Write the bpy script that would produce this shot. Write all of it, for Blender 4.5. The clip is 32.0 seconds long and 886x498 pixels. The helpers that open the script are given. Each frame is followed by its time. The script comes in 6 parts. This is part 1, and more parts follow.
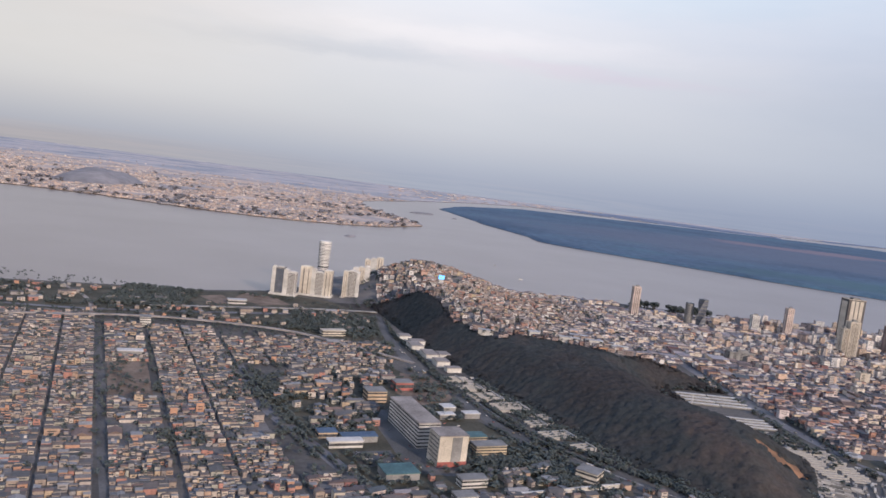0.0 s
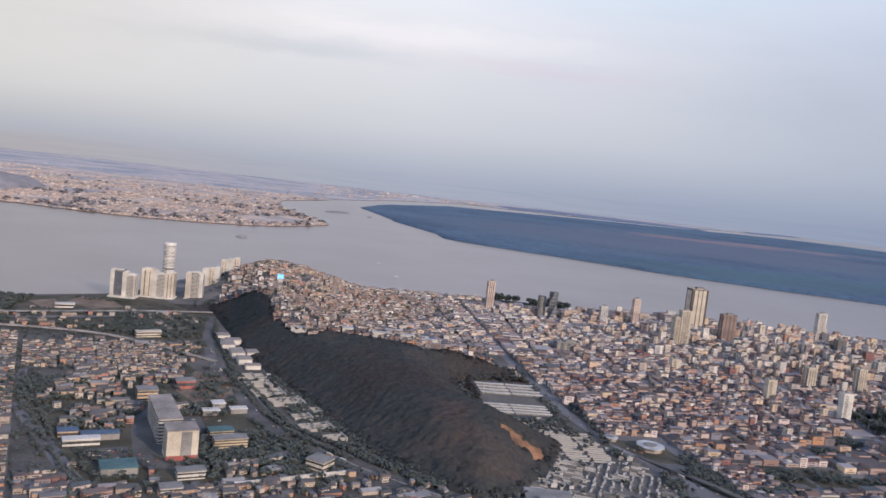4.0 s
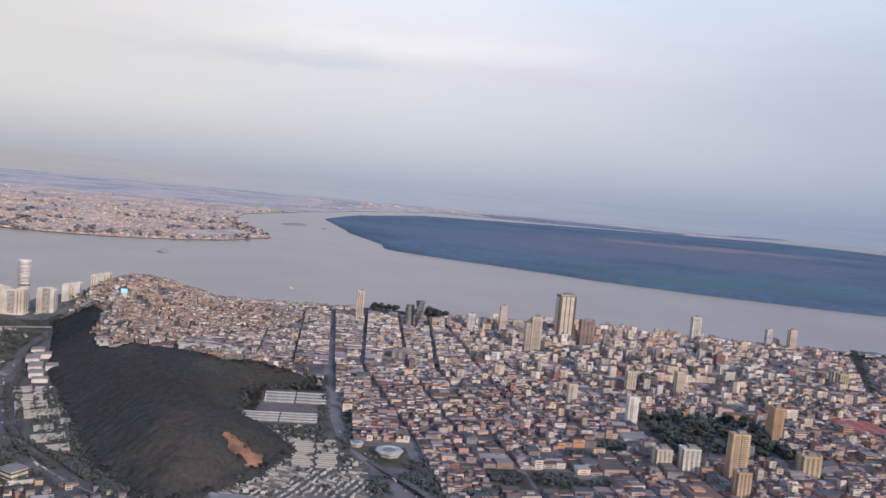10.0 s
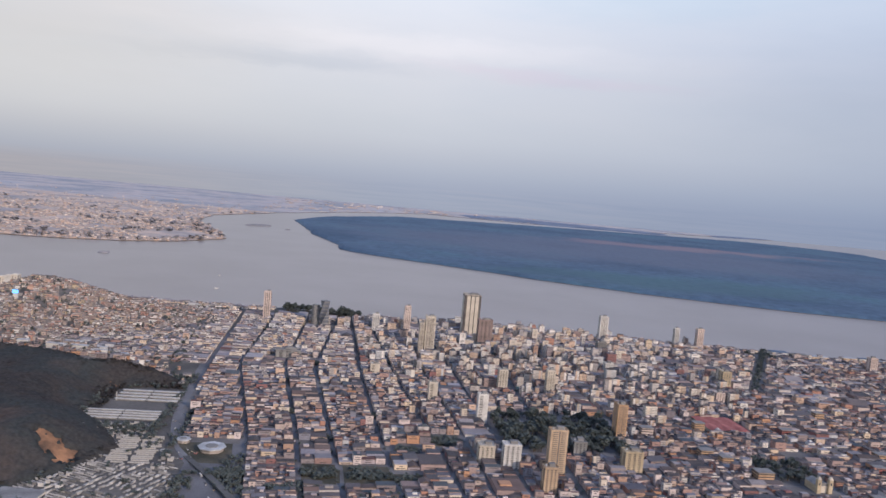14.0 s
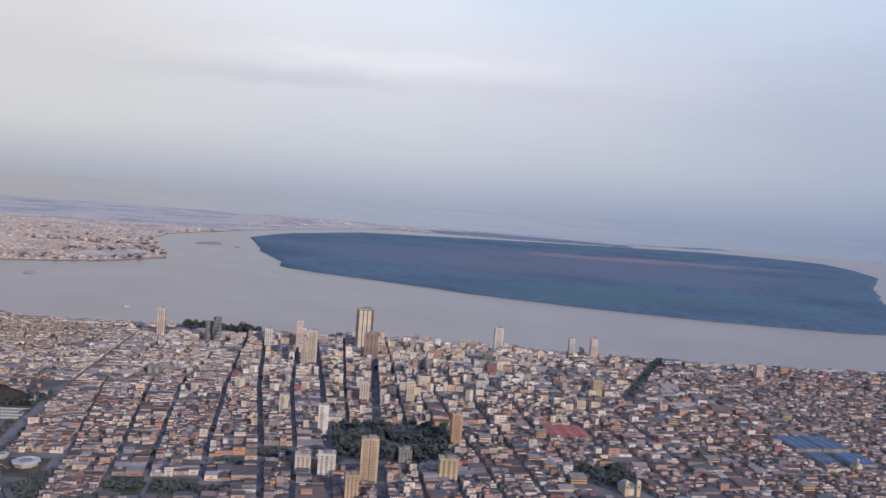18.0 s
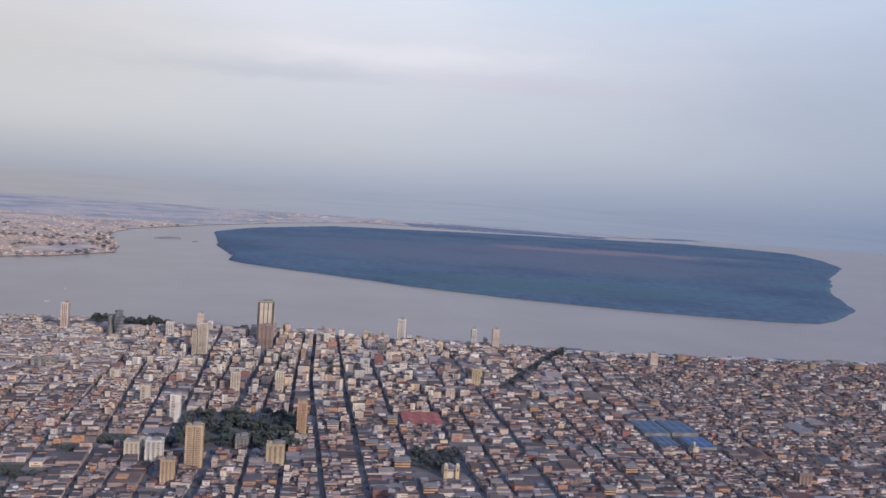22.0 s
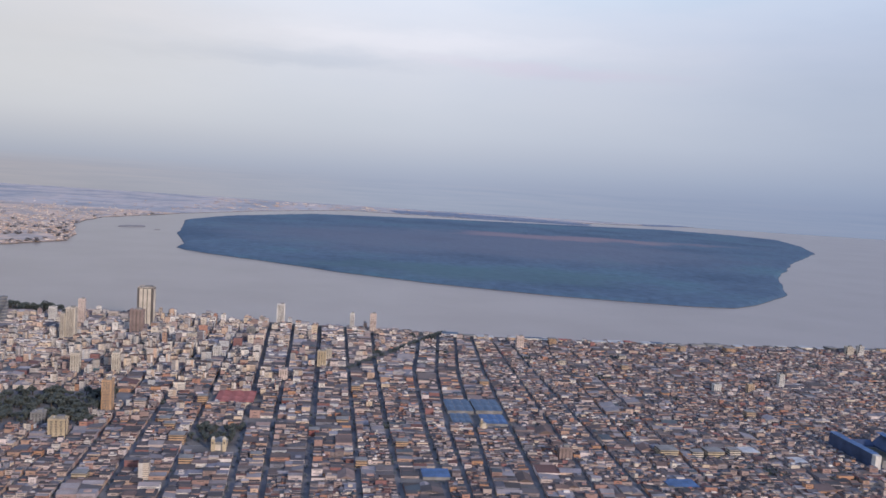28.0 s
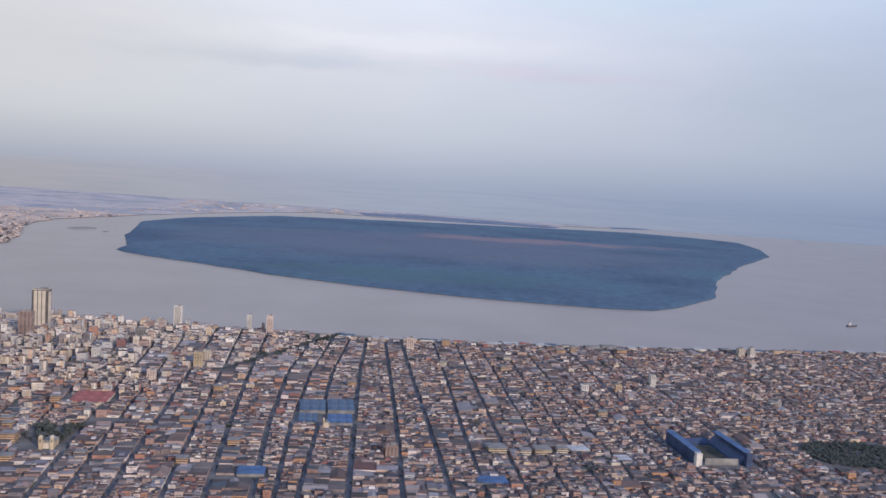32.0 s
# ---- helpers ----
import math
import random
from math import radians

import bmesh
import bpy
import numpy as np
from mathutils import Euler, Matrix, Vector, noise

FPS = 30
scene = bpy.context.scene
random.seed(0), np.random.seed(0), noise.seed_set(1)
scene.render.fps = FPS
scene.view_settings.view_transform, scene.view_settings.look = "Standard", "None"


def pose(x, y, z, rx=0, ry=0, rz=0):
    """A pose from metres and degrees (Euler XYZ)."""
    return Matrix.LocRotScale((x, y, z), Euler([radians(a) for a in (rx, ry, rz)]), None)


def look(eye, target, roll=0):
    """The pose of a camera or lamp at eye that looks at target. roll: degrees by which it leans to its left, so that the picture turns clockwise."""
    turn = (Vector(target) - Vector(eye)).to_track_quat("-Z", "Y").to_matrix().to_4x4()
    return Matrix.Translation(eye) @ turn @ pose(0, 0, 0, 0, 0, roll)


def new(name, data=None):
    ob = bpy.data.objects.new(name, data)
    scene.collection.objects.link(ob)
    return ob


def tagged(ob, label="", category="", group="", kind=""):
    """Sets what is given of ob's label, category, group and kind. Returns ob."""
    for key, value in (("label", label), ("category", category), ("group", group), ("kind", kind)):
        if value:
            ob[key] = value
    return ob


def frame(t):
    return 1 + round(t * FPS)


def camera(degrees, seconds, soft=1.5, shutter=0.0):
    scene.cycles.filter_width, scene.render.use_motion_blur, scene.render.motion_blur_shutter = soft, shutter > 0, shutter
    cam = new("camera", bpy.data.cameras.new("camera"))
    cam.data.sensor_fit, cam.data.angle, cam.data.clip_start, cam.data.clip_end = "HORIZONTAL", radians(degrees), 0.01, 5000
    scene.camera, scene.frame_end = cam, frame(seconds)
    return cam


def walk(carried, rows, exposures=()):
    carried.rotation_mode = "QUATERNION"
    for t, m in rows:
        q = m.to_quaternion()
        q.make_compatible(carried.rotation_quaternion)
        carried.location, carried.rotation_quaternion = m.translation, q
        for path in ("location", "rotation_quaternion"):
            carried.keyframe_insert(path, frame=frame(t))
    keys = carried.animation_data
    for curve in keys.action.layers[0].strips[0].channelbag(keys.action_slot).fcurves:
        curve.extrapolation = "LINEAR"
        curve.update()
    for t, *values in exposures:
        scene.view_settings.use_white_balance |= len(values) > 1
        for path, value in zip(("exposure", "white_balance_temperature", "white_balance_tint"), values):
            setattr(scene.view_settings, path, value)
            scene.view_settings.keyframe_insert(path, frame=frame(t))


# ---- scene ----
cam = camera(58.57, 32.0, soft=1.6)
PATH = [
    (0, (100.41, -4.37, 129.12), (109.47, 94.75, 119.43), 7.22),
    (0.5, (112.86, -8.21, 131.00), (122.91, 90.92, 122.44), 7.52),
    (1, (125.36, -11.89, 132.85), (136.74, 87.21, 125.73), 7.79),
    (1.5, (137.89, -15.42, 134.68), (150.85, 83.43, 126.93), 7.91),
    (2, (150.46, -18.82, 136.49), (165.21, 79.73, 128.11), 7.76),
    (2.5, (163.07, -22.10, 138.27), (178.34, 76.33, 129.45), 7.37),
    (3, (175.71, -25.28, 140.02), (191.19, 73.11, 131.04), 6.95),
    (3.5, (188.38, -28.36, 141.75), (203.81, 70.02, 132.67), 6.59),
    (5.5, (239.39, -40.05, 148.42), (253.67, 58.39, 138.10), 6.12),
    (6, (252.21, -42.86, 150.02), (266.36, 55.57, 139.45), 6.04),
    (6.5, (265.06, -45.65, 151.60), (279.40, 52.72, 140.76), 5.81),
    (7, (277.94, -48.43, 153.16), (292.54, 49.88, 142.13), 5.66),
    (7.5, (290.85, -51.21, 154.69), (305.75, 47.08, 143.93), 5.42),
    (8, (303.78, -54.00, 156.20), (318.60, 44.38, 146.04), 5.55),
    (8.5, (316.74, -56.80, 157.69), (331.79, 41.53, 147.49), 5.58),
    (9, (329.73, -59.63, 159.15), (344.49, 38.77, 149.10), 5.49),
    (9.5, (342.75, -62.48, 160.59), (356.93, 36.06, 151.23), 5.31),
    (10, (355.80, -65.38, 162.01), (369.54, 33.33, 153.71), 5.28),
    (10.5, (368.88, -68.32, 163.40), (381.62, 30.61, 156.30), 5.77),
    (11, (381.98, -71.31, 164.78), (395.59, 27.51, 157.75), 6.23),
    (11.5, (395.12, -74.36, 166.14), (408.79, 24.40, 158.43), 5.96),
    (12, (408.29, -77.48, 167.47), (422.39, 21.13, 158.67), 5.62),
    (12.5, (421.50, -80.66, 168.79), (435.14, 17.93, 159.10), 5.45),
    (13, (434.74, -83.91, 170.09), (448.75, 14.63, 160.39), 5.25),
    (13.5, (448.01, -87.23, 171.37), (461.89, 11.38, 162.29), 5.17),
    (14, (461.32, -90.64, 172.64), (474.99, 8.08, 164.40), 5.14),
    (14.5, (474.67, -94.12, 173.89), (488.29, 4.62, 165.93), 5.18),
    (16.5, (528.46, -108.92, 178.76), (542.14, -10.09, 171.96), 5.08),
    (17, (542.01, -112.84, 179.94), (556.27, -14.06, 173.57), 4.82),
    (17.5, (555.61, -116.84, 181.12), (570.17, -18.10, 174.99), 4.59),
    (18, (569.26, -120.93, 182.29), (584.33, -22.27, 176.08), 4.39),
    (18.5, (582.96, -125.11, 183.46), (598.28, -26.49, 177.09), 4.11),
    (19, (596.70, -129.37, 184.62), (612.31, -30.80, 178.23), 4.02),
    (19.5, (610.49, -133.71, 185.77), (626.35, -35.16, 179.62), 3.99),
    (20, (624.34, -138.13, 186.92), (640.24, -39.57, 181.06), 3.95),
    (20.5, (638.24, -142.62, 188.08), (654.38, -44.13, 181.86), 4.07),
    (21, (652.19, -147.19, 189.23), (668.12, -48.66, 182.93), 4.05),
    (21.5, (666.20, -151.82, 190.38), (681.98, -53.30, 183.72), 4.02),
    (22, (680.26, -156.51, 191.53), (695.92, -58.00, 184.48), 4.00),
    (22.5, (694.38, -161.26, 192.69), (706.95, -62.43, 184.13), 3.59),
    (23, (708.56, -166.07, 193.86), (720.34, -67.18, 184.74), 3.64),
    (23.5, (722.80, -170.91, 195.03), (735.13, -72.13, 185.54), 3.75),
    (24, (737.09, -175.80, 196.22), (749.82, -77.10, 186.36), 3.60),
    (24.5, (751.45, -180.71, 197.41), (764.41, -82.03, 187.75), 3.56),
    (25, (765.87, -185.65, 198.62), (778.80, -86.95, 189.08), 3.53),
    (25.5, (780.35, -190.60, 199.85), (793.29, -91.90, 190.29), 3.53),
    (27.5, (838.87, -210.34, 204.93), (852.34, -111.68, 195.72), 3.41),
    (28, (853.66, -215.21, 206.26), (867.22, -116.53, 197.40), 3.69),
    (28.5, (868.51, -220.03, 207.61), (882.17, -121.36, 198.82), 3.85),
    (29, (883.41, -224.79, 209.00), (897.13, -126.13, 200.19), 4.09),
    (29.5, (898.38, -229.48, 210.41), (912.41, -130.88, 201.38), 4.00),
    (30, (913.40, -234.07, 211.86), (927.84, -135.53, 202.85), 3.86),
    (30.5, (928.49, -238.57, 213.35), (943.14, -140.03, 204.68), 3.90),
    (31, (943.63, -242.95, 214.87), (958.29, -144.39, 206.47), 3.81),
    (31.5, (958.82, -247.20, 216.44), (973.45, -148.63, 208.05), 3.90),
    (32, (974.07, -251.30, 218.04), (988.92, -152.77, 209.50), 3.88),
]
walk(cam, [(t, look(eye, target, roll)) for t, eye, target, roll in PATH],
     exposures=((0, 0.12, 6680, 11), (9.5, 0.12, 6600, 11), (13, 0.05, 6500, 11), (17, 0.02, 6430, 11), (20, -0.04, 6400, 11), (23, -0.07, 6380, 11), (25, -0.04, 6350, 11), (28, 0.01, 6310, 11), (32, 0.02, 6290, 11)))

# ---- light levels ----
SKY_STOPS = [(0.0, (0.345, 0.375, 0.46)), (0.085, (0.362, 0.40, 0.505)), (0.13, (0.428, 0.466, 0.56)), (0.19, (0.50, 0.526, 0.612)), (0.25, (0.548, 0.556, 0.63)), (0.32, (0.602, 0.595, 0.656)), (0.38, (0.666, 0.654, 0.71)), (0.48, (0.722, 0.735, 0.796)), (0.6, (0.688, 0.757, 0.837)), (0.72, (0.577, 0.645, 0.802)), (1.0, (0.232, 0.346, 0.63))]
SKY_LIGHT, SUN_POWER = 0.97, 2.7

# ---- world, sun ----
SUN_EL, SUN_AZ = radians(21), radians(147)  # low in the west, behind the camera and to its right
world = bpy.data.worlds.new("evening_sky")
scene.world = world
world.use_nodes = True
wn, wl = world.node_tree.nodes, world.node_tree.links
wn.clear()


def wnode(kind, **kw):
    n = wn.new(kind)
    for k, v in kw.items():
        if k in n.inputs:
            n.inputs[k].default_value = v
    return n


def ramp_of(node, stops, mode="LINEAR"):
    r = node.color_ramp
    r.interpolation = mode
    while len(r.elements) < len(stops):
        r.elements.new(0.5)
    for e, (p, c) in zip(r.elements, stops):
        e.position, e.color = p, (*c, 1)
    return node


sky = wn.new("ShaderNodeTexSky")
sky.sky_type = "NISHITA"
sky.sun_disc = False
sky.sun_elevation, sky.sun_rotation = SUN_EL, SUN_AZ
sky.air_density, sky.dust_density = 1.2, 3.0
coord = wn.new("ShaderNodeTexCoord")
sep = wn.new("ShaderNodeSeparateXYZ")
wl.new(coord.outputs["Generated"], sep.inputs[0])
elev = wnode("ShaderNodeMapRange")
elev.inputs["From Min"].default_value, elev.inputs["From Max"].default_value = -0.06, 0.54
wl.new(sep.outputs["Z"], elev.inputs["Value"])
veil = ramp_of(wn.new("ShaderNodeValToRGB"), SKY_STOPS)
wl.new(elev.outputs[0], veil.inputs[0])
# soft cloud sheets, stretched along the horizon
stretch = wn.new("ShaderNodeMapping")
stretch.inputs["Scale"].default_value = (1.5, 1.5, 6.0)
wl.new(coord.outputs["Generated"], stretch.inputs[0])
cloud = wnode("ShaderNodeTexNoise", Scale=1.7, Detail=5.0, Roughness=0.5)
wl.new(stretch.outputs[0], cloud.inputs["Vector"])
cramp = ramp_of(wn.new("ShaderNodeValToRGB"), [(0.30, (0.90, 0.92, 0.95)), (0.44, (0.975, 0.975, 0.985)), (0.54, (1.01, 0.995, 0.99)), (0.72, (1.08, 1.05, 1.03))])
wl.new(cloud.outputs[0], cramp.inputs[0])
mul = wn.new("ShaderNodeMix")
mul.data_type, mul.blend_type = "RGBA", "MULTIPLY"
high = wnode("ShaderNodeMapRange")
high.inputs["From Min"].default_value, high.inputs["From Max"].default_value = 0.01, 0.16
wl.new(sep.outputs["Z"], high.inputs["Value"])
wl.new(high.outputs[0], mul.inputs["Factor"])
low = wn.new("ShaderNodeMapping")
low.inputs["Scale"].default_value = (9.0, 9.0, 260.0)
wl.new(coord.outputs["Generated"], low.inputs[0])
strips = wnode("ShaderNodeTexNoise", Scale=1.0, Detail=4.0, Roughness=0.6)
wl.new(low.outputs[0], strips.inputs["Vector"])
sramp = ramp_of(wn.new("ShaderNodeValToRGB"), [(0.3, (0.92, 0.94, 0.96)), (0.55, (1.0, 1.0, 1.0)), (0.75, (1.07, 1.03, 1.0))])
wl.new(strips.outputs[0], sramp.inputs[0])
below = wnode("ShaderNodeMapRange")
below.inputs["From Min"].default_value, below.inputs["From Max"].default_value = 0.002, -0.012
wl.new(sep.outputs["Z"], below.inputs["Value"])
land = wn.new("ShaderNodeMix")
land.data_type, land.blend_type = "RGBA", "MULTIPLY"
wl.new(below.outputs[0], land.inputs["Factor"])
wl.new(veil.outputs[0], land.inputs[6])
wl.new(sramp.outputs[0], land.inputs[7])
# the dry plain under the haze glows pinkish on its sunlit side
side = wnode("ShaderNodeMapRange")
side.inputs["From Min"].default_value, side.inputs["From Max"].default_value = 0.05, -0.35
wl.new(sep.outputs["X"], side.inputs["Value"])
lit_side = wn.new("ShaderNodeMath")
lit_side.operation = "MULTIPLY"
wl.new(side.outputs[0], lit_side.inputs[0])
wl.new(below.outputs[0], lit_side.inputs[1])
dry = wn.new("ShaderNodeMix")
dry.data_type, dry.blend_type = "RGBA", "MULTIPLY"
dry.inputs[7].default_value = (1.06, 0.97, 0.90, 1)
wl.new(lit_side.outputs[0], dry.inputs["Factor"])
wl.new(land.outputs[2], dry.inputs[6])
wl.new(dry.outputs[2], mul.inputs[6])
wl.new(cramp.outputs[0], mul.inputs[7])
# warmer towards the lit side of the sky, bluer away from it
warm = wnode("ShaderNodeMapRange")
warm.inputs["From Min"].default_value, warm.inputs["From Max"].default_value = -0.55, 0.65
wl.new(sep.outputs["X"], warm.inputs["Value"])
wtint = ramp_of(wn.new("ShaderNodeValToRGB"), [(0.0, (1.05, 1.0, 0.92)), (0.28, (1.02, 1.0, 0.965)), (0.55, (0.98, 0.995, 1.01)), (1.0, (0.72, 0.80, 0.915))])
wl.new(warm.outputs[0], wtint.inputs[0])
mul2 = wn.new("ShaderNodeMix")
mul2.data_type, mul2.blend_type = "RGBA", "MULTIPLY"
mul2.inputs["Factor"].default_value = 1.0
wl.new(mul.outputs[2], mul2.inputs[6])
wl.new(wtint.outputs[0], mul2.inputs[7])
# single clouds: a grey streak, a pinkish one, a bright band, a clear patch and the rim of a grey bank
warp = wnode("ShaderNodeTexNoise", Scale=9.0, Detail=5.0, Roughness=0.6)
wl.new(stretch.outputs[0], warp.inputs["Vector"])
drift = wn.new("ShaderNodeVectorMath")
drift.operation = "MULTIPLY_ADD"
drift.inputs[1].default_value, drift.inputs[2].default_value = (0.16, 0.0, 0.03), (-0.08, 0.0, -0.015)
wl.new(warp.outputs["Color"], drift.inputs[0])
bent = wn.new("ShaderNodeVectorMath")
wl.new(coord.outputs["Generated"], bent.inputs[0])
wl.new(drift.outputs[0], bent.inputs[1])


def cloud_patch(under, x, z, wide, tall, lean, tint):
    """Tints the sky in a soft oval round the direction (x, z), longer than high; lean tilts it."""
    place = wn.new("ShaderNodeVectorMath")
    place.operation = "SUBTRACT"
    place.inputs[1].default_value = (x, 0, z)
    wl.new(bent.outputs[0], place.inputs[0])
    turn = wn.new("ShaderNodeVectorRotate")
    turn.rotation_type = "Y_AXIS"
    turn.inputs["Angle"].default_value = lean
    wl.new(place.outputs[0], turn.inputs["Vector"])
    size = wn.new("ShaderNodeVectorMath")
    size.operation = "MULTIPLY"
    size.inputs[1].default_value = (1 / wide, 0, 1 / tall)
    wl.new(turn.outputs[0], size.inputs[0])
    far = wn.new("ShaderNodeVectorMath")
    far.operation = "LENGTH"
    wl.new(size.outputs[0], far.inputs[0])
    fade = wnode("ShaderNodeMapRange")
    fade.interpolation_type = "SMOOTHSTEP"
    fade.inputs["From Min"].default_value, fade.inputs["From Max"].default_value = 1.25, 0.2
    wl.new(far.outputs["Value"], fade.inputs["Value"])
    mix = wn.new("ShaderNodeMix")
    mix.data_type, mix.blend_type = "RGBA", "MULTIPLY"
    mix.inputs[7].default_value = (*tint, 1)
    wl.new(fade.outputs[0], mix.inputs["Factor"])
    wl.new(under, mix.inputs[6])
    return mix.outputs[2]


tinted = mul2.outputs[2]
for oval in ((-0.04, 0.135, 0.15, 0.014, 0.0, (0.88, 0.90, 0.93)), (-0.16, 0.129, 0.12, 0.008, 0.0, (0.95, 0.955, 0.965)), (0.24, 0.139, 0.17, 0.010, -0.04, (1.03, 0.955, 0.98)), (0.12, 0.163, 0.24, 0.016, 0.0, (1.08, 1.065, 1.05)),
             (0.34, 0.235, 0.20, 0.036, 0.0, (0.90, 0.955, 0.985)), (0.74, 0.09, 0.42, 0.13, -0.25, (0.92, 0.925, 0.94)), (-0.38, 0.17, 0.32, 0.10, 0.0, (0.90, 0.885, 0.86))):
    tinted = cloud_patch(tinted, *oval)
clear = wnode("ShaderNodeBackground", Strength=0.03)
wl.new(sky.outputs[0], clear.inputs[0])
covered = wnode("ShaderNodeBackground", Strength=SKY_LIGHT)
wl.new(tinted, covered.inputs[0])
both = wn.new("ShaderNodeAddShader")
wl.new(clear.outputs[0], both.inputs[0])
wl.new(covered.outputs[0], both.inputs[1])
wout = wn.new("ShaderNodeOutputWorld")
wl.new(both.outputs[0], wout.inputs[0])

sun = new("sun", bpy.data.lights.new("sun", "SUN"))
sun.data.energy, sun.data.angle, sun.data.color = SUN_POWER, radians(3.5), (1.0, 0.825, 0.69)
sun.matrix_world = look((0, 0, 0), (-math.sin(SUN_AZ) * math.cos(SUN_EL), -math.cos(SUN_AZ) * math.cos(SUN_EL), -math.sin(SUN_EL)))


# ---- materials ----
def material(name, colors, rough=0.85, metal=0.0, by="", grain=2.0, stain=0.15, relief=0.3, spec=0.3, sheen=None, tint=0.18):
    """A surface whose colour is picked from colors by island, by object or by stains alone, with grain, stains and relief."""
    m = bpy.data.materials.new(name)
    m.use_nodes = True
    n, l = m.node_tree.nodes, m.node_tree.links
    b = n["Principled BSDF"]
    b.inputs["Roughness"].default_value, b.inputs["Metallic"].default_value = rough, metal
    b.inputs["Specular IOR Level"].default_value = spec
    tc = n.new("ShaderNodeTexCoord")
    pos = tc.outputs["Object"]
    big = n.new("ShaderNodeTexNoise")
    big.inputs["Scale"].default_value, big.inputs["Detail"].default_value = stain, 4
    l.new(pos, big.inputs["Vector"])
    fine = n.new("ShaderNodeTexNoise")
    fine.inputs["Scale"].default_value, fine.inputs["Detail"].default_value = grain, 6
    l.new(pos, fine.inputs["Vector"])
    r = n.new("ShaderNodeValToRGB")
    if by:
        ramp_of(r, [(i / len(colors), c) for i, c in enumerate(colors)], "CONSTANT")
        src = n.new("ShaderNodeNewGeometry" if by == "island" else "ShaderNodeObjectInfo")
        l.new(src.outputs["Random Per Island" if by == "island" else "Random"], r.inputs[0])
    else:
        k = max(len(colors) - 1, 1)
        ramp_of(r, [(0.3 + 0.4 * i / k, c) for i, c in enumerate(colors)])
        l.new(big.outputs[0], r.inputs[0])
    mixed = n.new("ShaderNodeMix")
    mixed.data_type, mixed.blend_type = "RGBA", "MULTIPLY"
    mixed.inputs["Factor"].default_value = 1.0
    sum_ = n.new("ShaderNodeMath")
    sum_.operation = "ADD"
    l.new(big.outputs[0], sum_.inputs[0])
    l.new(fine.outputs[0], sum_.inputs[1])
    lv = n.new("ShaderNodeMapRange")
    lv.inputs["From Min"].default_value, lv.inputs["From Max"].default_value = 0.65, 1.35
    lv.inputs["To Min"].default_value, lv.inputs["To Max"].default_value = 1 - 2 * tint, 1 + tint
    l.new(sum_.outputs[0], lv.inputs["Value"])
    l.new(r.outputs[0], mixed.inputs[6])
    l.new(lv.outputs[0], mixed.inputs[7])
    l.new(mixed.outputs[2], b.inputs["Base Color"])
    if relief:
        bump = n.new("ShaderNodeBump")
        bump.inputs["Strength"].default_value, bump.inputs["Distance"].default_value = relief, 0.15
        l.new(fine.outputs[0], bump.inputs["Height"])
        l.new(bump.outputs[0], b.inputs["Normal"])
    if sheen:
        b.inputs["Sheen Weight"].default_value, b.inputs["Sheen Roughness"].default_value = sheen[0], sheen[1]
        b.inputs["Sheen Tint"].default_value = (*sheen[2], 1)
    return m


CREAMS = [(0.481, 0.394, 0.359), (0.606, 0.518, 0.497), (0.312, 0.231, 0.216), (0.368, 0.319, 0.340), (0.490, 0.374, 0.317), (0.234, 0.192, 0.193), (0.390, 0.258, 0.231), (0.690, 0.599, 0.585),
          (0.291, 0.257, 0.270), (0.406, 0.305, 0.287), (0.202, 0.181, 0.203), (0.489, 0.387, 0.359), (0.222, 0.225, 0.271), (0.329, 0.218, 0.199), (0.267, 0.227, 0.238), (0.447, 0.297, 0.230),
          (0.552, 0.456, 0.419), (0.367, 0.282, 0.269), (0.270, 0.138, 0.135), (0.333, 0.270, 0.271), (0.489, 0.278, 0.175), (0.438, 0.239, 0.181)]
CENTRE = [(0.638, 0.566, 0.486), (0.726, 0.672, 0.612), (0.506, 0.395, 0.317), (0.594, 0.555, 0.528), (0.660, 0.533, 0.401), (0.440, 0.384, 0.348), (0.616, 0.448, 0.348), (0.770, 0.726, 0.686),
          (0.484, 0.448, 0.433), (0.682, 0.587, 0.496), (0.374, 0.352, 0.359), (0.528, 0.533, 0.549)]
CENTRE_ROOFS = [(0.206, 0.190, 0.205), (0.308, 0.280, 0.292), (0.154, 0.140, 0.151), (0.267, 0.200, 0.184), (0.318, 0.290, 0.305), (0.185, 0.160, 0.162), (0.360, 0.340, 0.360), (0.226, 0.220, 0.259), (0.288, 0.220, 0.205)]
ROOFS = [(0.094, 0.086, 0.093), (0.134, 0.123, 0.130), (0.069, 0.063, 0.069), (0.120, 0.090, 0.085), (0.219, 0.205, 0.220), (0.091, 0.076, 0.077), (0.062, 0.059, 0.065), (0.148, 0.107, 0.098),
         (0.115, 0.110, 0.129), (0.277, 0.259, 0.277), (0.087, 0.078, 0.083), (0.138, 0.107, 0.102), (0.083, 0.081, 0.094), (0.265, 0.245, 0.258), (0.113, 0.095, 0.097), (0.181, 0.125, 0.111),
         (0.141, 0.122, 0.124), (0.148, 0.079, 0.073), (0.083, 0.101, 0.121), (0.120, 0.100, 0.102)]
BRIGHT = [(0.54, 0.36, 0.29), (0.48, 0.38, 0.33), (0.66, 0.61, 0.58), (0.47, 0.28, 0.23), (0.40, 0.35, 0.32), (0.56, 0.46, 0.33), (0.32, 0.25, 0.23), (0.58, 0.53, 0.51), (0.26, 0.24, 0.24), (0.36, 0.30, 0.27), (0.70, 0.67, 0.64), (0.50, 0.47, 0.46)]
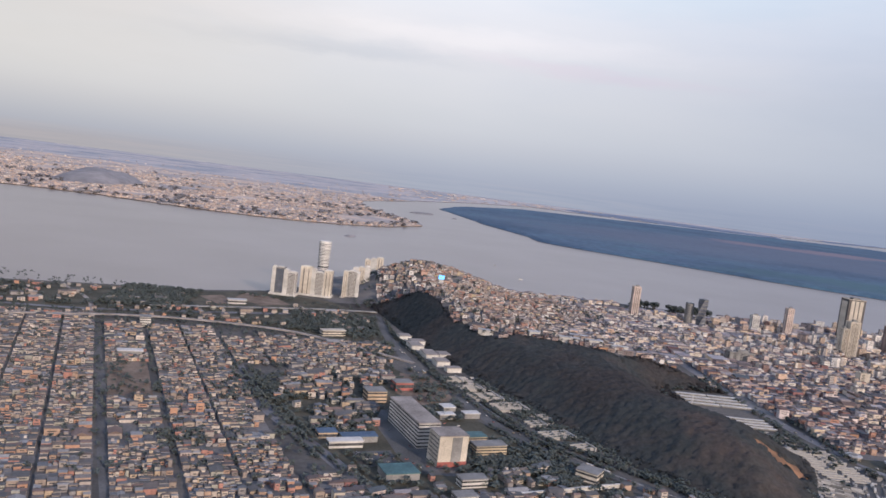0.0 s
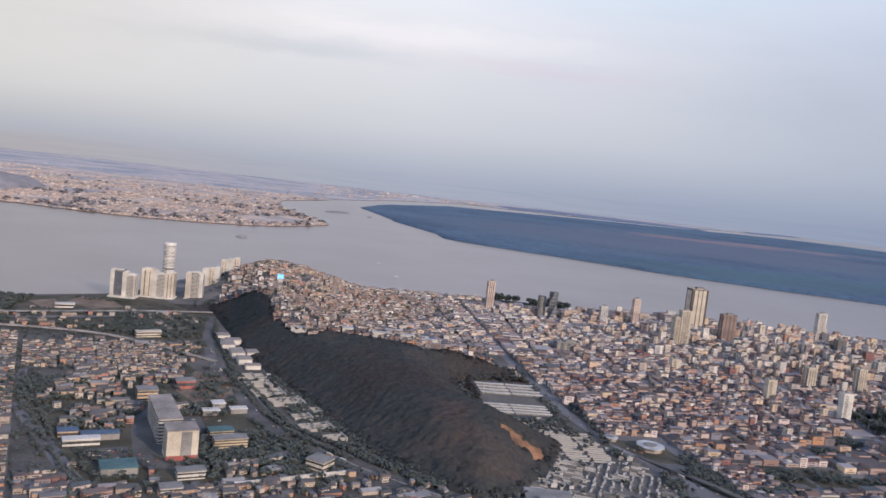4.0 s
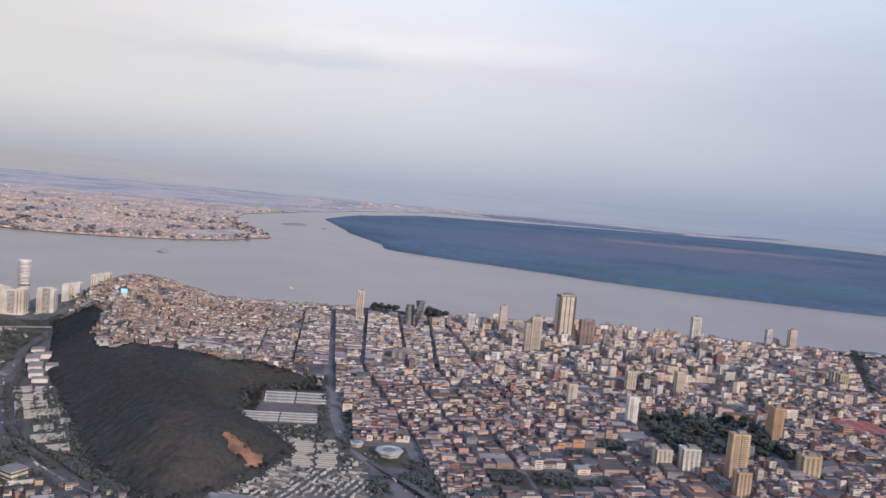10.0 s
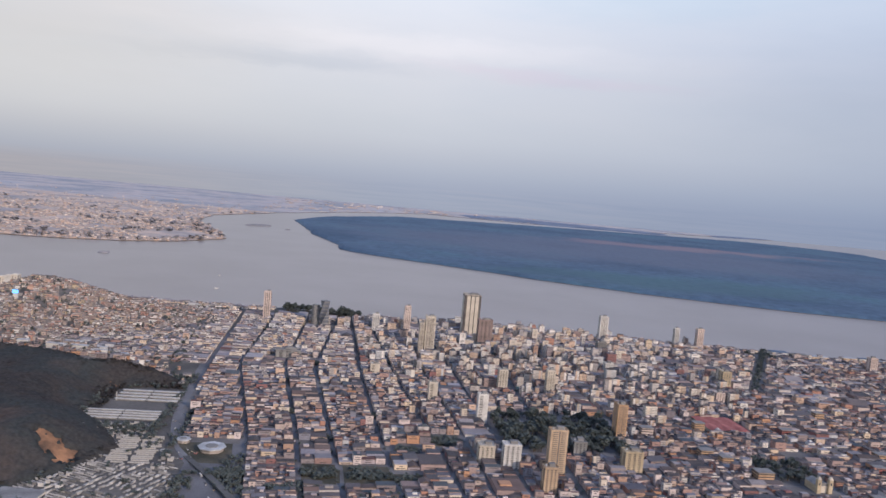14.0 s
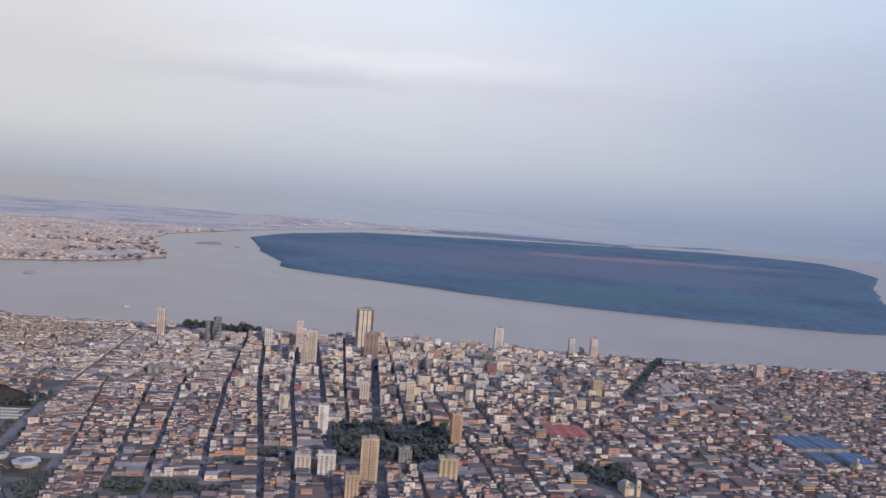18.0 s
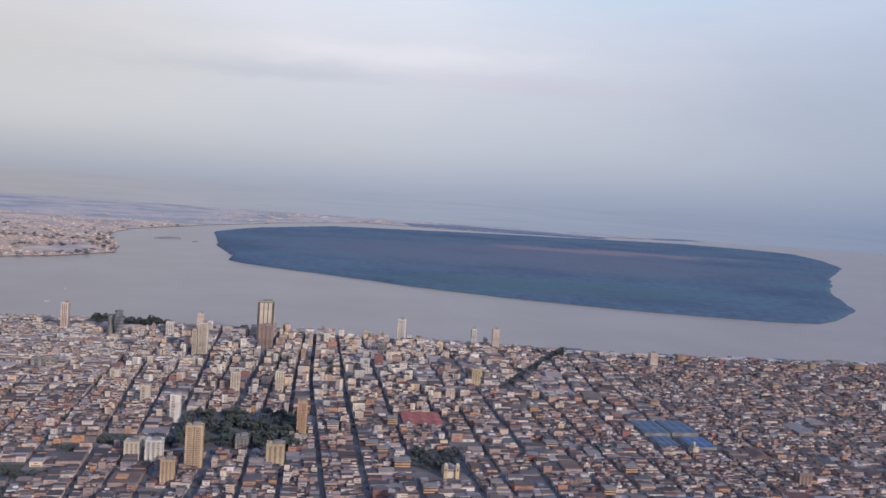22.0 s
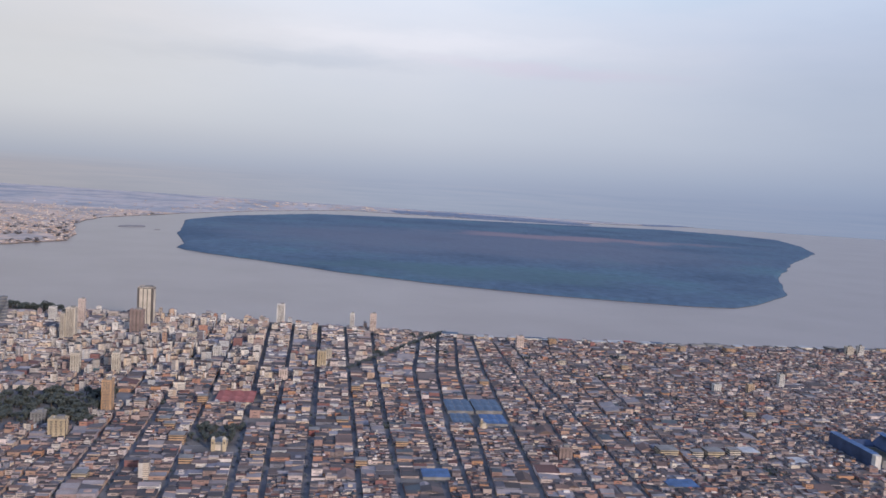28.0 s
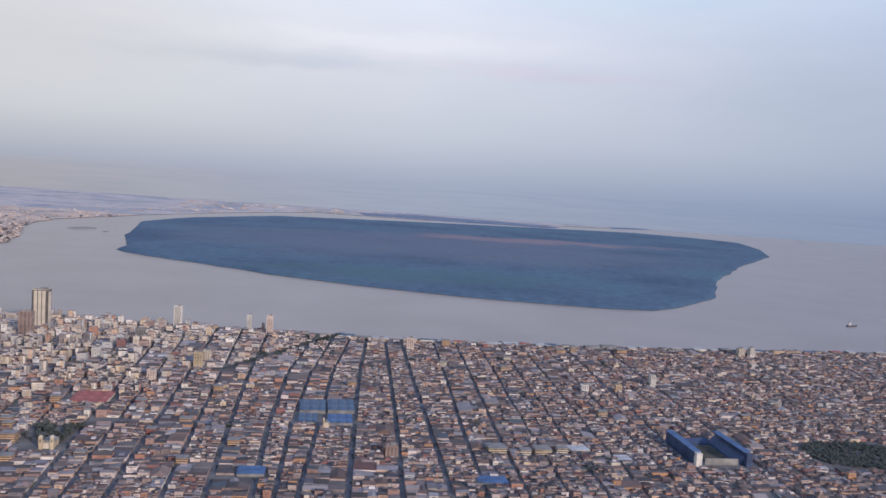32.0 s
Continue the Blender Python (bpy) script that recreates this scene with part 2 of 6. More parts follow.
NORTH = [(0.469, 0.396, 0.341), (0.546, 0.475, 0.420), (0.346, 0.281, 0.241), (0.405, 0.353, 0.323), (0.491, 0.382, 0.282), (0.296, 0.252, 0.232), (0.386, 0.370, 0.323), (0.577, 0.511, 0.453),
         (0.360, 0.302, 0.270), (0.448, 0.315, 0.242), (0.315, 0.296, 0.295), (0.508, 0.440, 0.365), (0.472, 0.277, 0.195), (0.440, 0.230, 0.189)]
NORTH_ROOFS = [(0.133, 0.129, 0.133), (0.186, 0.179, 0.183), (0.101, 0.098, 0.101), (0.163, 0.139, 0.129), (0.259, 0.256, 0.263), (0.143, 0.130, 0.126), (0.107, 0.107, 0.114), (0.188, 0.152, 0.135),
               (0.154, 0.162, 0.179), (0.312, 0.305, 0.309), (0.123, 0.120, 0.123), (0.209, 0.147, 0.129), (0.118, 0.112, 0.115)]
WALL = material("painted_render", CREAMS, 0.9, by="island", grain=1.2, stain=0.05)
WALL_NORTH = material("low_quarter_render", NORTH, 0.9, by="island", grain=1.2, stain=0.05)
ROOF_NORTH = material("low_quarter_roof", NORTH_ROOFS, 0.8, by="island", grain=1.5, stain=0.1, spec=0.4)
WALL_RIVER = material("pale_city_render", CENTRE, 0.9, by="island", grain=1.2, stain=0.05)
ROOF_RIVER = material("city_roof", CENTRE_ROOFS, 0.8, by="island", grain=1.5, stain=0.1)
WALL_TALL = material("pale_block_render", CENTRE, 0.9, by="object", grain=1.2, stain=0.2)
WALL_OB = material("painted_house_wall", CREAMS, 0.9, by="object", grain=1.2, stain=0.2)
ROOF = material("tin_and_concrete_roof", ROOFS, 0.8, by="island", grain=1.5, stain=0.1, spec=0.4)
ROOF_OB = material("house_roof_sheet", ROOFS, 0.8, by="object", grain=1.5, stain=0.3, spec=0.4)
HILLWALL = material("bright_house_wall", BRIGHT, 0.9, by="island", grain=1.2, stain=0.05)
HILLROOF = material("hillside_roof", [(0.24, 0.19, 0.17), (0.28, 0.25, 0.24), (0.22, 0.15, 0.13), (0.18, 0.17, 0.17), (0.32, 0.27, 0.25), (0.26, 0.18, 0.14), (0.14, 0.13, 0.13)], 0.85, by="island", grain=1.5, stain=0.1)
GLASS = material("dark_window_glass", [(0.075, 0.076, 0.084), (0.105, 0.104, 0.110)], 0.25, grain=0.6, stain=0.3, relief=0.0, spec=0.5)
WHITE = material("white_facade", [(0.62, 0.60, 0.58), (0.72, 0.70, 0.67)], 0.8, grain=1.5, stain=0.1)
IVORY = material("ivory_facade", [(0.56, 0.50, 0.42), (0.63, 0.57, 0.49)], 0.85, grain=1.5, stain=0.1)
FLATS = material("weathered_white_render", [(0.56, 0.54, 0.51), (0.66, 0.635, 0.60)], 0.85, grain=1.5, stain=0.1)
TAN = material("tan_facade", [(0.50, 0.37, 0.26), (0.58, 0.44, 0.31)], 0.85, grain=1.5, stain=0.1)
BROWN = material("brown_facade", [(0.27, 0.20, 0.185), (0.33, 0.25, 0.23)], 0.85, grain=1.5, stain=0.1)
PINK = material("pinkish_facade", [(0.62, 0.50, 0.45), (0.68, 0.57, 0.52)], 0.85, grain=1.5, stain=0.1)
GREY = material("grey_concrete", [(0.22, 0.215, 0.215), (0.30, 0.295, 0.29)], 0.9, grain=1.5, stain=0.1)
DARK = material("dark_curtain_wall", [(0.095, 0.085, 0.085), (0.13, 0.118, 0.118)], 0.4, grain=0.8, stain=0.2, relief=0.0)
YELLOW = material("yellow_facade", [(0.48, 0.39, 0.27), (0.54, 0.45, 0.32)], 0.85, grain=1.5, stain=0.1)
REDROOF = material("red_sheet_roof", [(0.34, 0.10, 0.09), (0.42, 0.15, 0.13)], 0.7, grain=1.0, stain=0.12)
BLUEROOF = material("blue_sheet_roof", [(0.055, 0.115, 0.25), (0.085, 0.165, 0.33)], 0.6, grain=1.0, stain=0.12)
BLUE = material("blue_painted_stand", [(0.045, 0.07, 0.145), (0.06, 0.09, 0.18)], 0.6, grain=1.0, stain=0.12)
ORANGE = material("orange_facade", [(0.50, 0.32, 0.19), (0.57, 0.38, 0.24)], 0.85, grain=1.0, stain=0.1)
TIN = material("pale_metal_roof", [(0.42, 0.42, 0.43), (0.56, 0.56, 0.57)], 0.5, metal=0.2, grain=1.0, stain=0.15)
MARBLE = material("whitewashed_tomb", [(0.38, 0.36, 0.34), (0.50, 0.475, 0.45), (0.27, 0.26, 0.255), (0.43, 0.41, 0.385), (0.20, 0.195, 0.19), (0.58, 0.555, 0.525)], 0.85, by="island", grain=1.5, stain=0.1)
ASPHALT = material("worn_asphalt", [(0.150, 0.150, 0.166), (0.195, 0.194, 0.206)], 0.92, grain=1.0, stain=0.04)
AVENUE = material("pale_worn_asphalt", [(0.10, 0.10, 0.105), (0.15, 0.147, 0.147)], 0.92, grain=1.0, stain=0.05)
DIRT = material("red_brown_dirt", [(0.17, 0.125, 0.10), (0.27, 0.205, 0.16)], 0.95, grain=0.5, stain=0.06)
DULLBLUE = material("faded_blue_roof", [(0.068, 0.115, 0.19), (0.095, 0.15, 0.235)], 0.6, grain=1.0, stain=0.12)
TEAL = material("teal_sheet_roof", [(0.06, 0.13, 0.14), (0.09, 0.18, 0.19)], 0.6, grain=1.0, stain=0.12)
PAVING = material("dusty_block_ground", [(0.135, 0.130, 0.132), (0.19, 0.18, 0.175)], 0.95, grain=0.8, stain=0.04)
EARTH = material("dry_earth", [(0.095, 0.091, 0.090), (0.15, 0.138, 0.128)], 0.95, grain=0.4, stain=0.02)
BARE = material("bare_orange_cut", [(0.10, 0.07, 0.055), (0.34, 0.18, 0.10)], 0.95, grain=0.5, stain=0.08)
GRASS = material("dry_grass", [(0.065, 0.066, 0.05), (0.12, 0.105, 0.08)], 0.95, grain=0.6, stain=0.05)
LEAF = material("dusty_leaves", [(0.090, 0.113, 0.116), (0.112, 0.132, 0.122), (0.100, 0.120, 0.110), (0.126, 0.133, 0.120)], 0.8, by="island", grain=1.0, stain=0.05, spec=0.2)
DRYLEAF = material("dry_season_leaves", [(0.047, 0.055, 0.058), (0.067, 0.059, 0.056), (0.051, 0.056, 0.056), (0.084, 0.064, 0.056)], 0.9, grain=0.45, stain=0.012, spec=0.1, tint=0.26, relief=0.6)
TINTED = material("shaded_window_strip", [(0.15, 0.14, 0.14), (0.21, 0.19, 0.18)], 0.5, grain=0.9, stain=0.3, relief=0.0)
BARK = material("bark", [(0.08, 0.06, 0.045), (0.12, 0.10, 0.08)], 0.95, grain=3.0, stain=0.5)
# blue sheen tint that imitates distance haze on the island and far bank
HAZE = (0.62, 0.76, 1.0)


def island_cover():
    """Mangrove on the rims, shading into dry reddish grassland inside the island. Distance haze is painted in as blue.
    """
    m = material("hazed_mangrove_canopy", [(0.066, 0.122, 0.202), (0.084, 0.140, 0.216), (0.072, 0.142, 0.194)], 0.95, grain=0.05, stain=0.0035, spec=0.05, sheen=(0.04, 0.5, HAZE))
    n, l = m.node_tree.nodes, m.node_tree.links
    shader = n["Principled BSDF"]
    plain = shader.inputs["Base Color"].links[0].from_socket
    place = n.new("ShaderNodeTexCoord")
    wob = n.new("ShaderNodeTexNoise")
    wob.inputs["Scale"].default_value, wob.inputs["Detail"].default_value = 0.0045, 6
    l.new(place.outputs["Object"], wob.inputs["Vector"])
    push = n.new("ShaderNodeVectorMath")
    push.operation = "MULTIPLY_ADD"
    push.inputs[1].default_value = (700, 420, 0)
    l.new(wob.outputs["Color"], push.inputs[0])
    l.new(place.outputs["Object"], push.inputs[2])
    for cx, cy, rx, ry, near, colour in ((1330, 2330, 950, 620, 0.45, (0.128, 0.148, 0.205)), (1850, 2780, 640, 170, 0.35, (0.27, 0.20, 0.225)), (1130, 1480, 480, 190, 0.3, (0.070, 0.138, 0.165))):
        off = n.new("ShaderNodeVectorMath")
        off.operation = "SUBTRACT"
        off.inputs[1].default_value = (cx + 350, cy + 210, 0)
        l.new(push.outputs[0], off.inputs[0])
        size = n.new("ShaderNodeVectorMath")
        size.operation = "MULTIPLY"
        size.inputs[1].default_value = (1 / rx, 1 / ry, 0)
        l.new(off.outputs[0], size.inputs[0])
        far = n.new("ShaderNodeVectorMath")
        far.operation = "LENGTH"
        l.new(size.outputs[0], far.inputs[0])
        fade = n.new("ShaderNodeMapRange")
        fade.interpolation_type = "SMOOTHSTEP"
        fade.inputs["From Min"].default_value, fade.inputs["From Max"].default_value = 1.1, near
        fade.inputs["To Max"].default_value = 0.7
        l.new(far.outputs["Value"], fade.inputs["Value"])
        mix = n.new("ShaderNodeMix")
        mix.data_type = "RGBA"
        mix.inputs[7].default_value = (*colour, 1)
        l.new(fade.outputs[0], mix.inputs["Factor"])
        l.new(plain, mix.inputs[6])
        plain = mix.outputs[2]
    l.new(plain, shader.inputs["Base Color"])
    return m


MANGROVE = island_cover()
# far ground and plain: haze of distance mixed into the colours, with a blue sheen
FARLAND = material("hazed_far_town_ground", [(0.34, 0.32, 0.33), (0.43, 0.365, 0.34), (0.60, 0.44, 0.34), (0.38, 0.34, 0.335)], 0.95, grain=0.03, stain=0.006, sheen=(0.08, 0.5, HAZE))
FARPLAIN = material("hazed_far_wetland", [(0.29, 0.315, 0.37), (0.36, 0.36, 0.395), (0.48, 0.415, 0.40), (0.31, 0.33, 0.38)], 0.95, grain=0.02, stain=0.0035, sheen=(0.08, 0.5, HAZE))
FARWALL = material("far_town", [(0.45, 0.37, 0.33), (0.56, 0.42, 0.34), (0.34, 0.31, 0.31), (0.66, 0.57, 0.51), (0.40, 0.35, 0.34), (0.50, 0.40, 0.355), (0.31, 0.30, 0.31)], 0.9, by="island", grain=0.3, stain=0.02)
# far woods and scrub: paler and bluer, the haze is in the base colour
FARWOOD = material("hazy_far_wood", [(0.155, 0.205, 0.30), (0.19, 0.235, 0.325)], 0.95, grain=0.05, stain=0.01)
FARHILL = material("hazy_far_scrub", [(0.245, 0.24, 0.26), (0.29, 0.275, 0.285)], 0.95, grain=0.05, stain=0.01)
BULKHEAD = material("river_mud", [(0.10, 0.085, 0.07), (0.14, 0.12, 0.10)], 0.9, grain=0.3, stain=0.03)
DUST = material("dusty_flat_roof", [(0.29, 0.255, 0.235), (0.37, 0.33, 0.305)], 0.9, grain=1.0, stain=0.1)
SLATE = material("blue_grey_glass", [(0.10, 0.115, 0.15), (0.14, 0.155, 0.19)], 0.3, grain=0.6, stain=0.2, relief=0.0, spec=0.5)
LAMPBLUE = material("blue_screen_face", [(0.10, 0.35, 0.75), (0.18, 0.45, 0.85)], 0.4, grain=1.0, stain=0.3)
_b = LAMPBLUE.node_tree.nodes["Principled BSDF"]
_b.inputs["Emission Color"].default_value, _b.inputs["Emission Strength"].default_value = (0.12, 0.5, 1.0, 1), 1.2

# river: brown silt under a soft ripple
WATER = bpy.data.materials.new("silty_river_water")
WATER.use_nodes = True
_n, _l = WATER.node_tree.nodes, WATER.node_tree.links
_b = _n["Principled BSDF"]
_b.inputs["Base Color"].default_value = (0.23, 0.20, 0.185, 1)
_b.inputs["Roughness"].default_value, _b.inputs["IOR"].default_value = 0.30, 1.33
_tc = _n.new("ShaderNodeTexCoord")
_r1, _r2 = _n.new("ShaderNodeTexNoise"), _n.new("ShaderNodeTexNoise")
_r1.inputs["Scale"].default_value, _r1.inputs["Detail"].default_value = 0.25, 6
_r2.inputs["Scale"].default_value, _r2.inputs["Detail"].default_value = 0.006, 4
for _r in (_r1, _r2):
    _l.new(_tc.outputs["Object"], _r.inputs["Vector"])
_cr = ramp_of(_n.new("ShaderNodeValToRGB"), [(0.35, (0.240, 0.200, 0.194)), (0.65, (0.280, 0.240, 0.233))])
_l.new(_r2.outputs[0], _cr.inputs[0])
_l.new(_cr.outputs[0], _b.inputs["Base Color"])
_bp = _n.new("ShaderNodeBump")
_bp.inputs["Strength"].default_value, _bp.inputs["Distance"].default_value = 0.5, 0.25
_l.new(_r1.outputs[0], _bp.inputs["Height"])
_l.new(_bp.outputs[0], _b.inputs["Normal"])


# ---- mesh helpers ----
class Batch:
    """Gathers boxes, gables and quads into one mesh."""

    def __init__(self):
        self.v, self.f, self.m, self.n = [], [], [], 0

    def add(self, verts, faces, mats):
        self.v.append(np.asarray(verts, float).reshape(-1, 3))
        self.f.extend([tuple(i + self.n for i in q) for q in faces])
        self.m.extend(mats)
        self.n += len(self.v[-1])

    def box(self, x, y, z, w, d, h, turn=0.0, m=0, top=True, taper=1.0, mtop=None):
        c, s = math.cos(turn), math.sin(turn)
        pts = []
        for k, zz in ((1.0, z), (taper, z + h)):
            for a, b in ((-1, -1), (1, -1), (1, 1), (-1, 1)):
                px, py = a * w / 2 * k, b * d / 2 * k
                pts.append((x + c * px - s * py, y + s * px + c * py, zz))
        faces = [(0, 1, 5, 4), (1, 2, 6, 5), (2, 3, 7, 6), (3, 0, 4, 7)]
        mats = [m] * 4
        if top:
            faces.append((4, 5, 6, 7))
            mats.append(m if mtop is None else mtop)
        self.add(pts, faces, mats)

    def gable(self, x, y, z, w, d, h, turn=0.0, m=0, skew=0.0):
        """A ridged roof along its depth; skew 1 makes it a single slope."""
        c, s = math.cos(turn), math.sin(turn)
        loc = [(-w / 2, -d / 2, 0), (w / 2, -d / 2, 0), (w / 2, d / 2, 0), (-w / 2, d / 2, 0), (skew * w / 2, -d / 2, h), (skew * w / 2, d / 2, h)]
        pts = [(x + c * a - s * b, y + s * a + c * b, z + k) for a, b, k in loc]
        self.add(pts, [(0, 4, 5, 3), (1, 2, 5, 4), (0, 1, 4), (2, 3, 5)], [m] * 4)

    def strip(self, x, y, z, w, d, h, turn, side, frac, m):
        """A flat band of windows, 3 cm proud of one side of a box."""
        c, s = math.cos(turn), math.sin(turn)
        if side in "SN":
            k = -1 if side == "S" else 1
            loc = [(-w / 2 * frac, k * (d / 2 + 0.03)), (w / 2 * frac, k * (d / 2 + 0.03))]
        else:
            k = -1 if side == "W" else 1
            loc = [(k * (w / 2 + 0.03), -d / 2 * frac), (k * (w / 2 + 0.03), d / 2 * frac)]
        (a, b), (e, g) = [(x + c * p - s * q, y + s * p + c * q) for p, q in loc]
        self.add([(a, b, z), (e, g, z), (e, g, z + h), (a, b, z + h)], [(0, 1, 2, 3)], [m])

    def mesh(self, name, mats):
        me = bpy.data.meshes.new(name)
        me.from_pydata(np.concatenate(self.v).tolist() if self.v else [], [], self.f)
        for mt in mats:
            me.materials.append(mt)
        if len(mats) > 1:
            me.polygons.foreach_set("material_index", self.m)
        me.update()
        return me


def part(name, me, parent=None, label="", at=None):
    ob = new(name, me)
    if parent is not None:
        ob.parent = parent
    if at is not None:
        ob.location = at
    if label:
        ob["label"] = label
    return ob


def base(name, x, y, z, label, category, group="", turn=0.0):
    ob = new(name)
    ob.location, ob.rotation_euler = (x, y, z), (0, 0, turn)
    ob.empty_display_size = 1
    return tagged(ob, label, category, group)


def inside(px, py, poly):
    hit, j = False, len(poly) - 1
    for i in range(len(poly)):
        (xi, yi), (xj, yj) = poly[i], poly[j]
        if (yi > py) != (yj > py) and px < (xj - xi) * (py - yi) / (yj - yi) + xi:
            hit = not hit
        j = i
    return hit


def edge_gap(px, py, poly):
    """The distance of points (arrays) to a polygon's outline."""
    best = np.full(np.shape(px), 1e9)
    for (ax, ay), (bx, by) in zip(poly, poly[1:] + poly[:1]):
        dx, dy = bx - ax, by - ay
        k = np.clip(((px - ax) * dx + (py - ay) * dy) / (dx * dx + dy * dy), 0, 1)
        best = np.minimum(best, np.hypot(px - ax - k * dx, py - ay - k * dy))
    return best


def inside_all(px, py, poly):
    hit = np.zeros(np.shape(px), bool)
    for (xi, yi), (xj, yj) in zip(poly, poly[-1:] + poly[:-1]):
        if yi != yj:
            hit ^= ((yi > py) != (yj > py)) & (px < (xj - xi) * (py - yi) / (yj - yi) + xi)
    return hit


def rough_outline(poly, step, amount, seed):
    """A polygon with its sides cut into steps and pushed in and out unevenly."""
    out = []
    for (ax, ay), (bx, by) in zip(poly, poly[1:] + poly[:1]):
        length = math.hypot(bx - ax, by - ay)
        k = max(1, int(length / step))
        for i in range(k):
            x, y = ax + (bx - ax) * i / k, ay + (by - ay) * i / k
            q = noise.noise((x / step / 1.7, y / step / 1.7, seed)) + 0.6 * noise.noise((x / step / 5, y / step / 5, seed + 9))
            out.append((x - (by - ay) / length * q * amount, y + (bx - ax) / length * q * amount))
    return out


def slab(name, poly, z0, z1, mats, label, category, kind="structure"):
    """A flat piece of land with an upright edge."""
    bm = bmesh.new()
    up = [bm.verts.new((x, y, z1)) for x, y in poly]
    lo = [bm.verts.new((x, y, z0)) for x, y in poly]
    face = bm.faces.new(up)
    bmesh.ops.triangulate(bm, faces=[face])
    for i in range(len(poly)):
        j = (i + 1) % len(poly)
        f = bm.faces.new((lo[i], lo[j], up[j], up[i]))
        f.material_index = min(1, len(mats) - 1)
    bmesh.ops.recalc_face_normals(bm, faces=bm.faces)
    me = bpy.data.meshes.new(name)
    bm.to_mesh(me)
    bm.free()
    for mt in mats:
        me.materials.append(mt)
    return tagged(new(name, me), label, category, kind=kind)


def ribbon(name, pts, width, z, mat, label, category, thick=0.0, lift=None):
    """A road along a line of places, smoothed; thick gives a deck."""
    p = np.array(pts, float)
    for _ in range(2):
        q = [p[0]]
        for a, b in zip(p[:-1], p[1:]):
            q += [a * 0.75 + b * 0.25, a * 0.25 + b * 0.75]
        p = np.array(q + [p[-1]])
    tan = np.gradient(p[:, :2], axis=0)
    nrm = np.stack([-tan[:, 1], tan[:, 0]], 1) / np.linalg.norm(tan, axis=1)[:, None]
    zz = (p[:, 2] if p.shape[1] > 2 else np.zeros(len(p))) + z
    left, right = p[:, :2] + nrm * width / 2, p[:, :2] - nrm * width / 2
    n = len(p)
    verts = [(*a, k) for a, k in zip(left, zz)] + [(*a, k) for a, k in zip(right, zz)]
    faces = [(i + n, i + n + 1, i + 1, i) for i in range(n - 1)]
    if thick:
        verts += [(x, y, k - thick) for x, y, k in verts]
        faces += [(i, i + 1, i + 1 + 2 * n, i + 2 * n) for i in range(n - 1)] + [(i + n + 1, i + n, i + 3 * n, i + 3 * n + 1) for i in range(n - 1)]
    me = bpy.data.meshes.new(name)
    me.from_pydata(verts, [], faces)
    me.materials.append(mat)
    return tagged(new(name, me), label, category, kind="structure"), p

# ---- the large structure: river, land, hills ----
def sheet(name, x0, x1, y0, y1, z, mat, label, category):
    b = Batch()
    b.add([(x0, y0, z), (x1, y0, z), (x1, y1, z), (x0, y1, z)], [(0, 1, 2, 3)], [0])
    return tagged(new(name, b.mesh(name, [mat])), label, category, kind="structure")


sheet("ground", -9000, 11000, -9000, 11000, -4.0, BULKHEAD, "brown muddy ground under the wide river and the plain", "ground")
sheet("water", -9000, 11000, -200, 11000, -1.2, WATER, "wide calm silty grey-brown river with a fine ripple", "water")

CITY = rough_outline([(-5000, -3000), (5000, -3000), (5000, 1300), (2600, 960), (1841, 838), (1400, 808), (1077, 806), (990, 822), (800, 848), (620, 866),
                      (500, 890), (405, 906), (280, 900), (205, 912), (150, 895), (100, 860), (60, 800), (20, 745), (9, 728), (-49, 693), (-99, 682), (-191, 650), (-330, 610),
                      (-700, 520), (-5000, 300)], 40, 3, 1.0)
slab("land_city", CITY, -4.0, 0.0, [EARTH, BULKHEAD], "flat dusty city ground beside the river", "ground")
FARBANK = rough_outline([(-5000, 1750), (-1500, 1680), (-630, 1606), (-435, 1598), (-248, 1546), (-74, 1533), (40, 1580), (130, 1650), (207, 1794), (190, 1890), (175, 1981), (77, 2256), (56, 2463), (57, 2640),
                         (239, 3080), (500, 3600), (921, 4162), (1465, 3990), (2303, 4257), (3100, 4520), (4300, 5200), (6500, 6500), (6500, 10500), (-5000, 10500)], 60, 12, 2.0)
_cut = next(i for i, (x, y) in enumerate(FARBANK) if x > 40 and y > 3060)
slab("land_far_bank", FARBANK[:_cut + 1] + [(-300, 3180), (-1200, 3420), (-5000, 3700)], -4.0, 0.4, [FARLAND, BULKHEAD], "flat haze-painted ground under a low town on the far bank", "ground")
slab("land_far_plain", [p for p in FARBANK[_cut:] if p[0] > -4900 or p[1] > 3700] + [(-5000, 3600), (-1200, 3320), (-300, 3080)], -4.0, 0.3, [FARPLAIN, BULKHEAD], "flat wetland painted hazy blue-grey behind the island and the far town", "ground")
ISLAND = rough_outline([(318, 2710), (345, 2560), (400, 2150), (470, 1870), (474, 1760), (500, 1712), (680, 1574), (865, 1430), (1085, 1300), (1290, 1216), (1420, 1180), (1515, 1160), (1600, 1165), (1668, 1214), (1846, 1390),
                        (1930, 1560), (2030, 1740), (2400, 2270), (2770, 2730), (2960, 3120), (3090, 3540), (2950, 3760), (2660, 3930), (2050, 3830), (1430, 3735), (740, 3538), (414, 3046)], 45, 7, 3.0)
slab("island", ISLAND, -4.0, -0.6, [EARTH, BULKHEAD], "low wooded river island", "ground")

slab("ground_cover", rough_outline([(-420, 530), (-130, 552), (0, 575), (100, 560), (128, 575), (112, 690), (70, 706), (10, 720), (-49, 686), (-99, 674), (-191, 642), (-420, 590)], 20, 2, 5.0), -0.4, 0.03, [GRASS], "dry grass and scrub between the viaduct and the river", "ground")
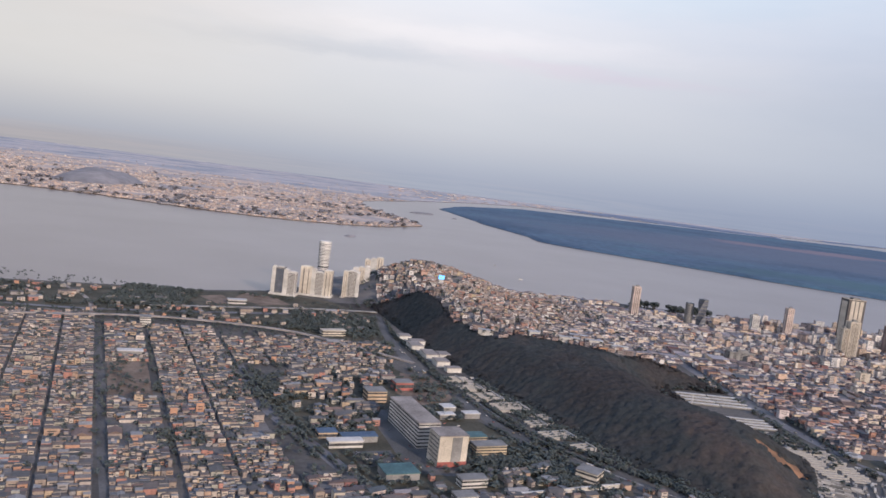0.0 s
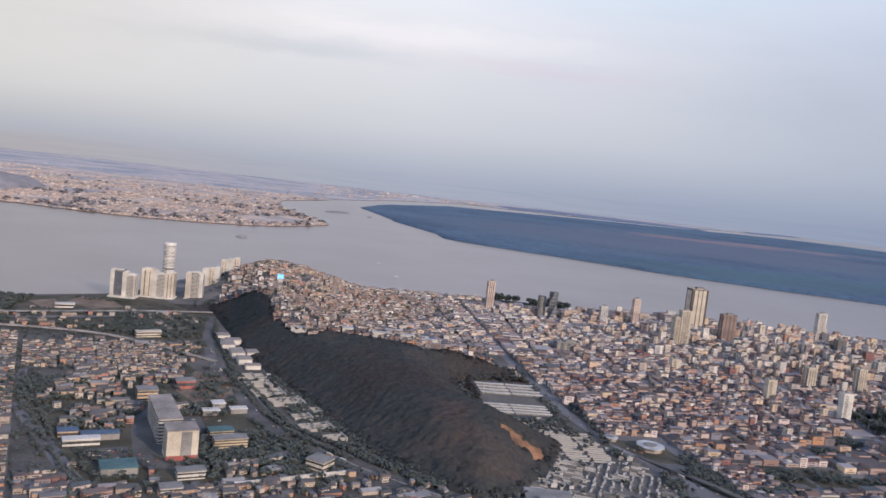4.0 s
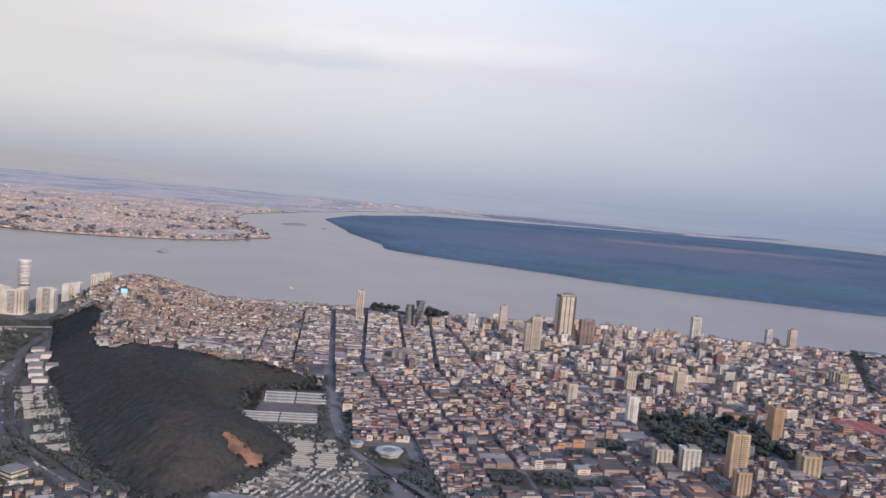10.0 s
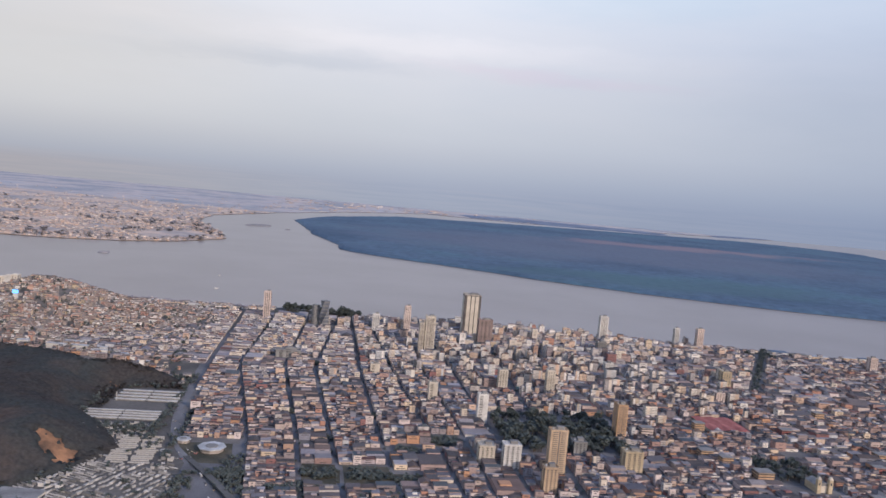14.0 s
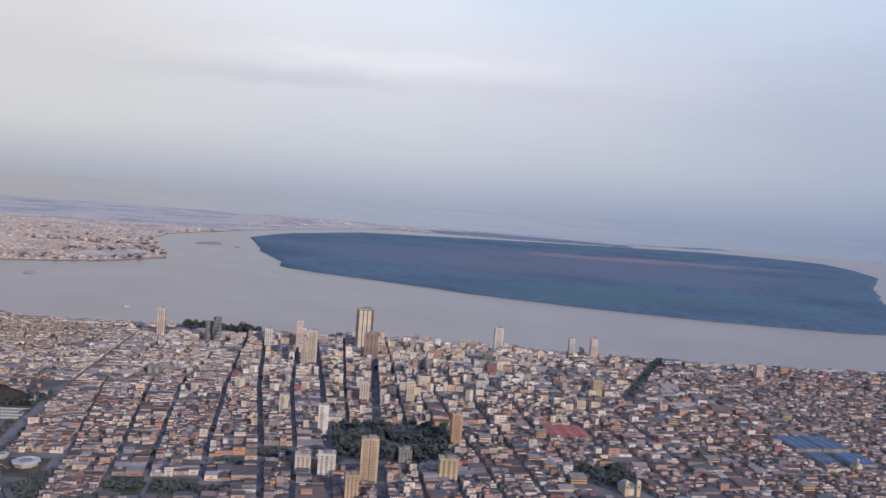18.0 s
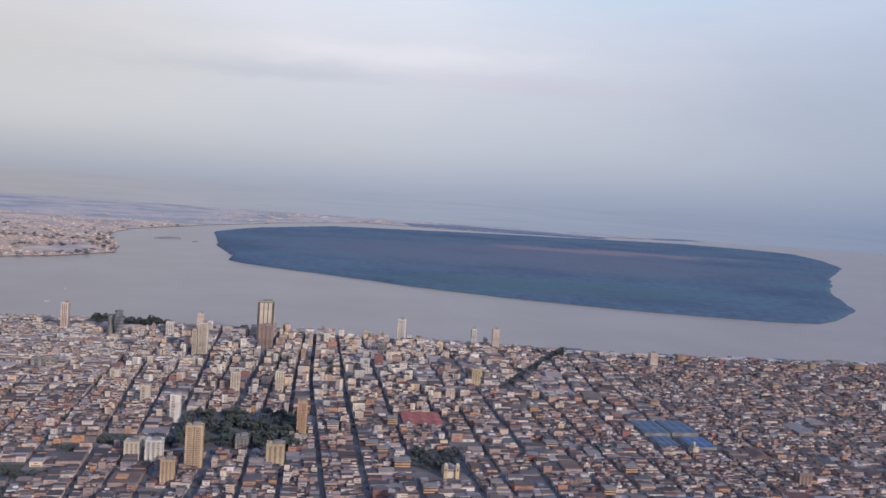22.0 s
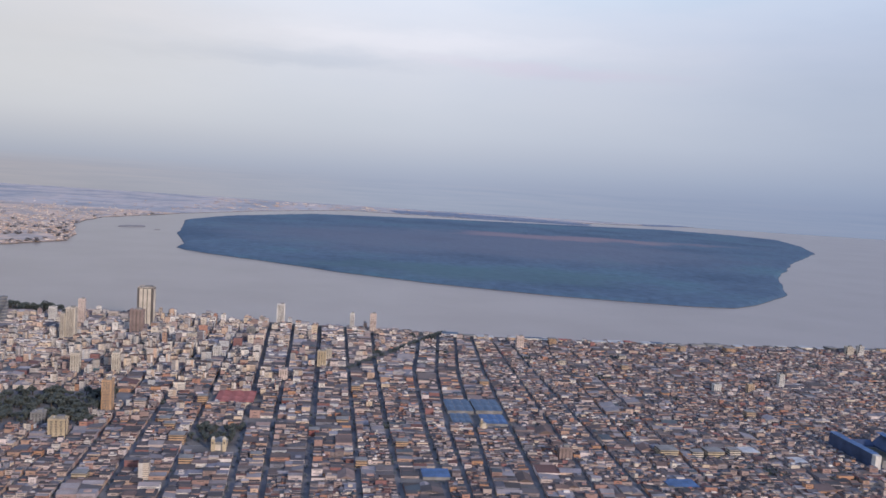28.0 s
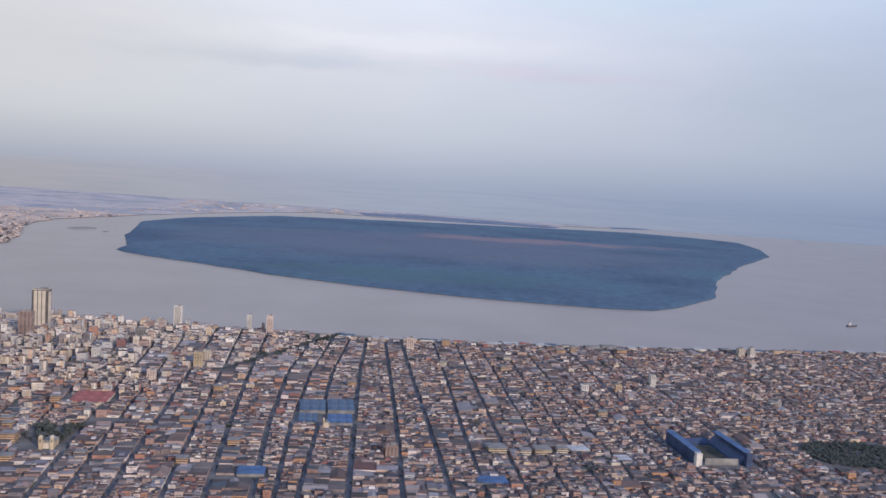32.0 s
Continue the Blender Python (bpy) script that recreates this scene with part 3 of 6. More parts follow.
slab("ground_cover", rough_outline([(60, 470), (120, 500), (140, 470), (160, 420), (190, 360), (230, 320), (170, 285), (112, 305), (84, 352), (52, 410)], 15, 1.5, 6.0), -0.4, 0.03, [GRASS], "dry grass and yards round the hospital", "ground")

HILL = [(105, 700), (135, 600), (158, 527), (197, 440), (219, 391), (243, 344), (279, 303), (303, 310), (335, 357), (346, 385), (328, 421), (306, 450), (305, 500), (318, 512),
        (358, 528), (335, 565), (265, 612), (215, 665), (190, 725), (150, 745)]


def hill_height(x, y):
    """The height of the two joined hills over the city's level; x and y are arrays."""
    x, y = np.asarray(x, float), np.asarray(y, float)
    k = np.clip(np.where(inside_all(x, y, HILL), edge_gap(x, y, HILL), 0) / 46.0, 0, 1)
    top = np.interp(y, [300, 420, 540, 600, 680], [17.0, 18.0, 17.0, 21.0, 25.0])
    wooded = top * (k * k * (3 - 2 * k)) ** 0.8
    dx = np.where(x > 152, (x - 152) / 95.0, (x - 152) / 52.0)
    dy = np.where(y > 800, (y - 800) / 52.0, (y - 800) / 72.0)
    houses = 33.0 * np.exp(-(dx * dx + dy * dy)) + 12.0 * np.exp(-(((x - 166) / 22.0) ** 2 + ((y - 698) / 26.0) ** 2))
    return np.maximum(wooded, houses) + 0.35 * np.minimum(wooded, houses) - 0.4


def house_line(x):
    """Where on the hill the scrub ends and the stacked houses begin."""
    return np.interp(x, [110, 138, 152, 160, 168, 177, 188, 201, 210, 231, 248, 265, 281, 303, 323, 352], [700, 682, 672, 650, 600, 577, 548, 541, 555, 548, 546, 538, 527, 541, 537, 560])


gx, gy = np.meshgrid(np.arange(40, 440, 4.0), np.arange(280, 930, 4.0), indexing="ij")
gz = hill_height(gx, gy)
wob = np.array([noise.noise((a / 14, b / 14, 3.3)) for a, b in zip(gx.ravel(), gy.ravel())]).reshape(gx.shape)
gz = gz + wob * np.clip(gz / 8, 0, 1) * 1.6
ni, nj = gx.shape
hv = np.stack([gx, gy, np.where(gz < 0.05, gz - 1.0, gz)], -1).reshape(-1, 3)
hf, hm = [], []
CUTS = [(311, 366, 6), (317, 362, 8), (323, 358, 6), (309, 511, 5), (313, 503, 4)]
for i in range(ni - 1):
    for j in range(nj - 1):
        a = i * nj + j
        if max(gz[i, j], gz[i + 1, j], gz[i, j + 1], gz[i + 1, j + 1]) > 0.02:
            hf.append((a, a + nj, a + nj + 1, a + 1))
            cut = any((gx[i, j] - cx) ** 2 + (gy[i, j] - cy) ** 2 < (r + 3) ** 2 for cx, cy, r in CUTS)
            hm.append(1 if cut else (2 if gy[i, j] > float(house_line(gx[i, j])) else 0))
me = bpy.data.meshes.new("hill")
me.from_pydata(hv.tolist(), [], hf)
for mt in (material("dry_hillside", [(0.056, 0.055, 0.052), (0.082, 0.067, 0.062)], 0.95, grain=0.5, stain=0.02), BARE, PAVING):
    me.materials.append(mt)
me.polygons.foreach_set("material_index", hm)
tagged(new("hill", me), "steep wooded hill with dry brown scrub and an orange earth cut", "hill", kind="structure")


def ground_z(x, y):
    return max(0.0, float(hill_height(x, y)))


# ---- roads ----
ribbon("road", [(105, 720), (113, 660), (122, 575), (138, 497), (152, 462), (174, 403), (193, 369), (222, 340), (256, 310), (300, 275), (360, 230)], 7.4, 0.06, AVENUE, "broad grey dual carriageway along the foot of the hill", "road")
ribbon("road", [(376, 900), (366, 760), (361, 660), (359, 590), (364, 500), (366, 450), (373, 410), (384, 378), (402, 342), (411, 313), (420, 270), (440, 220)], 8.0, 0.06, ASPHALT, "broad avenue bending round the foot of the hill", "road")
ribbon("road", [(385, 376, 0.2), (398, 352, 1.6), (410, 330, 2.4), (425, 300, 2.4), (440, 270, 1.8), (450, 230, 0.4)], 3.6, 0.1, AVENUE, "pale concrete flyover ramp beside the avenue", "road", thick=0.7)
ribbon("road", [(16, 520), (30, 462), (43, 430), (54, 393), (78, 355), (104, 312), (128, 265), (150, 220)], 7.0, 0.05, ASPHALT, "dark avenue with trees slanting through the low quarter", "road")
ribbon("road", [(-88, 560), (-68, 506), (-46, 450), (-25, 394), (-4, 333), (12, 290), (34, 230)], 5.0, 0.05, AVENUE, "straight grey main street of the low quarter", "road")
ribbon("path", [(160, 470), (180, 412), (205, 362), (236, 328), (278, 298), (330, 262)], 0.8, 0.3, GREY, "pale retaining kerb along the foot of the hill", "kerb", thick=0.6)
ribbon("road", [(-330, 450, 2.2), (-134, 526, 2.2), (-56, 562, 2.2), (0, 567, 2.2), (52, 562, 2.2), (87, 541, 2.0), (122, 521, 1.0), (138, 512, 0.3)], 3.2, 0.4, DUST, "pale concrete viaduct crossing the low houses", "road", thick=0.8)
ribbon("road", [(-150, 660), (-118, 625), (-98, 590), (-90, 560)], 3.4, 0.07, DUST, "pale road running out to the river bank", "road")
ribbon("road", [(-400, 560), (-134, 560), (-40, 596), (60, 640), (108, 690), (112, 712)], 6.0, 0.06, ASPHALT, "grey riverside road behind the viaduct", "road")

ribbon("road", [(-60, 600, 2.0), (36, 644, 2.0), (70, 660, 2.0), (112, 674, 1.4)], 2.6, 0.3, GREY, "pale concrete overpass near the riverside flats", "road", thick=0.8)

# ---- the city: blocks, houses ----
rng = random.Random(7)
# each long street: x where it passes y = 240, 420, 600 and 860, and its width
STREET_ROWS = (240, 420, 600, 860)
STREETS = [(428, 414, 388, 401, 4.0), (460, 446, 427, 439, 4.0), (484, 468, 453, 474, 4.2), (515, 501, 492, 488, 4.2), (550, 537, 521, 508, 4.6), (562, 560, 550, 549, 3.8), (584, 582, 578, 568, 5.0),
           (599, 598, 598, 603, 3.4), (612, 617, 626, 640, 7.5), (640, 642, 646, 654, 3.4), (664, 666, 666, 672, 3.4), (695, 688, 681, 684, 4.0), (722, 717, 712, 710, 5.0), (756, 752, 747, 739, 4.4),
           (797, 789, 784, 775, 5.4), (817, 812, 811, 805, 4.4), (843, 843, 842, 839, 5.6), (878, 876, 874, 872, 4.2), (905, 903, 903, 908, 5.0), (935, 935, 943, 978, 5.2), (949, 954, 967, 1002, 4.2),
           (963, 977, 990, 1024, 4.2), (997, 1008, 1019, 1043, 5.0), (1035, 1045, 1053, 1064, 4.4), (1071, 1074, 1077, 1084, 5.0), (1095, 1103, 1115, 1130, 4.2)]
while STREETS[-1][0] < 2100:
    _s = STREETS[-1]
    _d = 30.5 + rng.uniform(-1.5, 1.5)
    STREETS.append((_s[0] + _d, _s[1] + _d, _s[2] + _d, _s[3] + _d, rng.choice((3.4, 3.8, 4.4, 5.0))))


STREET_TABLE = np.array([[np.interp(_y, STREET_ROWS, _s[:4]) for _y in range(200, 901)] for _s in STREETS])


def street_x(k, y):
    return float(STREET_TABLE[k, int(min(max(y, 200), 900)) - 200])


def street_gap(x, y):
    """How far a place is from the middle of the nearest long street."""
    return float(np.abs(STREET_TABLE[:, int(min(max(y, 200), 900)) - 200] - x).min())


STREETS_Y = [232]
while STREETS_Y[-1] < 860:
    STREETS_Y.append(STREETS_Y[-1] + 33 + rng.uniform(-1.5, 1.5))
PARK = [(584, 405), (676, 405), (676, 490), (584, 490)]
KEEP_OUT = []  # rectangles x0, x1, y0, y1 that landmarks stand in


def keep(x0, x1, y0, y1):
    KEEP_OUT.append((x0, x1, y0, y1))


def taken(x, y, w=0.0, d=0.0):
    return any(a - w / 2 < x < b + w / 2 and c - d / 2 < y < e + d / 2 for a, b, c, e in KEEP_OUT)


def shore_y(x):
    return float(np.interp(x, [60, 100, 150, 205, 280, 405, 500, 620, 800, 990, 1077, 1400, 1841, 2600], [795, 855, 890, 905, 895, 900, 885, 860, 842, 816, 800, 802, 832, 950]))


def density(x, y):
    """How tall the quarter builds: the centre by the river is the tallest."""
    d = math.exp(-(((x - 690) / 210) ** 2 + ((y - 700) / 190) ** 2))
    d += 0.35 * math.exp(-(((x - 560) / 240) ** 2 + ((y - 830) / 60) ** 2))
    return 2.4 + 4.6 * d + 1.2 * math.exp(-(((x - 620) / 160) ** 2 + ((y - 420) / 120) ** 2))


def split(x0, x1, y0, y1, out, small):
    w, d = x1 - x0, y1 - y0
    if (w < small * 1.75 and d < small * 1.3) or (w < small * 2.6 and d < small * 2.6 and rng.random() < 0.10):
        out.append((x0, x1, y0, y1))
        return
    k = rng.uniform(0.38, 0.62)
    if w > d * 1.5:
        split(x0, x0 + w * k, y0, y1, out, small), split(x0 + w * k, x1, y0, y1, out, small)
    else:
        split(x0, x1, y0, y0 + d * k, out, small), split(x0, x1, y0 + d * k, y1, out, small)


HOUSES = []  # x, y, z, w, d, h, turn, roof kind, quarter
BLOCKS = Batch()


def fill_block(x0, x1, y0, y1, small, tall, quarter, turn=0.0, ox=0.0, oy=0.0, gap=0.06, lean=0.0):
    """Cuts one block into lots and sets a house on most of them. x, y are in the quarter's own turned frame; lean slants the block along its streets."""
    c, s = math.cos(turn), math.sin(turn)
    lots = []
    split(x0, x1, y0, y1, lots, small * rng.choice((0.7, 0.85, 1.0, 1.25, 1.6)))
    cx, cy = (x0 + x1) / 2, (y0 + y1) / 2
    if lean:
        g0, g1 = lean * (y0 - cy), lean * (y1 - cy)
        ring = [(x0 + g0 - 0.5, y0 - 0.5), (x1 + g0 + 0.5, y0 - 0.5), (x1 + g1 + 0.5, y1 + 0.5), (x0 + g1 - 0.5, y1 + 0.5)]
        BLOCKS.add([(a, b, z) for z in (-0.3, 0.12) for a, b in ring], [(0, 1, 5, 4), (1, 2, 6, 5), (2, 3, 7, 6), (3, 0, 4, 7), (4, 5, 6, 7)], [0] * 5)
    else:
        BLOCKS.box(ox + c * cx - s * cy, oy + s * cx + c * cy, -0.3, x1 - x0 + 1.0, y1 - y0 + 1.0, 0.42, turn)
    for a, b, e, g in lots:
        if rng.random() < gap:
            continue
        lx, ly = (a + b) / 2, (e + g) / 2
        lx += lean * (ly - cy)
        x, y = ox + c * lx - s * ly, oy + s * lx + c * ly
        w, d = (b - a) - rng.uniform(0.1, 0.5), (g - e) - rng.uniform(0.1, 0.9)
        if taken(x, y, w, d) or y > shore_y(x) - 4 and quarter != "north":
            continue
        t = tall(x, y)
        h = max(1.4, t * rng.lognormvariate(-0.10, 0.36))
        if quarter in ("centre", "river") and t > 3.2 and rng.random() < (t - 2.6) * 0.035:
            h = t * rng.uniform(1.5, 2.5)
        if w * d > 60:
            h = min(h, 4.0)
        kind = rng.choices("fgs", (5, 4, 2))[0] if h < 5 else "f"
        q = quarter
        if q in ("centre", "river"):
            pale = 1 / (1 + math.exp(-(y - 590) / 45)) * 1 / (1 + math.exp((x - 930) / 70))
            q = "river" if rng.random() < 0.15 + 0.75 * pale else "centre"
        HOUSES.append((x, y, 0.12, w, d, h, turn - lean, kind, q))


def city_quarter():
    for i in range(len(STREETS) - 1):
        for j in range(len(STREETS_Y) - 1):
            y0, y1 = STREETS_Y[j], STREETS_Y[j + 1]
            cy = (y0 + y1) / 2
            x0, x1 = street_x(i, cy), street_x(i + 1, cy)
            cx = (x0 + x1) / 2
            if cy > shore_y(cx) - 6 or inside(cx, cy, PARK):
                continue
            lean = (street_x(i, y1) + street_x(i + 1, y1) - street_x(i, y0) - street_x(i + 1, y0)) / 2 / (y1 - y0)
            hw0, hw1 = STREETS[i][4] / 2, STREETS[i + 1][4] / 2
            river = cy > 560 and cx < 1000
            fill_block(x0 + hw0, x1 - hw1, y0 + 1.5, y1 - 1.5, 4.5 if cx > 1000 else (5.8 if river else 5.0), density, "river" if river else "centre", gap=0.10, lean=lean)


def west_quarter():
    """Between the hill and the first straight street."""
    for j in range(len(STREETS_Y) - 1):
        y0, y1 = STREETS_Y[j], STREETS_Y[j + 1]
        cy = (y0 + y1) / 2
        for x0, x1 in ((205, 233.2), (235, 265.4), (267, 297.3), (299, 329), (331, 359.5 if cy > 600 else 353), (365 if cy > 600 else (366 if cy > 470 else 377), street_x(0, cy) - 2.2)):
            cx = (x0 + x1) / 2
            if cy > shore_y(cx) - 6 or ground_z(cx, cy) > 1.2 or (cx < 352 and cy < 585) or (cy < 412 and cx < 400) or (cy < 330):
                continue
            fill_block(x0, x1, y0 + 1.0, y1 - 1.0, 4.4, lambda x, y: 2.7, "centre", turn=0.0)


def north_quarter():
    """The low quarter on the other side of the hill, on a turned grid."""
    turn = radians(19)
    lanes = [(-33 - 22.5 * k, 1.8) for k in range(12, 0, -1)] + [(-33, 6.0), (-5, 3.6), (18, 1.6), (41, 3.0), (63, 1.8), (86, 1.8), (110, 1.8), (134, 1.8), (158, 1.8)]
    for i in range(len(lanes) - 1):
        for j in range(-9, 11):
            x0, y0 = lanes[i][0] + lanes[i][1] / 2, j * 33.0 + 3.0 * math.sin(i * 1.7)
            x1, y1 = lanes[i + 1][0] - lanes[i + 1][1] / 2, y0 + 31.0
            c, s = math.cos(turn), math.sin(turn)
            cx, cy = (x0 + x1) / 2, (y0 + y1) / 2
            px, py = c * cx - s * cy, 420 + s * cx + c * cy
            edge = float(np.interp(py, [200, 300, 370, 403, 462, 497, 575, 700], [330, 250, 180, 165, 142, 128, 112, 96]))
            if px > edge - 20 or py > 545 or px < -420:
                continue
            slant = float(np.interp(py, [220, 265, 312, 355, 393, 430, 470, 475], [150, 128, 104, 78, 54, 43, 32, 400]))
            if px > slant - 13:
                continue
            far = 0.30 if px < 60 else 0.38
            if lanes[i][0] == -33 and -36 < cy < 50:
                continue
            fill_block(x0, x1, y0, y1, 2.55, lambda x, y: 1.6, "north", turn, 0, 420, far)


def hill_quarter():
    """Small bright houses packed up the slope by the river, stepping with the ground."""
    for _ in range(6200):
        x, y = rng.uniform(88, 350), rng.uniform(535, 890)
        z = ground_z(x, y)
        if y > shore_y(x) - 5 or z < 0.7 or y < house_line(x) + rng.uniform(-3, 3):
            continue
        if x < 112 or x < 150 and rng.random() < 0.3:
            continue
        if noise.noise((x / 13, y / 13, 8.1)) < -0.27:
            continue
        w, d = rng.uniform(2.2, 4.6), rng.uniform(2.2, 4.2)
        if rng.random() < 0.10:
            w *= rng.uniform(1.5, 2.3)
        HOUSES.append((x, y, z - 1.6, w, d, rng.uniform(2.2, 4.4) + 1.4, rng.uniform(-0.25, 0.25), rng.choice("ffgs"), "slope"))


# ---- landmarks' grounds are kept free before the houses are set ----
TOWERS = [
    # x, y, width, depth, height, facade, style, label
    (391, 824, 8, 8, 32, PINK, "ribs", "slender pale pink residential tower with dark window strips by the river"),
    (515, 798, 8, 7, 19, WHITE, "bands", "short white office tower near the riverside park"),
    (550, 794, 7, 7, 31, PINK, "bands", "narrow pale pink apartment tower near the river"),
    (557, 706, 5, 9, 29, IVORY, "slats", "ivory apartment tower of a close pair"),
    (565.5, 706, 10, 9, 36, IVORY, "slats", "tall broad ivory apartment tower of a close pair"),
    (624, 802, 19, 15, 48, IVORY, "dark_ribs", "tallest downtown tower, dark glass with pale vertical piers"),
    (629, 737, 15, 9, 31, BROWN, "bands", "broad brown office block beside the tallest tower"),
    (789, 815, 10, 8, 31, WHITE, "slats", "broad white tower with a dark central recess near the river"),
    (881, 812, 6, 6, 23, WHITE, "ribs", "slim white tower with a pointed top near the river"),
    (908, 806, 8, 7, 25, PINK, "bands", "pale pink apartment tower near the river"),
    (607.5, 372, 11, 6.5, 28, TAN, "slats", "tan apartment tower with vertical dark window strips beside the park"),
    (676, 447, 7.4, 10, 25.5, ORANGE, "slats", "tan tower with orange sunlit piers beside the park"),
    (578.5, 470, 7.5, 6, 21.5, WHITE, "plain", "white slab tower at the corner of the park"),
    (547, 514, 7, 6, 17, IVORY, "plain", "blank cream tower standing over low roofs"),
    (614, 566, 8, 7, 18, IVORY, "bands", "cream office block on a broad avenue"),
    (846, 619, 9, 8, 16, YELLOW, "bands", "yellow apartment block above the low roofs"),
    (852, 638, 8, 8, 14, IVORY, "bands", "ivory apartment block in the centre"),
    (1089, 738, 9, 8, 16, PINK, "bands", "pinkish block standing above the waterfront roofs"),
    (1035, 352, 10, 7, 9, BROWN, "bands", "brown flat-topped block among low houses"),
    (660, 380, 12, 9, 14, YELLOW, "bands", "yellowish office block with a gridded front beside the park"),
    (596, 344, 8, 7, 14.5, TAN, "bands", "reddish-tan apartment block with stacked balconies"),
    (635, 412, 9, 9, 8.5, GREY, "bands", "grey concrete block at the edge of the park"),
    (566, 386, 10, 9, 12, IVORY, "bands", "cream office block across from the park"),
    (581, 380, 11, 8, 15, WHITE, "bands", "white block with dark window bands across from the park"),
    (653.5, 557, 7, 7, 22, IVORY, "bands", "cream mid-rise block on a broad avenue"),
    (505, 590, 8, 7, 11, IVORY, "plain", "plain cream mid-rise block in the centre"),
    (700, 690, 9, 8, 15, IVORY, "bands", "ivory mid-rise block in the centre"),
    (735, 640, 8, 8, 13, WHITE, "bands", "white mid-rise block in the centre"),
    (760, 735, 10, 8, 15, GREY, "bands", "grey office block in the centre"),
    (1352, 589, 6, 6, 14, WHITE, "bands", "white block standing alone over low roofs"),
    (1262, 560, 8, 6, 8, WHITE, "bands", "white block standing over low roofs"),
    (810, 560, 8, 8, 10, PINK, "bands", "pale pink block in the centre"),
    (427, 644, 22, 10, 7, GREY, "bands", "broad pale grey office block with greenish window bands"),
    (1560, 770, 9, 8, 12, IVORY, "bands", "cream block near the far waterfront"),
    (1575, 768, 7, 8, 14, WHITE, "bands", "white block near the far waterfront"),
    (1300, 560, 7, 6, 9, TAN, "bands", "small tan block over low roofs"),
]
for _t in TOWERS:
    keep(_t[0] - _t[2] / 2 - 0.5, _t[0] + _t[2] / 2 + 0.5, _t[1] - _t[3] / 2 - 0.5, _t[1] + _t[3] / 2 + 0.5)
keep(958, 1012, 426, 498)   # covered market
keep(1280, 1337, 336, 402)  # stadium
keep(757, 792, 466, 504)    # red roof
keep(754, 790, 350, 410)    # church square
keep(1404, 1498, 338, 402)  # wood by the stadium
keep(920, 942, 304, 322)    # small blue roof
keep(453.5, 473, 341, 371)  # lawns of the small square
keep(477.5, 505, 341, 371)
keep(403, 421, 334, 366)
keep(535, 558, 406, 436)    # groves among the houses
keep(509, 527, 391, 410)
keep(284, 367, 250, 515)    # sheds and cemetery
keep(366, 392, 250, 408)
keep(116, 160, 322, 404)    # hospital
keep(196, 220, 320, 345)
keep(304, 329, 304, 318)
keep(-36, 34, 648, 706)
keep(-108, -98, 575, 640)
keep(440, 465, 790, 815)
for _x0, _x1, _y0, _y1 in ((88, 124, 322, 362), (104, 120, 410, 428), (120, 136, 440, 456), (142, 172, 396, 420), (112, 134, 304, 328), (145, 162, 308, 320), (152, 182, 338, 372), (66, 94, 560, 582), (124, 156, 415, 485), (126, 168, 495, 580),
                           (374, 408, 364, 408)):
    keep(_x0, _x1, _y0, _y1)


for _x0, _x1, _y0, _y1 in ((456, 475, 343, 362), (480, 498, 346, 364), (504, 524, 346, 360)):
    keep(_x0, _x1, _y0, _y1)


for _i in range(46):
    _f = _i / 45
    keep(870 + 134 * _f - 6.0, 870 + 134 * _f + 6.0, 605 + 220 * _f - 3, 605 + 220 * _f + 3)


def scattered(n, x0, x1, y0, y1, tall):
    """Loose halls and houses on open ground behind the viaduct."""
    for _ in range(n):
        x, y = rng.uniform(x0, x1), rng.uniform(y0, y1)
        if not taken(x, y, 6, 6) and y < float(np.interp(x, [-400, -191, -99, -49, 9, 60], [600, 640, 672, 682, 715, 760])):
            big = rng.random() < 0.16
            HOUSES.append((x, y, 0, rng.uniform(6, 10) if big else rng.uniform(2.0, 4.2), rng.uniform(3.5, 5) if big else rng.uniform(2.0, 3.4), rng.uniform(1.6, 3.0) * tall, radians(19) + rng.choice((0, 0, 0.3)), rng.choice("fggs"), "north"))


scattered(230, -330, 105, 572, 665, 1.0)
scattered(120, 30, 122, 478, 556, 1.1)
scattered(190, 60, 150, 396, 478, 1.3)
scattered(170, 100, 200, 270, 345, 0.9)
scattered(26, 300, 356, 515, 600, 1.0)
scattered(230, 150, 300, 255, 326, 0.9)
scattered(50, 82, 130, 362, 400, 1.1)


def under_quarter():
    """The same streets going on beneath the flight path."""
    for x0 in range(-330, 1320, 33):
        for y0 in range(-420, 225, 34):
            fill_block(x0, x0 + 29, y0, y0 + 30, 7.5 if y0 < 120 else (3.0 if x0 < 200 else 4.6), lambda x, y: 2.3 if y0 < 120 else 2.0, "under", gap=0.1 if y0 < 120 else 0.2)


city_quarter()
under_quarter()
west_quarter()
north_quarter()
hill_quarter()


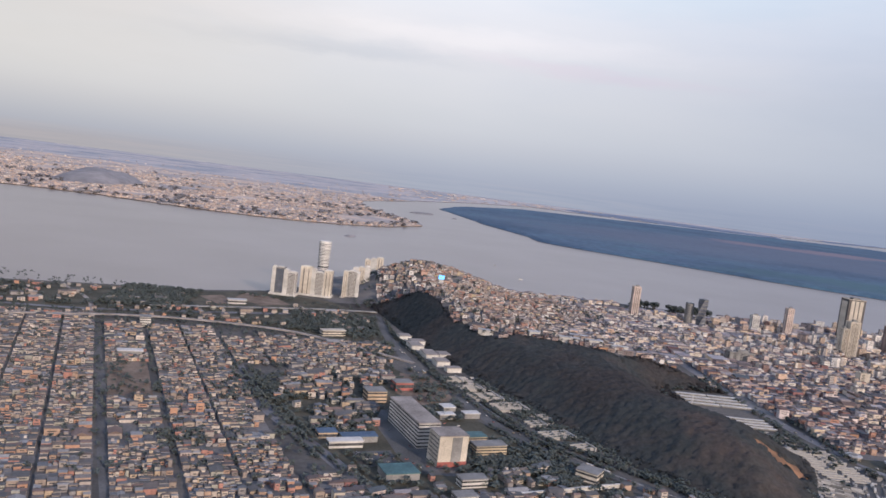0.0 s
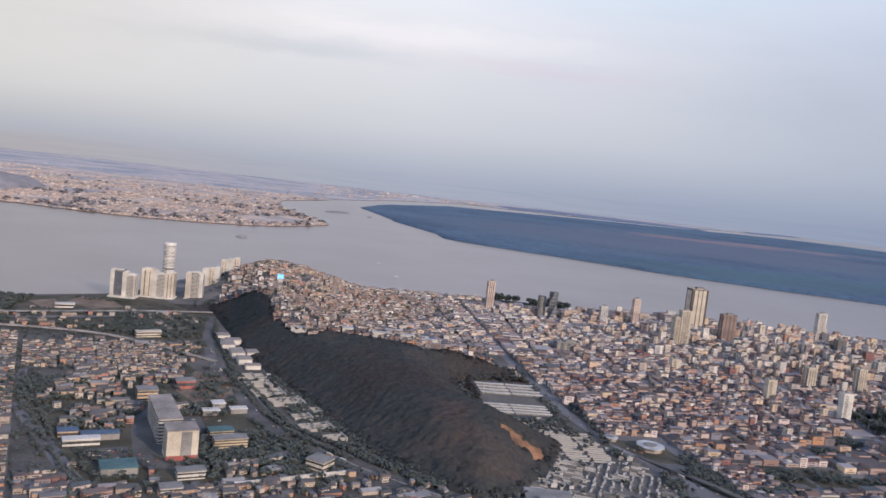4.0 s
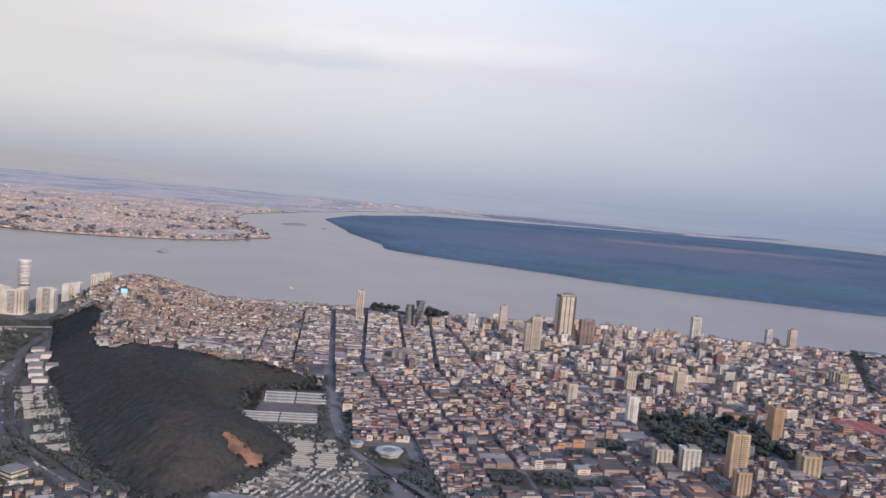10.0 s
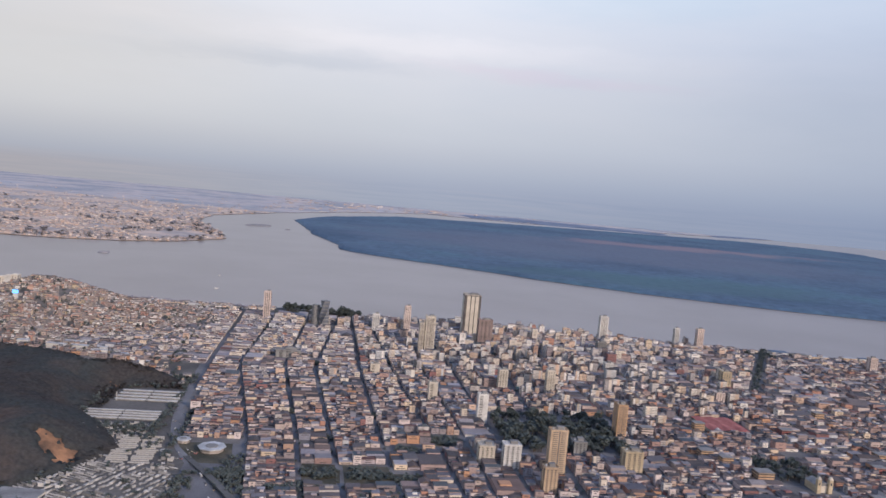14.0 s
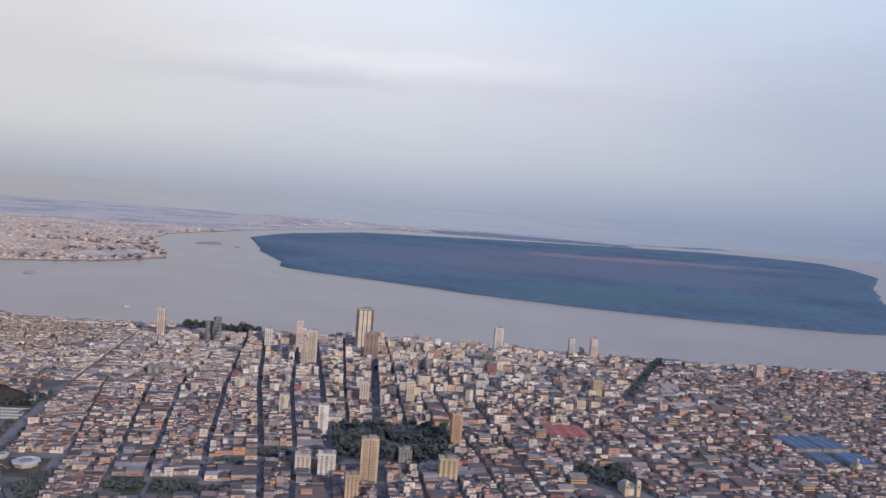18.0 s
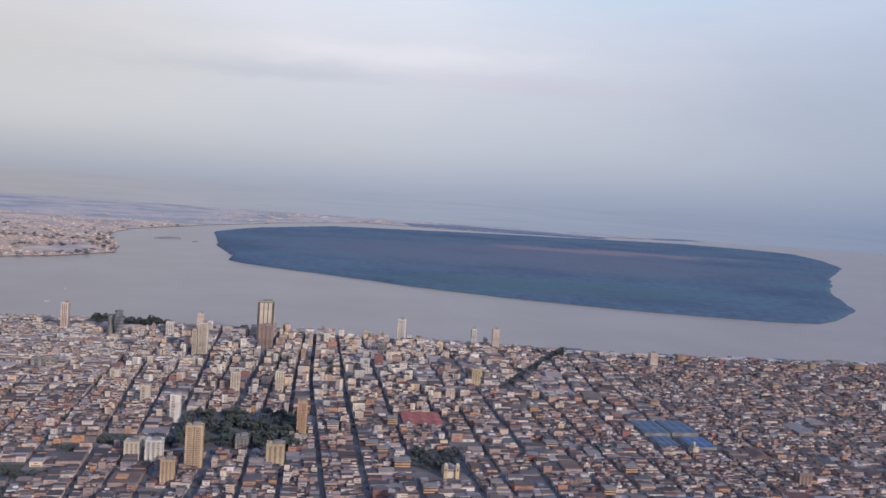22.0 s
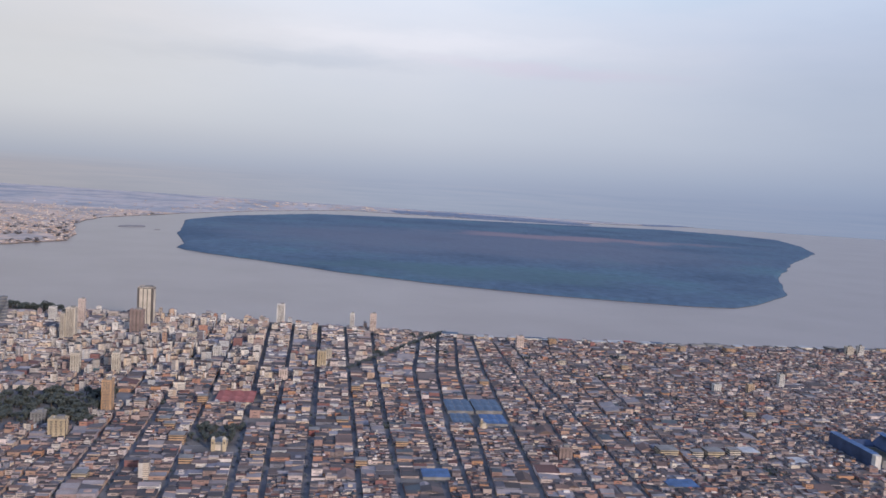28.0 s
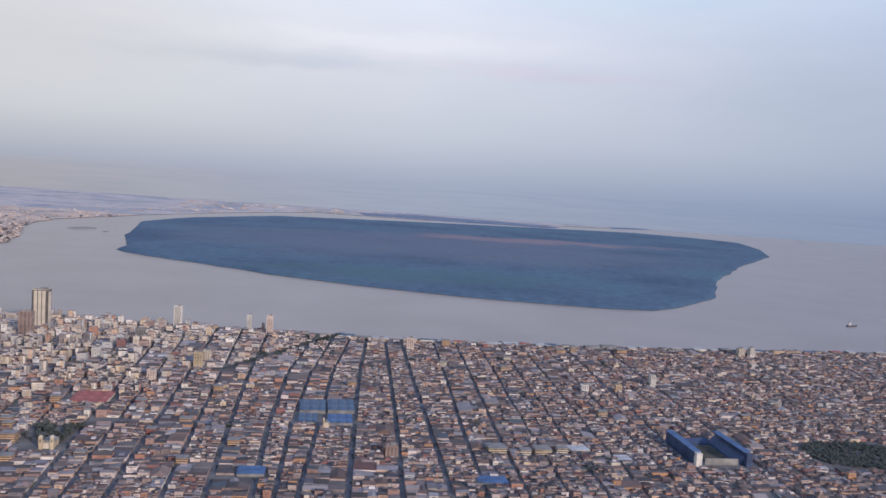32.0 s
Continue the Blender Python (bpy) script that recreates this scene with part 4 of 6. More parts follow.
# ---- towers and other landmarks ----
def tower(x, y, w, d, h, facade, style, label, turn=0.0, storey=1.25):
    t = base("tower_block", x, y, 0, label, "tower", "tower blocks of the city", turn)
    b = Batch()
    b.box(0, 0, 0.1, w, d, h - 0.1, 0)
    part("wall", b.mesh("wall", [DARK if style == "dark_ribs" else facade]), t)
    b = Batch()
    for px, py, pw, pd in ((0, -d / 2, w, 0.25), (0, d / 2, w, 0.25), (-w / 2, 0, 0.25, d), (w / 2, 0, 0.25, d)):
        b.box(px, py, h, pw, pd, 0.55)
    part("parapet", b.mesh("parapet", [facade]), t)
    b = Batch()
    b.box(w * 0.12, d * 0.1, h, w * 0.42, d * 0.4, 1.7)
    b.box(w * 0.12, d * 0.1, h + 1.7, w * 0.46, d * 0.44, 0.18)
    part("machine_room", b.mesh("machine_room", [GREY]), t)
    b = Batch()
    b.box(-w * 0.28, d * 0.15, h, 0.9, 0.9, 1.0, 0, taper=0.85)
    part("water_tank", b.mesh("water_tank", [TIN]), t)
    floors = max(3, int(h / storey))
    if style in ("bands", "plain"):
        row = Batch()
        if style == "plain":
            row.box(-w * 0.2, -d / 2, 0, w * 0.34, 0.12, storey * 0.4)
        else:
            row.box(0, 0, 0, w + 0.12, d + 0.12, storey * 0.46, top=False)
        me = row.mesh("window_band", [GLASS])
        for i in range(floors):
            part("window_band", me, t, at=(0, 0, 0.5 + i * (h - 0.6) / floors))
        if style == "bands":
            up = Batch()
            up.box(0, -d / 2 - 0.06, 0.1, w / 7, 0.3, h)
            me = up.mesh("pier", [facade])
            for i in range(4):
                part("pier", me, t, at=(-w * 0.43 + w * 0.86 * i / 3, 0, 0))
            for sx in (-1, 1):
                up = Batch()
                up.box(sx * (w / 2 + 0.06), 0, 0.1, 0.3, d * 0.3, h)
                part("pier", up.mesh("pier", [facade]), t)
    elif style == "slats":
        # balconies stacked in two columns on the front, small windows on the flanks
        row = Batch()
        row.box(0, -d / 2, 0, w * 0.30, 0.16, storey * 0.42)
        me = row.mesh("balcony_opening", [TINTED])
        lip = Batch()
        lip.box(0, -d / 2 - 0.22, 0, w * 0.34, 0.5, 0.16)
        lm = lip.mesh("balcony_slab", [facade])
        side = Batch()
        side.box(-w / 2, 0, 0, 0.14, d * 0.5, storey * 0.36)
        sm = side.mesh("side_window", [TINTED])
        for i in range(floors):
            zz = 0.5 + i * (h - 0.6) / floors
            for sx in (-0.24, 0.24):
                part("balcony_opening", me, t, at=(sx * w, 0, zz))
                part("balcony_slab", lm, t, at=(sx * w, 0, zz - 0.2))
            part("side_window", sm, t, at=(0, 0, zz))
            part("side_window", sm, t, at=(w, 0, zz))
        g = Batch()
        g.box(0, -d / 2, 0.4, w * 0.07, 0.2, h - 0.6)
        part("groove", g.mesh("groove", [TINTED]), t, "dark vertical recess")
    else:
        # upright piers with window columns between them
        n = 3 if style == "dark_ribs" else max(4, int(w / 1.9))
        pier = Batch()
        pier.box(0, -d / 2 - 0.1, 0.1, w / n * (0.62 if style == "dark_ribs" else 0.5), 0.5, h + 0.3 if style != "dark_ribs" else h - 1.2)
        pm = pier.mesh("pier", [facade])
        col = Batch()
        col.box(0, -d / 2, 0.5, w / n * 0.44, 0.14, h - 0.9)
        cm = col.mesh("window_column", [GLASS if style == "dark_ribs" else TINTED])
        for i in range(n):
            px = (-w / 2 + w * (i + 0.5) / n) * (0.78 if style == "dark_ribs" else 1.0)
            part("window_column", cm, t, at=(px + w / n * 0.48 * (1 if i < n - 1 else -1), 0, 0))
            part("pier", pm, t, at=(px, 0, 0))
        n2 = max(3, int(d / 2.2))
        for sx in (-1, 1):
            col = Batch()
            col.box(sx * w / 2, 0, 0.5, 0.14, d / n2 * 0.5, h - 0.9)
            cm = col.mesh("window_column", [GLASS if style == "dark_ribs" else TINTED])
            for i in range(n2):
                part("window_column", cm, t, at=(0, -d / 2 + d * (i + 0.5) / n2, 0))
            if style == "dark_ribs":
                pe = Batch()
                pe.box(sx * (w / 2 + 0.1), 0, 0.1, 0.5, d / n2 * 0.62, h - 2.5)
                pem = pe.mesh("pier", [facade])
                for i in range(n2):
                    part("pier", pem, t, at=(0, (-d / 2 + d * (i + 0.5) / n2) * 0.66, 0))
    return t


for args in TOWERS:
    tower(*args)


def round_tower(x, y, r, h, floors=34, label="tall cylindrical tower ringed with white balconies by the river"):
    """The cylinder of white rings that grows narrower at its waist."""
    t = base("round_tower", x, y, 0, label, "tower")
    seg = 40
    z = [0.1 + i * (h - 0.1) / floors for i in range(floors + 1)]

    def wide(i):
        return r * (1.0 + 0.07 * math.cos(i / floors * 2 * math.pi))

    core = bmesh.new()
    bmesh.ops.create_cone(core, cap_ends=True, segments=seg, radius1=r * 0.93, radius2=r * 0.93, depth=h, matrix=Matrix.Translation((0, 0, h / 2 + 0.1)))
    me = bpy.data.meshes.new("core")
    core.to_mesh(me)
    core.free()
    me.materials.append(GLASS)
    part("core", me, t, "dark glass core")
    for i in range(floors):
        bm = bmesh.new()
        bmesh.ops.create_cone(bm, cap_ends=True, segments=seg, radius1=wide(i), radius2=wide(i), depth=0.78 if i % 6 else 1.1)
        me = bpy.data.meshes.new("balcony_ring")
        bm.to_mesh(me)
        bm.free()
        me.materials.append(WHITE)
        part("balcony_ring", me, t, at=(0, 0, z[i] + 0.6))
    bm = bmesh.new()
    bmesh.ops.create_cone(bm, cap_ends=True, segments=seg, radius1=r * 1.07, radius2=r * 1.02, depth=1.6, matrix=Matrix.Translation((0, 0, h + 0.6)))
    me = bpy.data.meshes.new("crown")
    bm.to_mesh(me)
    bm.free()
    me.materials.append(WHITE)
    part("crown", me, t)
    return t


round_tower(57, 756, 5.6, 48)


def riverside_flats(x, y, d, h, bays, label, turn=0.0):
    """Flats by the river: joined bays of unequal height and front. A bay is its width, its share of the height and its kind."""
    w = sum(b[0] for b in bays)
    t = base("apartment_tower", x, y, 0, label, "apartment building", "white riverside flats", turn)
    px = -w / 2
    for i, (bw, k, kind) in enumerate(bays):
        px += bw / 2
        hh, out = h * k, {"fin": 0.9, "glass": 0.0, "cream": 0.6, "bands": 0.2}[kind]
        b = Batch()
        b.box(px, -out / 2, 0.1, bw, d + out, hh)
        part("bay", b.mesh("bay", [{"fin": FLATS, "glass": GREY, "cream": IVORY, "bands": FLATS}[kind]]), t, {"glass": "grey glazed bay", "cream": "cream bay"}.get(kind, ""))
        b = Batch()
        b.box(px, 0, hh + 0.1, bw * 0.7, d * 0.5, 0.9)
        b.box(px, -d / 2 - out + 0.15, hh + 0.1, bw, 0.3, 0.5)
        part("roof_house", b.mesh("roof_house", [FLATS]), t)
        front = -out - d / 2
        if kind == "glass":
            b = Batch()
            b.box(px, front, 2.5, bw * 0.92, 0.2, hh - 3.5)
            part("glazing", b.mesh("glazing", [SLATE]), t, "blue-grey glass front")
            b = Batch()
            b.box(px, front - 0.14, 0, bw * 0.92, 0.12, 0.16)
            me = b.mesh("mullion", [TINTED])
            for f in range(int(hh / 2.4)):
                part("mullion", me, t, at=(0, 0, 3.2 + f * 2.4))
        elif kind == "bands":
            b = Batch()
            b.box(px, front, 0, bw * 0.86, 0.16, 0.62)
            me = b.mesh("balcony_band", [TINTED])
            lip = Batch()
            lip.box(px, front - 0.3, 0, bw * 0.9, 0.7, 0.4)
            lm = lip.mesh("balcony_slab", [FLATS])
            for f in range(int((hh - 1) / 1.25)):
                part("balcony_band", me, t, at=(0, 0, 1.4 + f * 1.25))
                part("balcony_slab", lm, t, at=(0, 0, 0.95 + f * 1.25))
        elif kind == "cream":
            b = Batch()
            b.box(px - bw * 0.2, front, 1.2, bw * 0.10, 0.14, hh - 2.6)
            b.box(px + bw * 0.22, front, 1.2, bw * 0.07, 0.14, hh - 3.4)
            part("window_column", b.mesh("window_column", [TINTED]), t)
        if i in (0, len(bays) - 1):
            sx = -1 if i == 0 else 1
            b = Batch()
            for q in (-0.22, 0.2):
                b.box(px + sx * bw / 2, d * q, 0.8, 0.14, d * 0.14, hh - 2)
            part("window_column", b.mesh("window_column", [TINTED]), t)
        px += bw / 2
    b = Batch()
    b.box(0, -0.5, 0.05, w + 2.5, d + 4, 1.5)
    part("podium", b.mesh("podium", [FLATS]), t)
    return t


riverside_flats(26, 719, 10, 25, ((3.2, 1.0, "fin"), (7.6, 0.99, "glass"), (3.6, 0.93, "fin"), (7.2, 0.86, "bands")), "broad white flats with a blue-grey glass front by the river", -0.12)
riverside_flats(54, 731, 10, 26.5, ((10.5, 1.0, "cream"), (3.4, 0.94, "fin"), (8.0, 0.85, "bands"), (7.5, 0.93, "cream")), "broad cream and white flats with a balconied bay by the river", -0.08)
riverside_flats(86, 736, 11, 26, ((4.0, 0.98, "cream"), (8.5, 1.0, "bands"), (3.0, 0.95, "fin")), "white flats with stacked balconies at the foot of the hill")
riverside_flats(94, 784, 10, 26, ((6.0, 0.90, "fin"), (6.0, 0.94, "cream"), (5.0, 0.98, "fin")), "white flats climbing in steps at the foot of the hill")
riverside_flats(106, 842, 10, 29, ((6.0, 0.90, "cream"), (6.5, 0.95, "fin"), (7.0, 1.0, "cream")), "long cream-white flats close under the hill houses")


def billboard():
    t = base("lit_sign_tower", 166.5, 698, ground_z(166.5, 698) - 0.5, "pale mast tower with a glowing blue screen on the hill", "sign")
    b = Batch()
    b.box(0, 0, 0, 4.2, 4.2, 7.5, taper=0.85)
    part("shaft", b.mesh("shaft", [WHITE]), t)
    b = Batch()
    b.box(0, -0.3, 7.5, 6.0, 1.4, 4.4)
    part("casing", b.mesh("casing", [GREY]), t)
    b = Batch()
    b.box(0, -1.05, 7.8, 5.4, 0.2, 3.6)
    part("screen", b.mesh("screen", [LAMPBLUE]), t, "glowing blue screen")
    b = Batch()
    b.box(0, -1.18, 9.3, 3.0, 0.08, 0.7)
    part("bar", b.mesh("bar", [WHITE]), t, "pale bar on the screen")


billboard()


def mast(x, y, h):
    t = base("radio_mast", x, y, ground_z(x, y) - 0.4, "thin pale lattice mast on the hilltop", "mast", "masts on the hill")
    b = Batch()
    for sx, sy in ((-1, -1), (1, -1), (0, 1)):
        b.box(sx * 0.25, sy * 0.25, 0, 0.16, 0.16, h)
    part("legs", b.mesh("legs", [WHITE]), t)
    b = Batch()
    for i in range(int(h / 1.1)):
        b.box(0, 0, 0.6 + i * 1.1, 0.7, 0.7, 0.12)
    part("bracing", b.mesh("bracing", [WHITE]), t)


mast(172, 704, 9), mast(182, 640, 7), mast(318, 480, 7)


def twisted_tower():
    t = base("twisted_tower", 457, 800, 0, "dark glass tower of stacked turned slabs by the river", "tower")
    for i in range(23):
        b = Batch()
        b.box(0, 0, 0, 7.2, 7.2, 1.15)
        o = part("storey", b.mesh("storey", [SLATE if i % 3 else GREY]), t, at=(0, 0, 0.1 + i * 1.3))
        o.rotation_euler = (0, 0, i * 0.10)
    b = Batch()
    b.box(0, 0, 0.1, 4, 4, 30)
    part("core", b.mesh("core", [DARK]), t)
    g = base("round_office", 447, 810, 0, "grey rounded office block by the river", "office block")
    for i in range(18):
        bm = bmesh.new()
        bmesh.ops.create_cone(bm, cap_ends=True, segments=24, radius1=4.6, radius2=4.6, depth=0.8)
        me = bpy.data.meshes.new("storey")
        bm.to_mesh(me)
        bm.free()
        me.materials.append(GREY)
        part("storey", me, g, at=(0, 0, 0.6 + i * 1.25))
    bm = bmesh.new()
    bmesh.ops.create_cone(bm, cap_ends=True, segments=24, radius1=4.3, radius2=4.3, depth=23, matrix=Matrix.Translation((0, 0, 11.6)))
    me = bpy.data.meshes.new("glass_drum")
    bm.to_mesh(me)
    bm.free()
    me.materials.append(GLASS)
    part("glass_drum", me, g)


twisted_tower()


def slab_block(name, x, y, w, d, h, mat, label, category, turn, rows=4, roofmat=None, group=""):
    """A long low block with rows of windows on its sides and a parapet."""
    t = base(name, x, y, 0.05, label, category, group, turn)
    b = Batch()
    b.box(0, 0, 0, w, d, h)
    part("wall", b.mesh("wall", [mat]), t)
    b = Batch()
    b.box(0, 0, h + 0.01, w + 0.5, d + 0.5, 0.35)
    part("roof_slab", b.mesh("roof_slab", [roofmat or GREY]), t)
    if rows:
        row = Batch()
        row.box(0, 0, 0, w + 0.14, d + 0.14, h / rows * 0.42, top=False)
        me = row.mesh("window_band", [GLASS])
        for i in range(rows):
            part("window_band", me, t, at=(0, 0, h / rows * (i + 0.35)))
    return t


TN = radians(19)
slab_block("hospital_block", 131, 372, 11, 40, 12, FLATS, "long pale hospital slab with a dark glazed side", "hospital", TN, 7, DUST)
end_block = slab_block("hospital_block", 145, 338, 14, 12, 14, IVORY, "cream hospital end block with a grey glazed bay", "hospital", TN, 0, DUST)
b = Batch()
b.box(1.6, -6.0, 1.0, 4.8, 0.3, 12.6)
part("glazed_bay", b.mesh("glazed_bay", [GREY]), end_block, "grey glazed bay")
b = Batch()
b.box(0, -5.95, 0.02, 14.2, 0.4, 2.4)
part("plinth", b.mesh("plinth", [REDROOF]), end_block, "dull red ground floor")
b = Batch()
b.box(-7.0, 0, 0, 0.16, 10.0, 0.7)
_me = b.mesh("window_band", [TINTED])
for _k in range(6):
    part("window_band", _me, end_block, at=(0, 0, 2.6 + _k * 1.85))
slab_block("office_block", 166, 352, 16, 7, 5.5, YELLOW, "cream-yellow office block with ribbon windows", "office block", TN, 4)
slab_block("office_block", 160, 364, 12, 7, 5.0, YELLOW, "low yellow wing behind an office block", "office block", TN, 3, TEAL)
slab_block("hall", 316, 311, 22, 13, 1.3, FLATS, "low pale hall with a flat grey roof beside tombs", "hall", radians(-8), 0, GREY)
_w = slab_block("boundary_wall", 197.5, 316, 58, 0.6, 1.6, FLATS, "long whitewashed yard wall beside the houses", "wall", math.atan2(22, 53), 0, FLATS)
slab_block("school_block", 210, 333, 10, 9, 4.5, IVORY, "small cream block with a flat grey roof beside the road", "school", radians(-35), 2)
slab_block("office_block", 112, 421, 11, 9, 6, TAN, "tan block with a faded blue side wall", "office block", TN, 3)
slab_block("hall", 128, 449, 11, 8, 4.5, REDROOF, "dull red hall with a grey roof", "hall", TN, 1)
slab_block("warehouse", 150, 401, 9, 5, 2.6, GREY, "low shed with a white metal roof", "warehouse", TN, 0, WHITE)
slab_block("warehouse", 164, 407, 9, 5, 2.6, GREY, "low shed with a white metal roof", "warehouse", TN, 0, WHITE)
slab_block("warehouse", 152, 415, 7, 7, 2.6, GREY, "square shed with a white metal roof", "warehouse", TN, 0, WHITE)
slab_block("warehouse", 99, 346, 16, 5, 3.0, FLATS, "long low white shed beside a car park", "warehouse", TN, 1, WHITE)
slab_block("warehouse", 105, 355, 17, 6, 2.8, GREY, "low shed with a faded blue sheet roof", "warehouse", TN, 0, DULLBLUE)
slab_block("warehouse", 90, 356, 9, 6, 3.0, TAN, "small house with a faded blue roof", "warehouse", TN, 1, DULLBLUE)
slab_block("hall", 123, 317, 15, 11, 3.0, GREY, "wide hall with a dark teal roof", "hall", TN, 0, TEAL)
slab_block("office_block", 154, 314, 12, 6, 3.6, FLATS, "low white clinic with dark window bands", "office block", TN, 2)
slab_block("office_block", 149, 296, 9, 6, 3.4, FLATS, "low white block with dark window bands", "office block", TN, 2)
slab_block("warehouse", -32, 462, 14, 6, 3.0, GREY, "white-roofed hall in an open square", "warehouse", TN, 0, WHITE)
slab_block("hall", -4, 652, 15, 6, 3.4, FLATS, "long white hall in an open brown lot", "hall", 0.3, 1, TIN)
slab_block("office_block", -46, 540, 7, 8, 6.5, FLATS, "pale block beside the main street", "office block", TN, 4)
slab_block("warehouse", 80, 571, 18, 6, 4.0, IVORY, "cream hall among dark trees", "warehouse", 0.45, 2, IVORY)
# pale buildings strung between the avenue and the hill
for _x, _y, _w, _d, _h in ((133, 582, 9, 9, 3.6), (142, 568, 11, 8, 3.6), (140, 552, 9, 14, 4.4), (149, 532, 9, 15, 4.0), (159, 536, 8, 10, 3.4), (156, 514, 9, 11, 3.8), (163, 501, 10, 6, 2.8)):
    slab_block("clinic_block", _x, _y, _w, _d, _h, FLATS, "pale rendered block with a flat dusty roof below the wooded hill", "office block", radians(15), 0, DUST, "pale blocks below the hill")
# pale school and market blocks where the hill houses meet the scrub
for _x, _y, _w, _d, _h, _t in ((190, 555, 11, 4, 2.6, -0.15), (226, 558, 8, 5, 3.4, 0.1), (252, 555, 15, 4, 2.8, -0.1), (270, 553, 13, 4, 3.0, -0.1), (287, 545, 12, 4, 2.8, 0.1), (262, 566, 14, 4, 3.0, -0.05), (282, 562, 12, 4, 3.2, 0.0), (300, 556, 12, 4, 3.0, 0.05), (318, 553, 10, 4, 2.6, 0.05), (150, 702, 13, 4, 2.4, 0.2)):
    _g = slab_block("school_block", _x, _y, _w, _d, _h + 2.0, FLATS, "long pale rendered block at the edge of the scrub", "school", _t, 0, TIN, "pale blocks on the hill rim")
    _g.location.z = ground_z(_x, _y) - 1.6
    keep(_x - _w / 2, _x + _w / 2, _y - _d / 2, _y + _d / 2)
# burial terraces: combs of long low walls between the avenue and the hill
for _x, _y, _w, _n in ((160, 478, 11, 4), (170, 462, 15, 4), (177, 446, 18, 5), (189, 430, 19, 5), (211, 419, 14, 3), (199, 404, 10, 3), (207, 388, 17, 4), (217, 373, 11, 3)):
    _t = base("burial_terrace", _x, _y, 0.05, "pale terrace of long low niche walls beside the avenue", "tomb block", "burial terraces below the hill", radians(22))
    _b = Batch()
    _b.box(_w / 2, 0, 0, 0.7, _n * 2.9, 2.0)
    part("back_wall", _b.mesh("back_wall", [MARBLE]), _t)
    _b = Batch()
    _b.box(0, 0, 0, _w, 0.7, 1.5)
    _b.box(0, 0, 1.5, _w + 0.3, 0.9, 0.14)
    _me = _b.mesh("niche_row", [MARBLE])
    for _k in range(_n):
        part("niche_row", _me, _t, at=(0, (_k - (_n - 1) / 2) * 2.9, 0))
    keep(_x - _w / 2, _x + _w / 2, _y - _n, _y + _n)
# open ground: a sports field, car parks and dirt lots
for nm, pts, mt, lab in (("pavement", [(-42, 453), (-22, 460), (3, 386), (-17, 379)], DIRT, "bare brown sports ground among the houses"),
                         ("pavement", [(128, 485), (152, 476), (158, 436), (138, 420), (124, 440)], DIRT, "bare brown dirt lot behind the avenue"),
                         ("pavement", [(103, 340), (120, 346), (124, 328), (106, 323)], AVENUE, "grey car park beside a white shed"),
                         ("pavement", [(116, 405), (140, 412), (162, 345), (150, 322), (128, 322), (112, 385)], AVENUE, "grey paved hospital yard"),
                         ("pavement", [(-38, 668), (-16, 640), (-8, 654), (-22, 684)], DIRT, "bare brown lot by the river"),
                         ("pavement", [(-6, 706), (22, 696), (38, 672), (16, 655), (-10, 676)], DIRT, "bare brown lot near the white flats"),
                         ("pavement", [(48, 431), (68, 450), (80, 428), (62, 400)], GRASS, "dry green park among the houses")):
    slab(nm, pts, -0.2, 0.07, [mt], lab, "pavement")

# covered market: two bays of blue roof and a church beside it
for px, py, w, d in ((971.5, 476, 24, 36), (997.5, 478, 25, 36), (968, 437, 17, 26), (996, 436, 22, 26)):
    t = base("market_hall", px, py, 0.05, "low market hall under a blue sheet roof", "market", "blue-roofed market")
    b = Batch()
    b.box(0, 0, 0, w - 1, d - 1, 3.2)
    part("wall", b.mesh("wall", [GREY]), t)
    n = 3
    bay = Batch()
    bay.gable(0, 0, 0, w / n - 0.25, d, 0.4)
    bm_ = bay.mesh("roof_bay", [BLUEROOF if px > 990 and py < 440 else DULLBLUE])
    for i in range(n):
        part("roof_bay", bm_, t, at=(-w / 2 + w * (i + 0.5) / n, 0, 3.2))


def church(x, y, w, d, towers, label):
    t = base("church", x, y, 0.05, label, "church")
    b = Batch()
    b.box(0, d * 0.1, 0, w, d * 0.8, 4.5)
    part("nave", b.mesh("nave", [YELLOW]), t)
    b = Batch()
    b.gable(0, d * 0.1, 4.5, w + 0.4, d * 0.84, 2.2)
    part("nave_roof", b.mesh("nave_roof", [GREY]), t)
    for sx in towers:
        b = Batch()
        b.box(sx * w * 0.42, -d * 0.36, 0, w * 0.26, w * 0.26, 9.0)
        bt = part("bell_tower", b.mesh("bell_tower", [YELLOW]), t)
        b = Batch()
        b.box(sx * w * 0.42, -d * 0.36, 9.0, w * 0.28, w * 0.28, 1.6, taper=0.5)
        part("spire", b.mesh("spire", [IVORY]), bt)
        b = Batch()
        b.box(sx * w * 0.42, -d * 0.36 - w * 0.13, 5.6, w * 0.10, 0.12, 1.5)
        part("belfry_opening", b.mesh("belfry_opening", [GLASS]), bt)
    b = Batch()
    b.box(0, -d * 0.3, 0, w * 0.6, 0.4, 6.2)
    part("front_gable", b.mesh("front_gable", [IVORY]), t)


church(778, 361, 9.5, 15, (-1, 1), "cream church with two square bell towers on a small square")
church(984, 417, 5.5, 9, (-1,), "small cream church with one bell tower beside the market")
church(726, 655, 9, 14, (-1, 1), "pink and white church with twin towers in the centre")


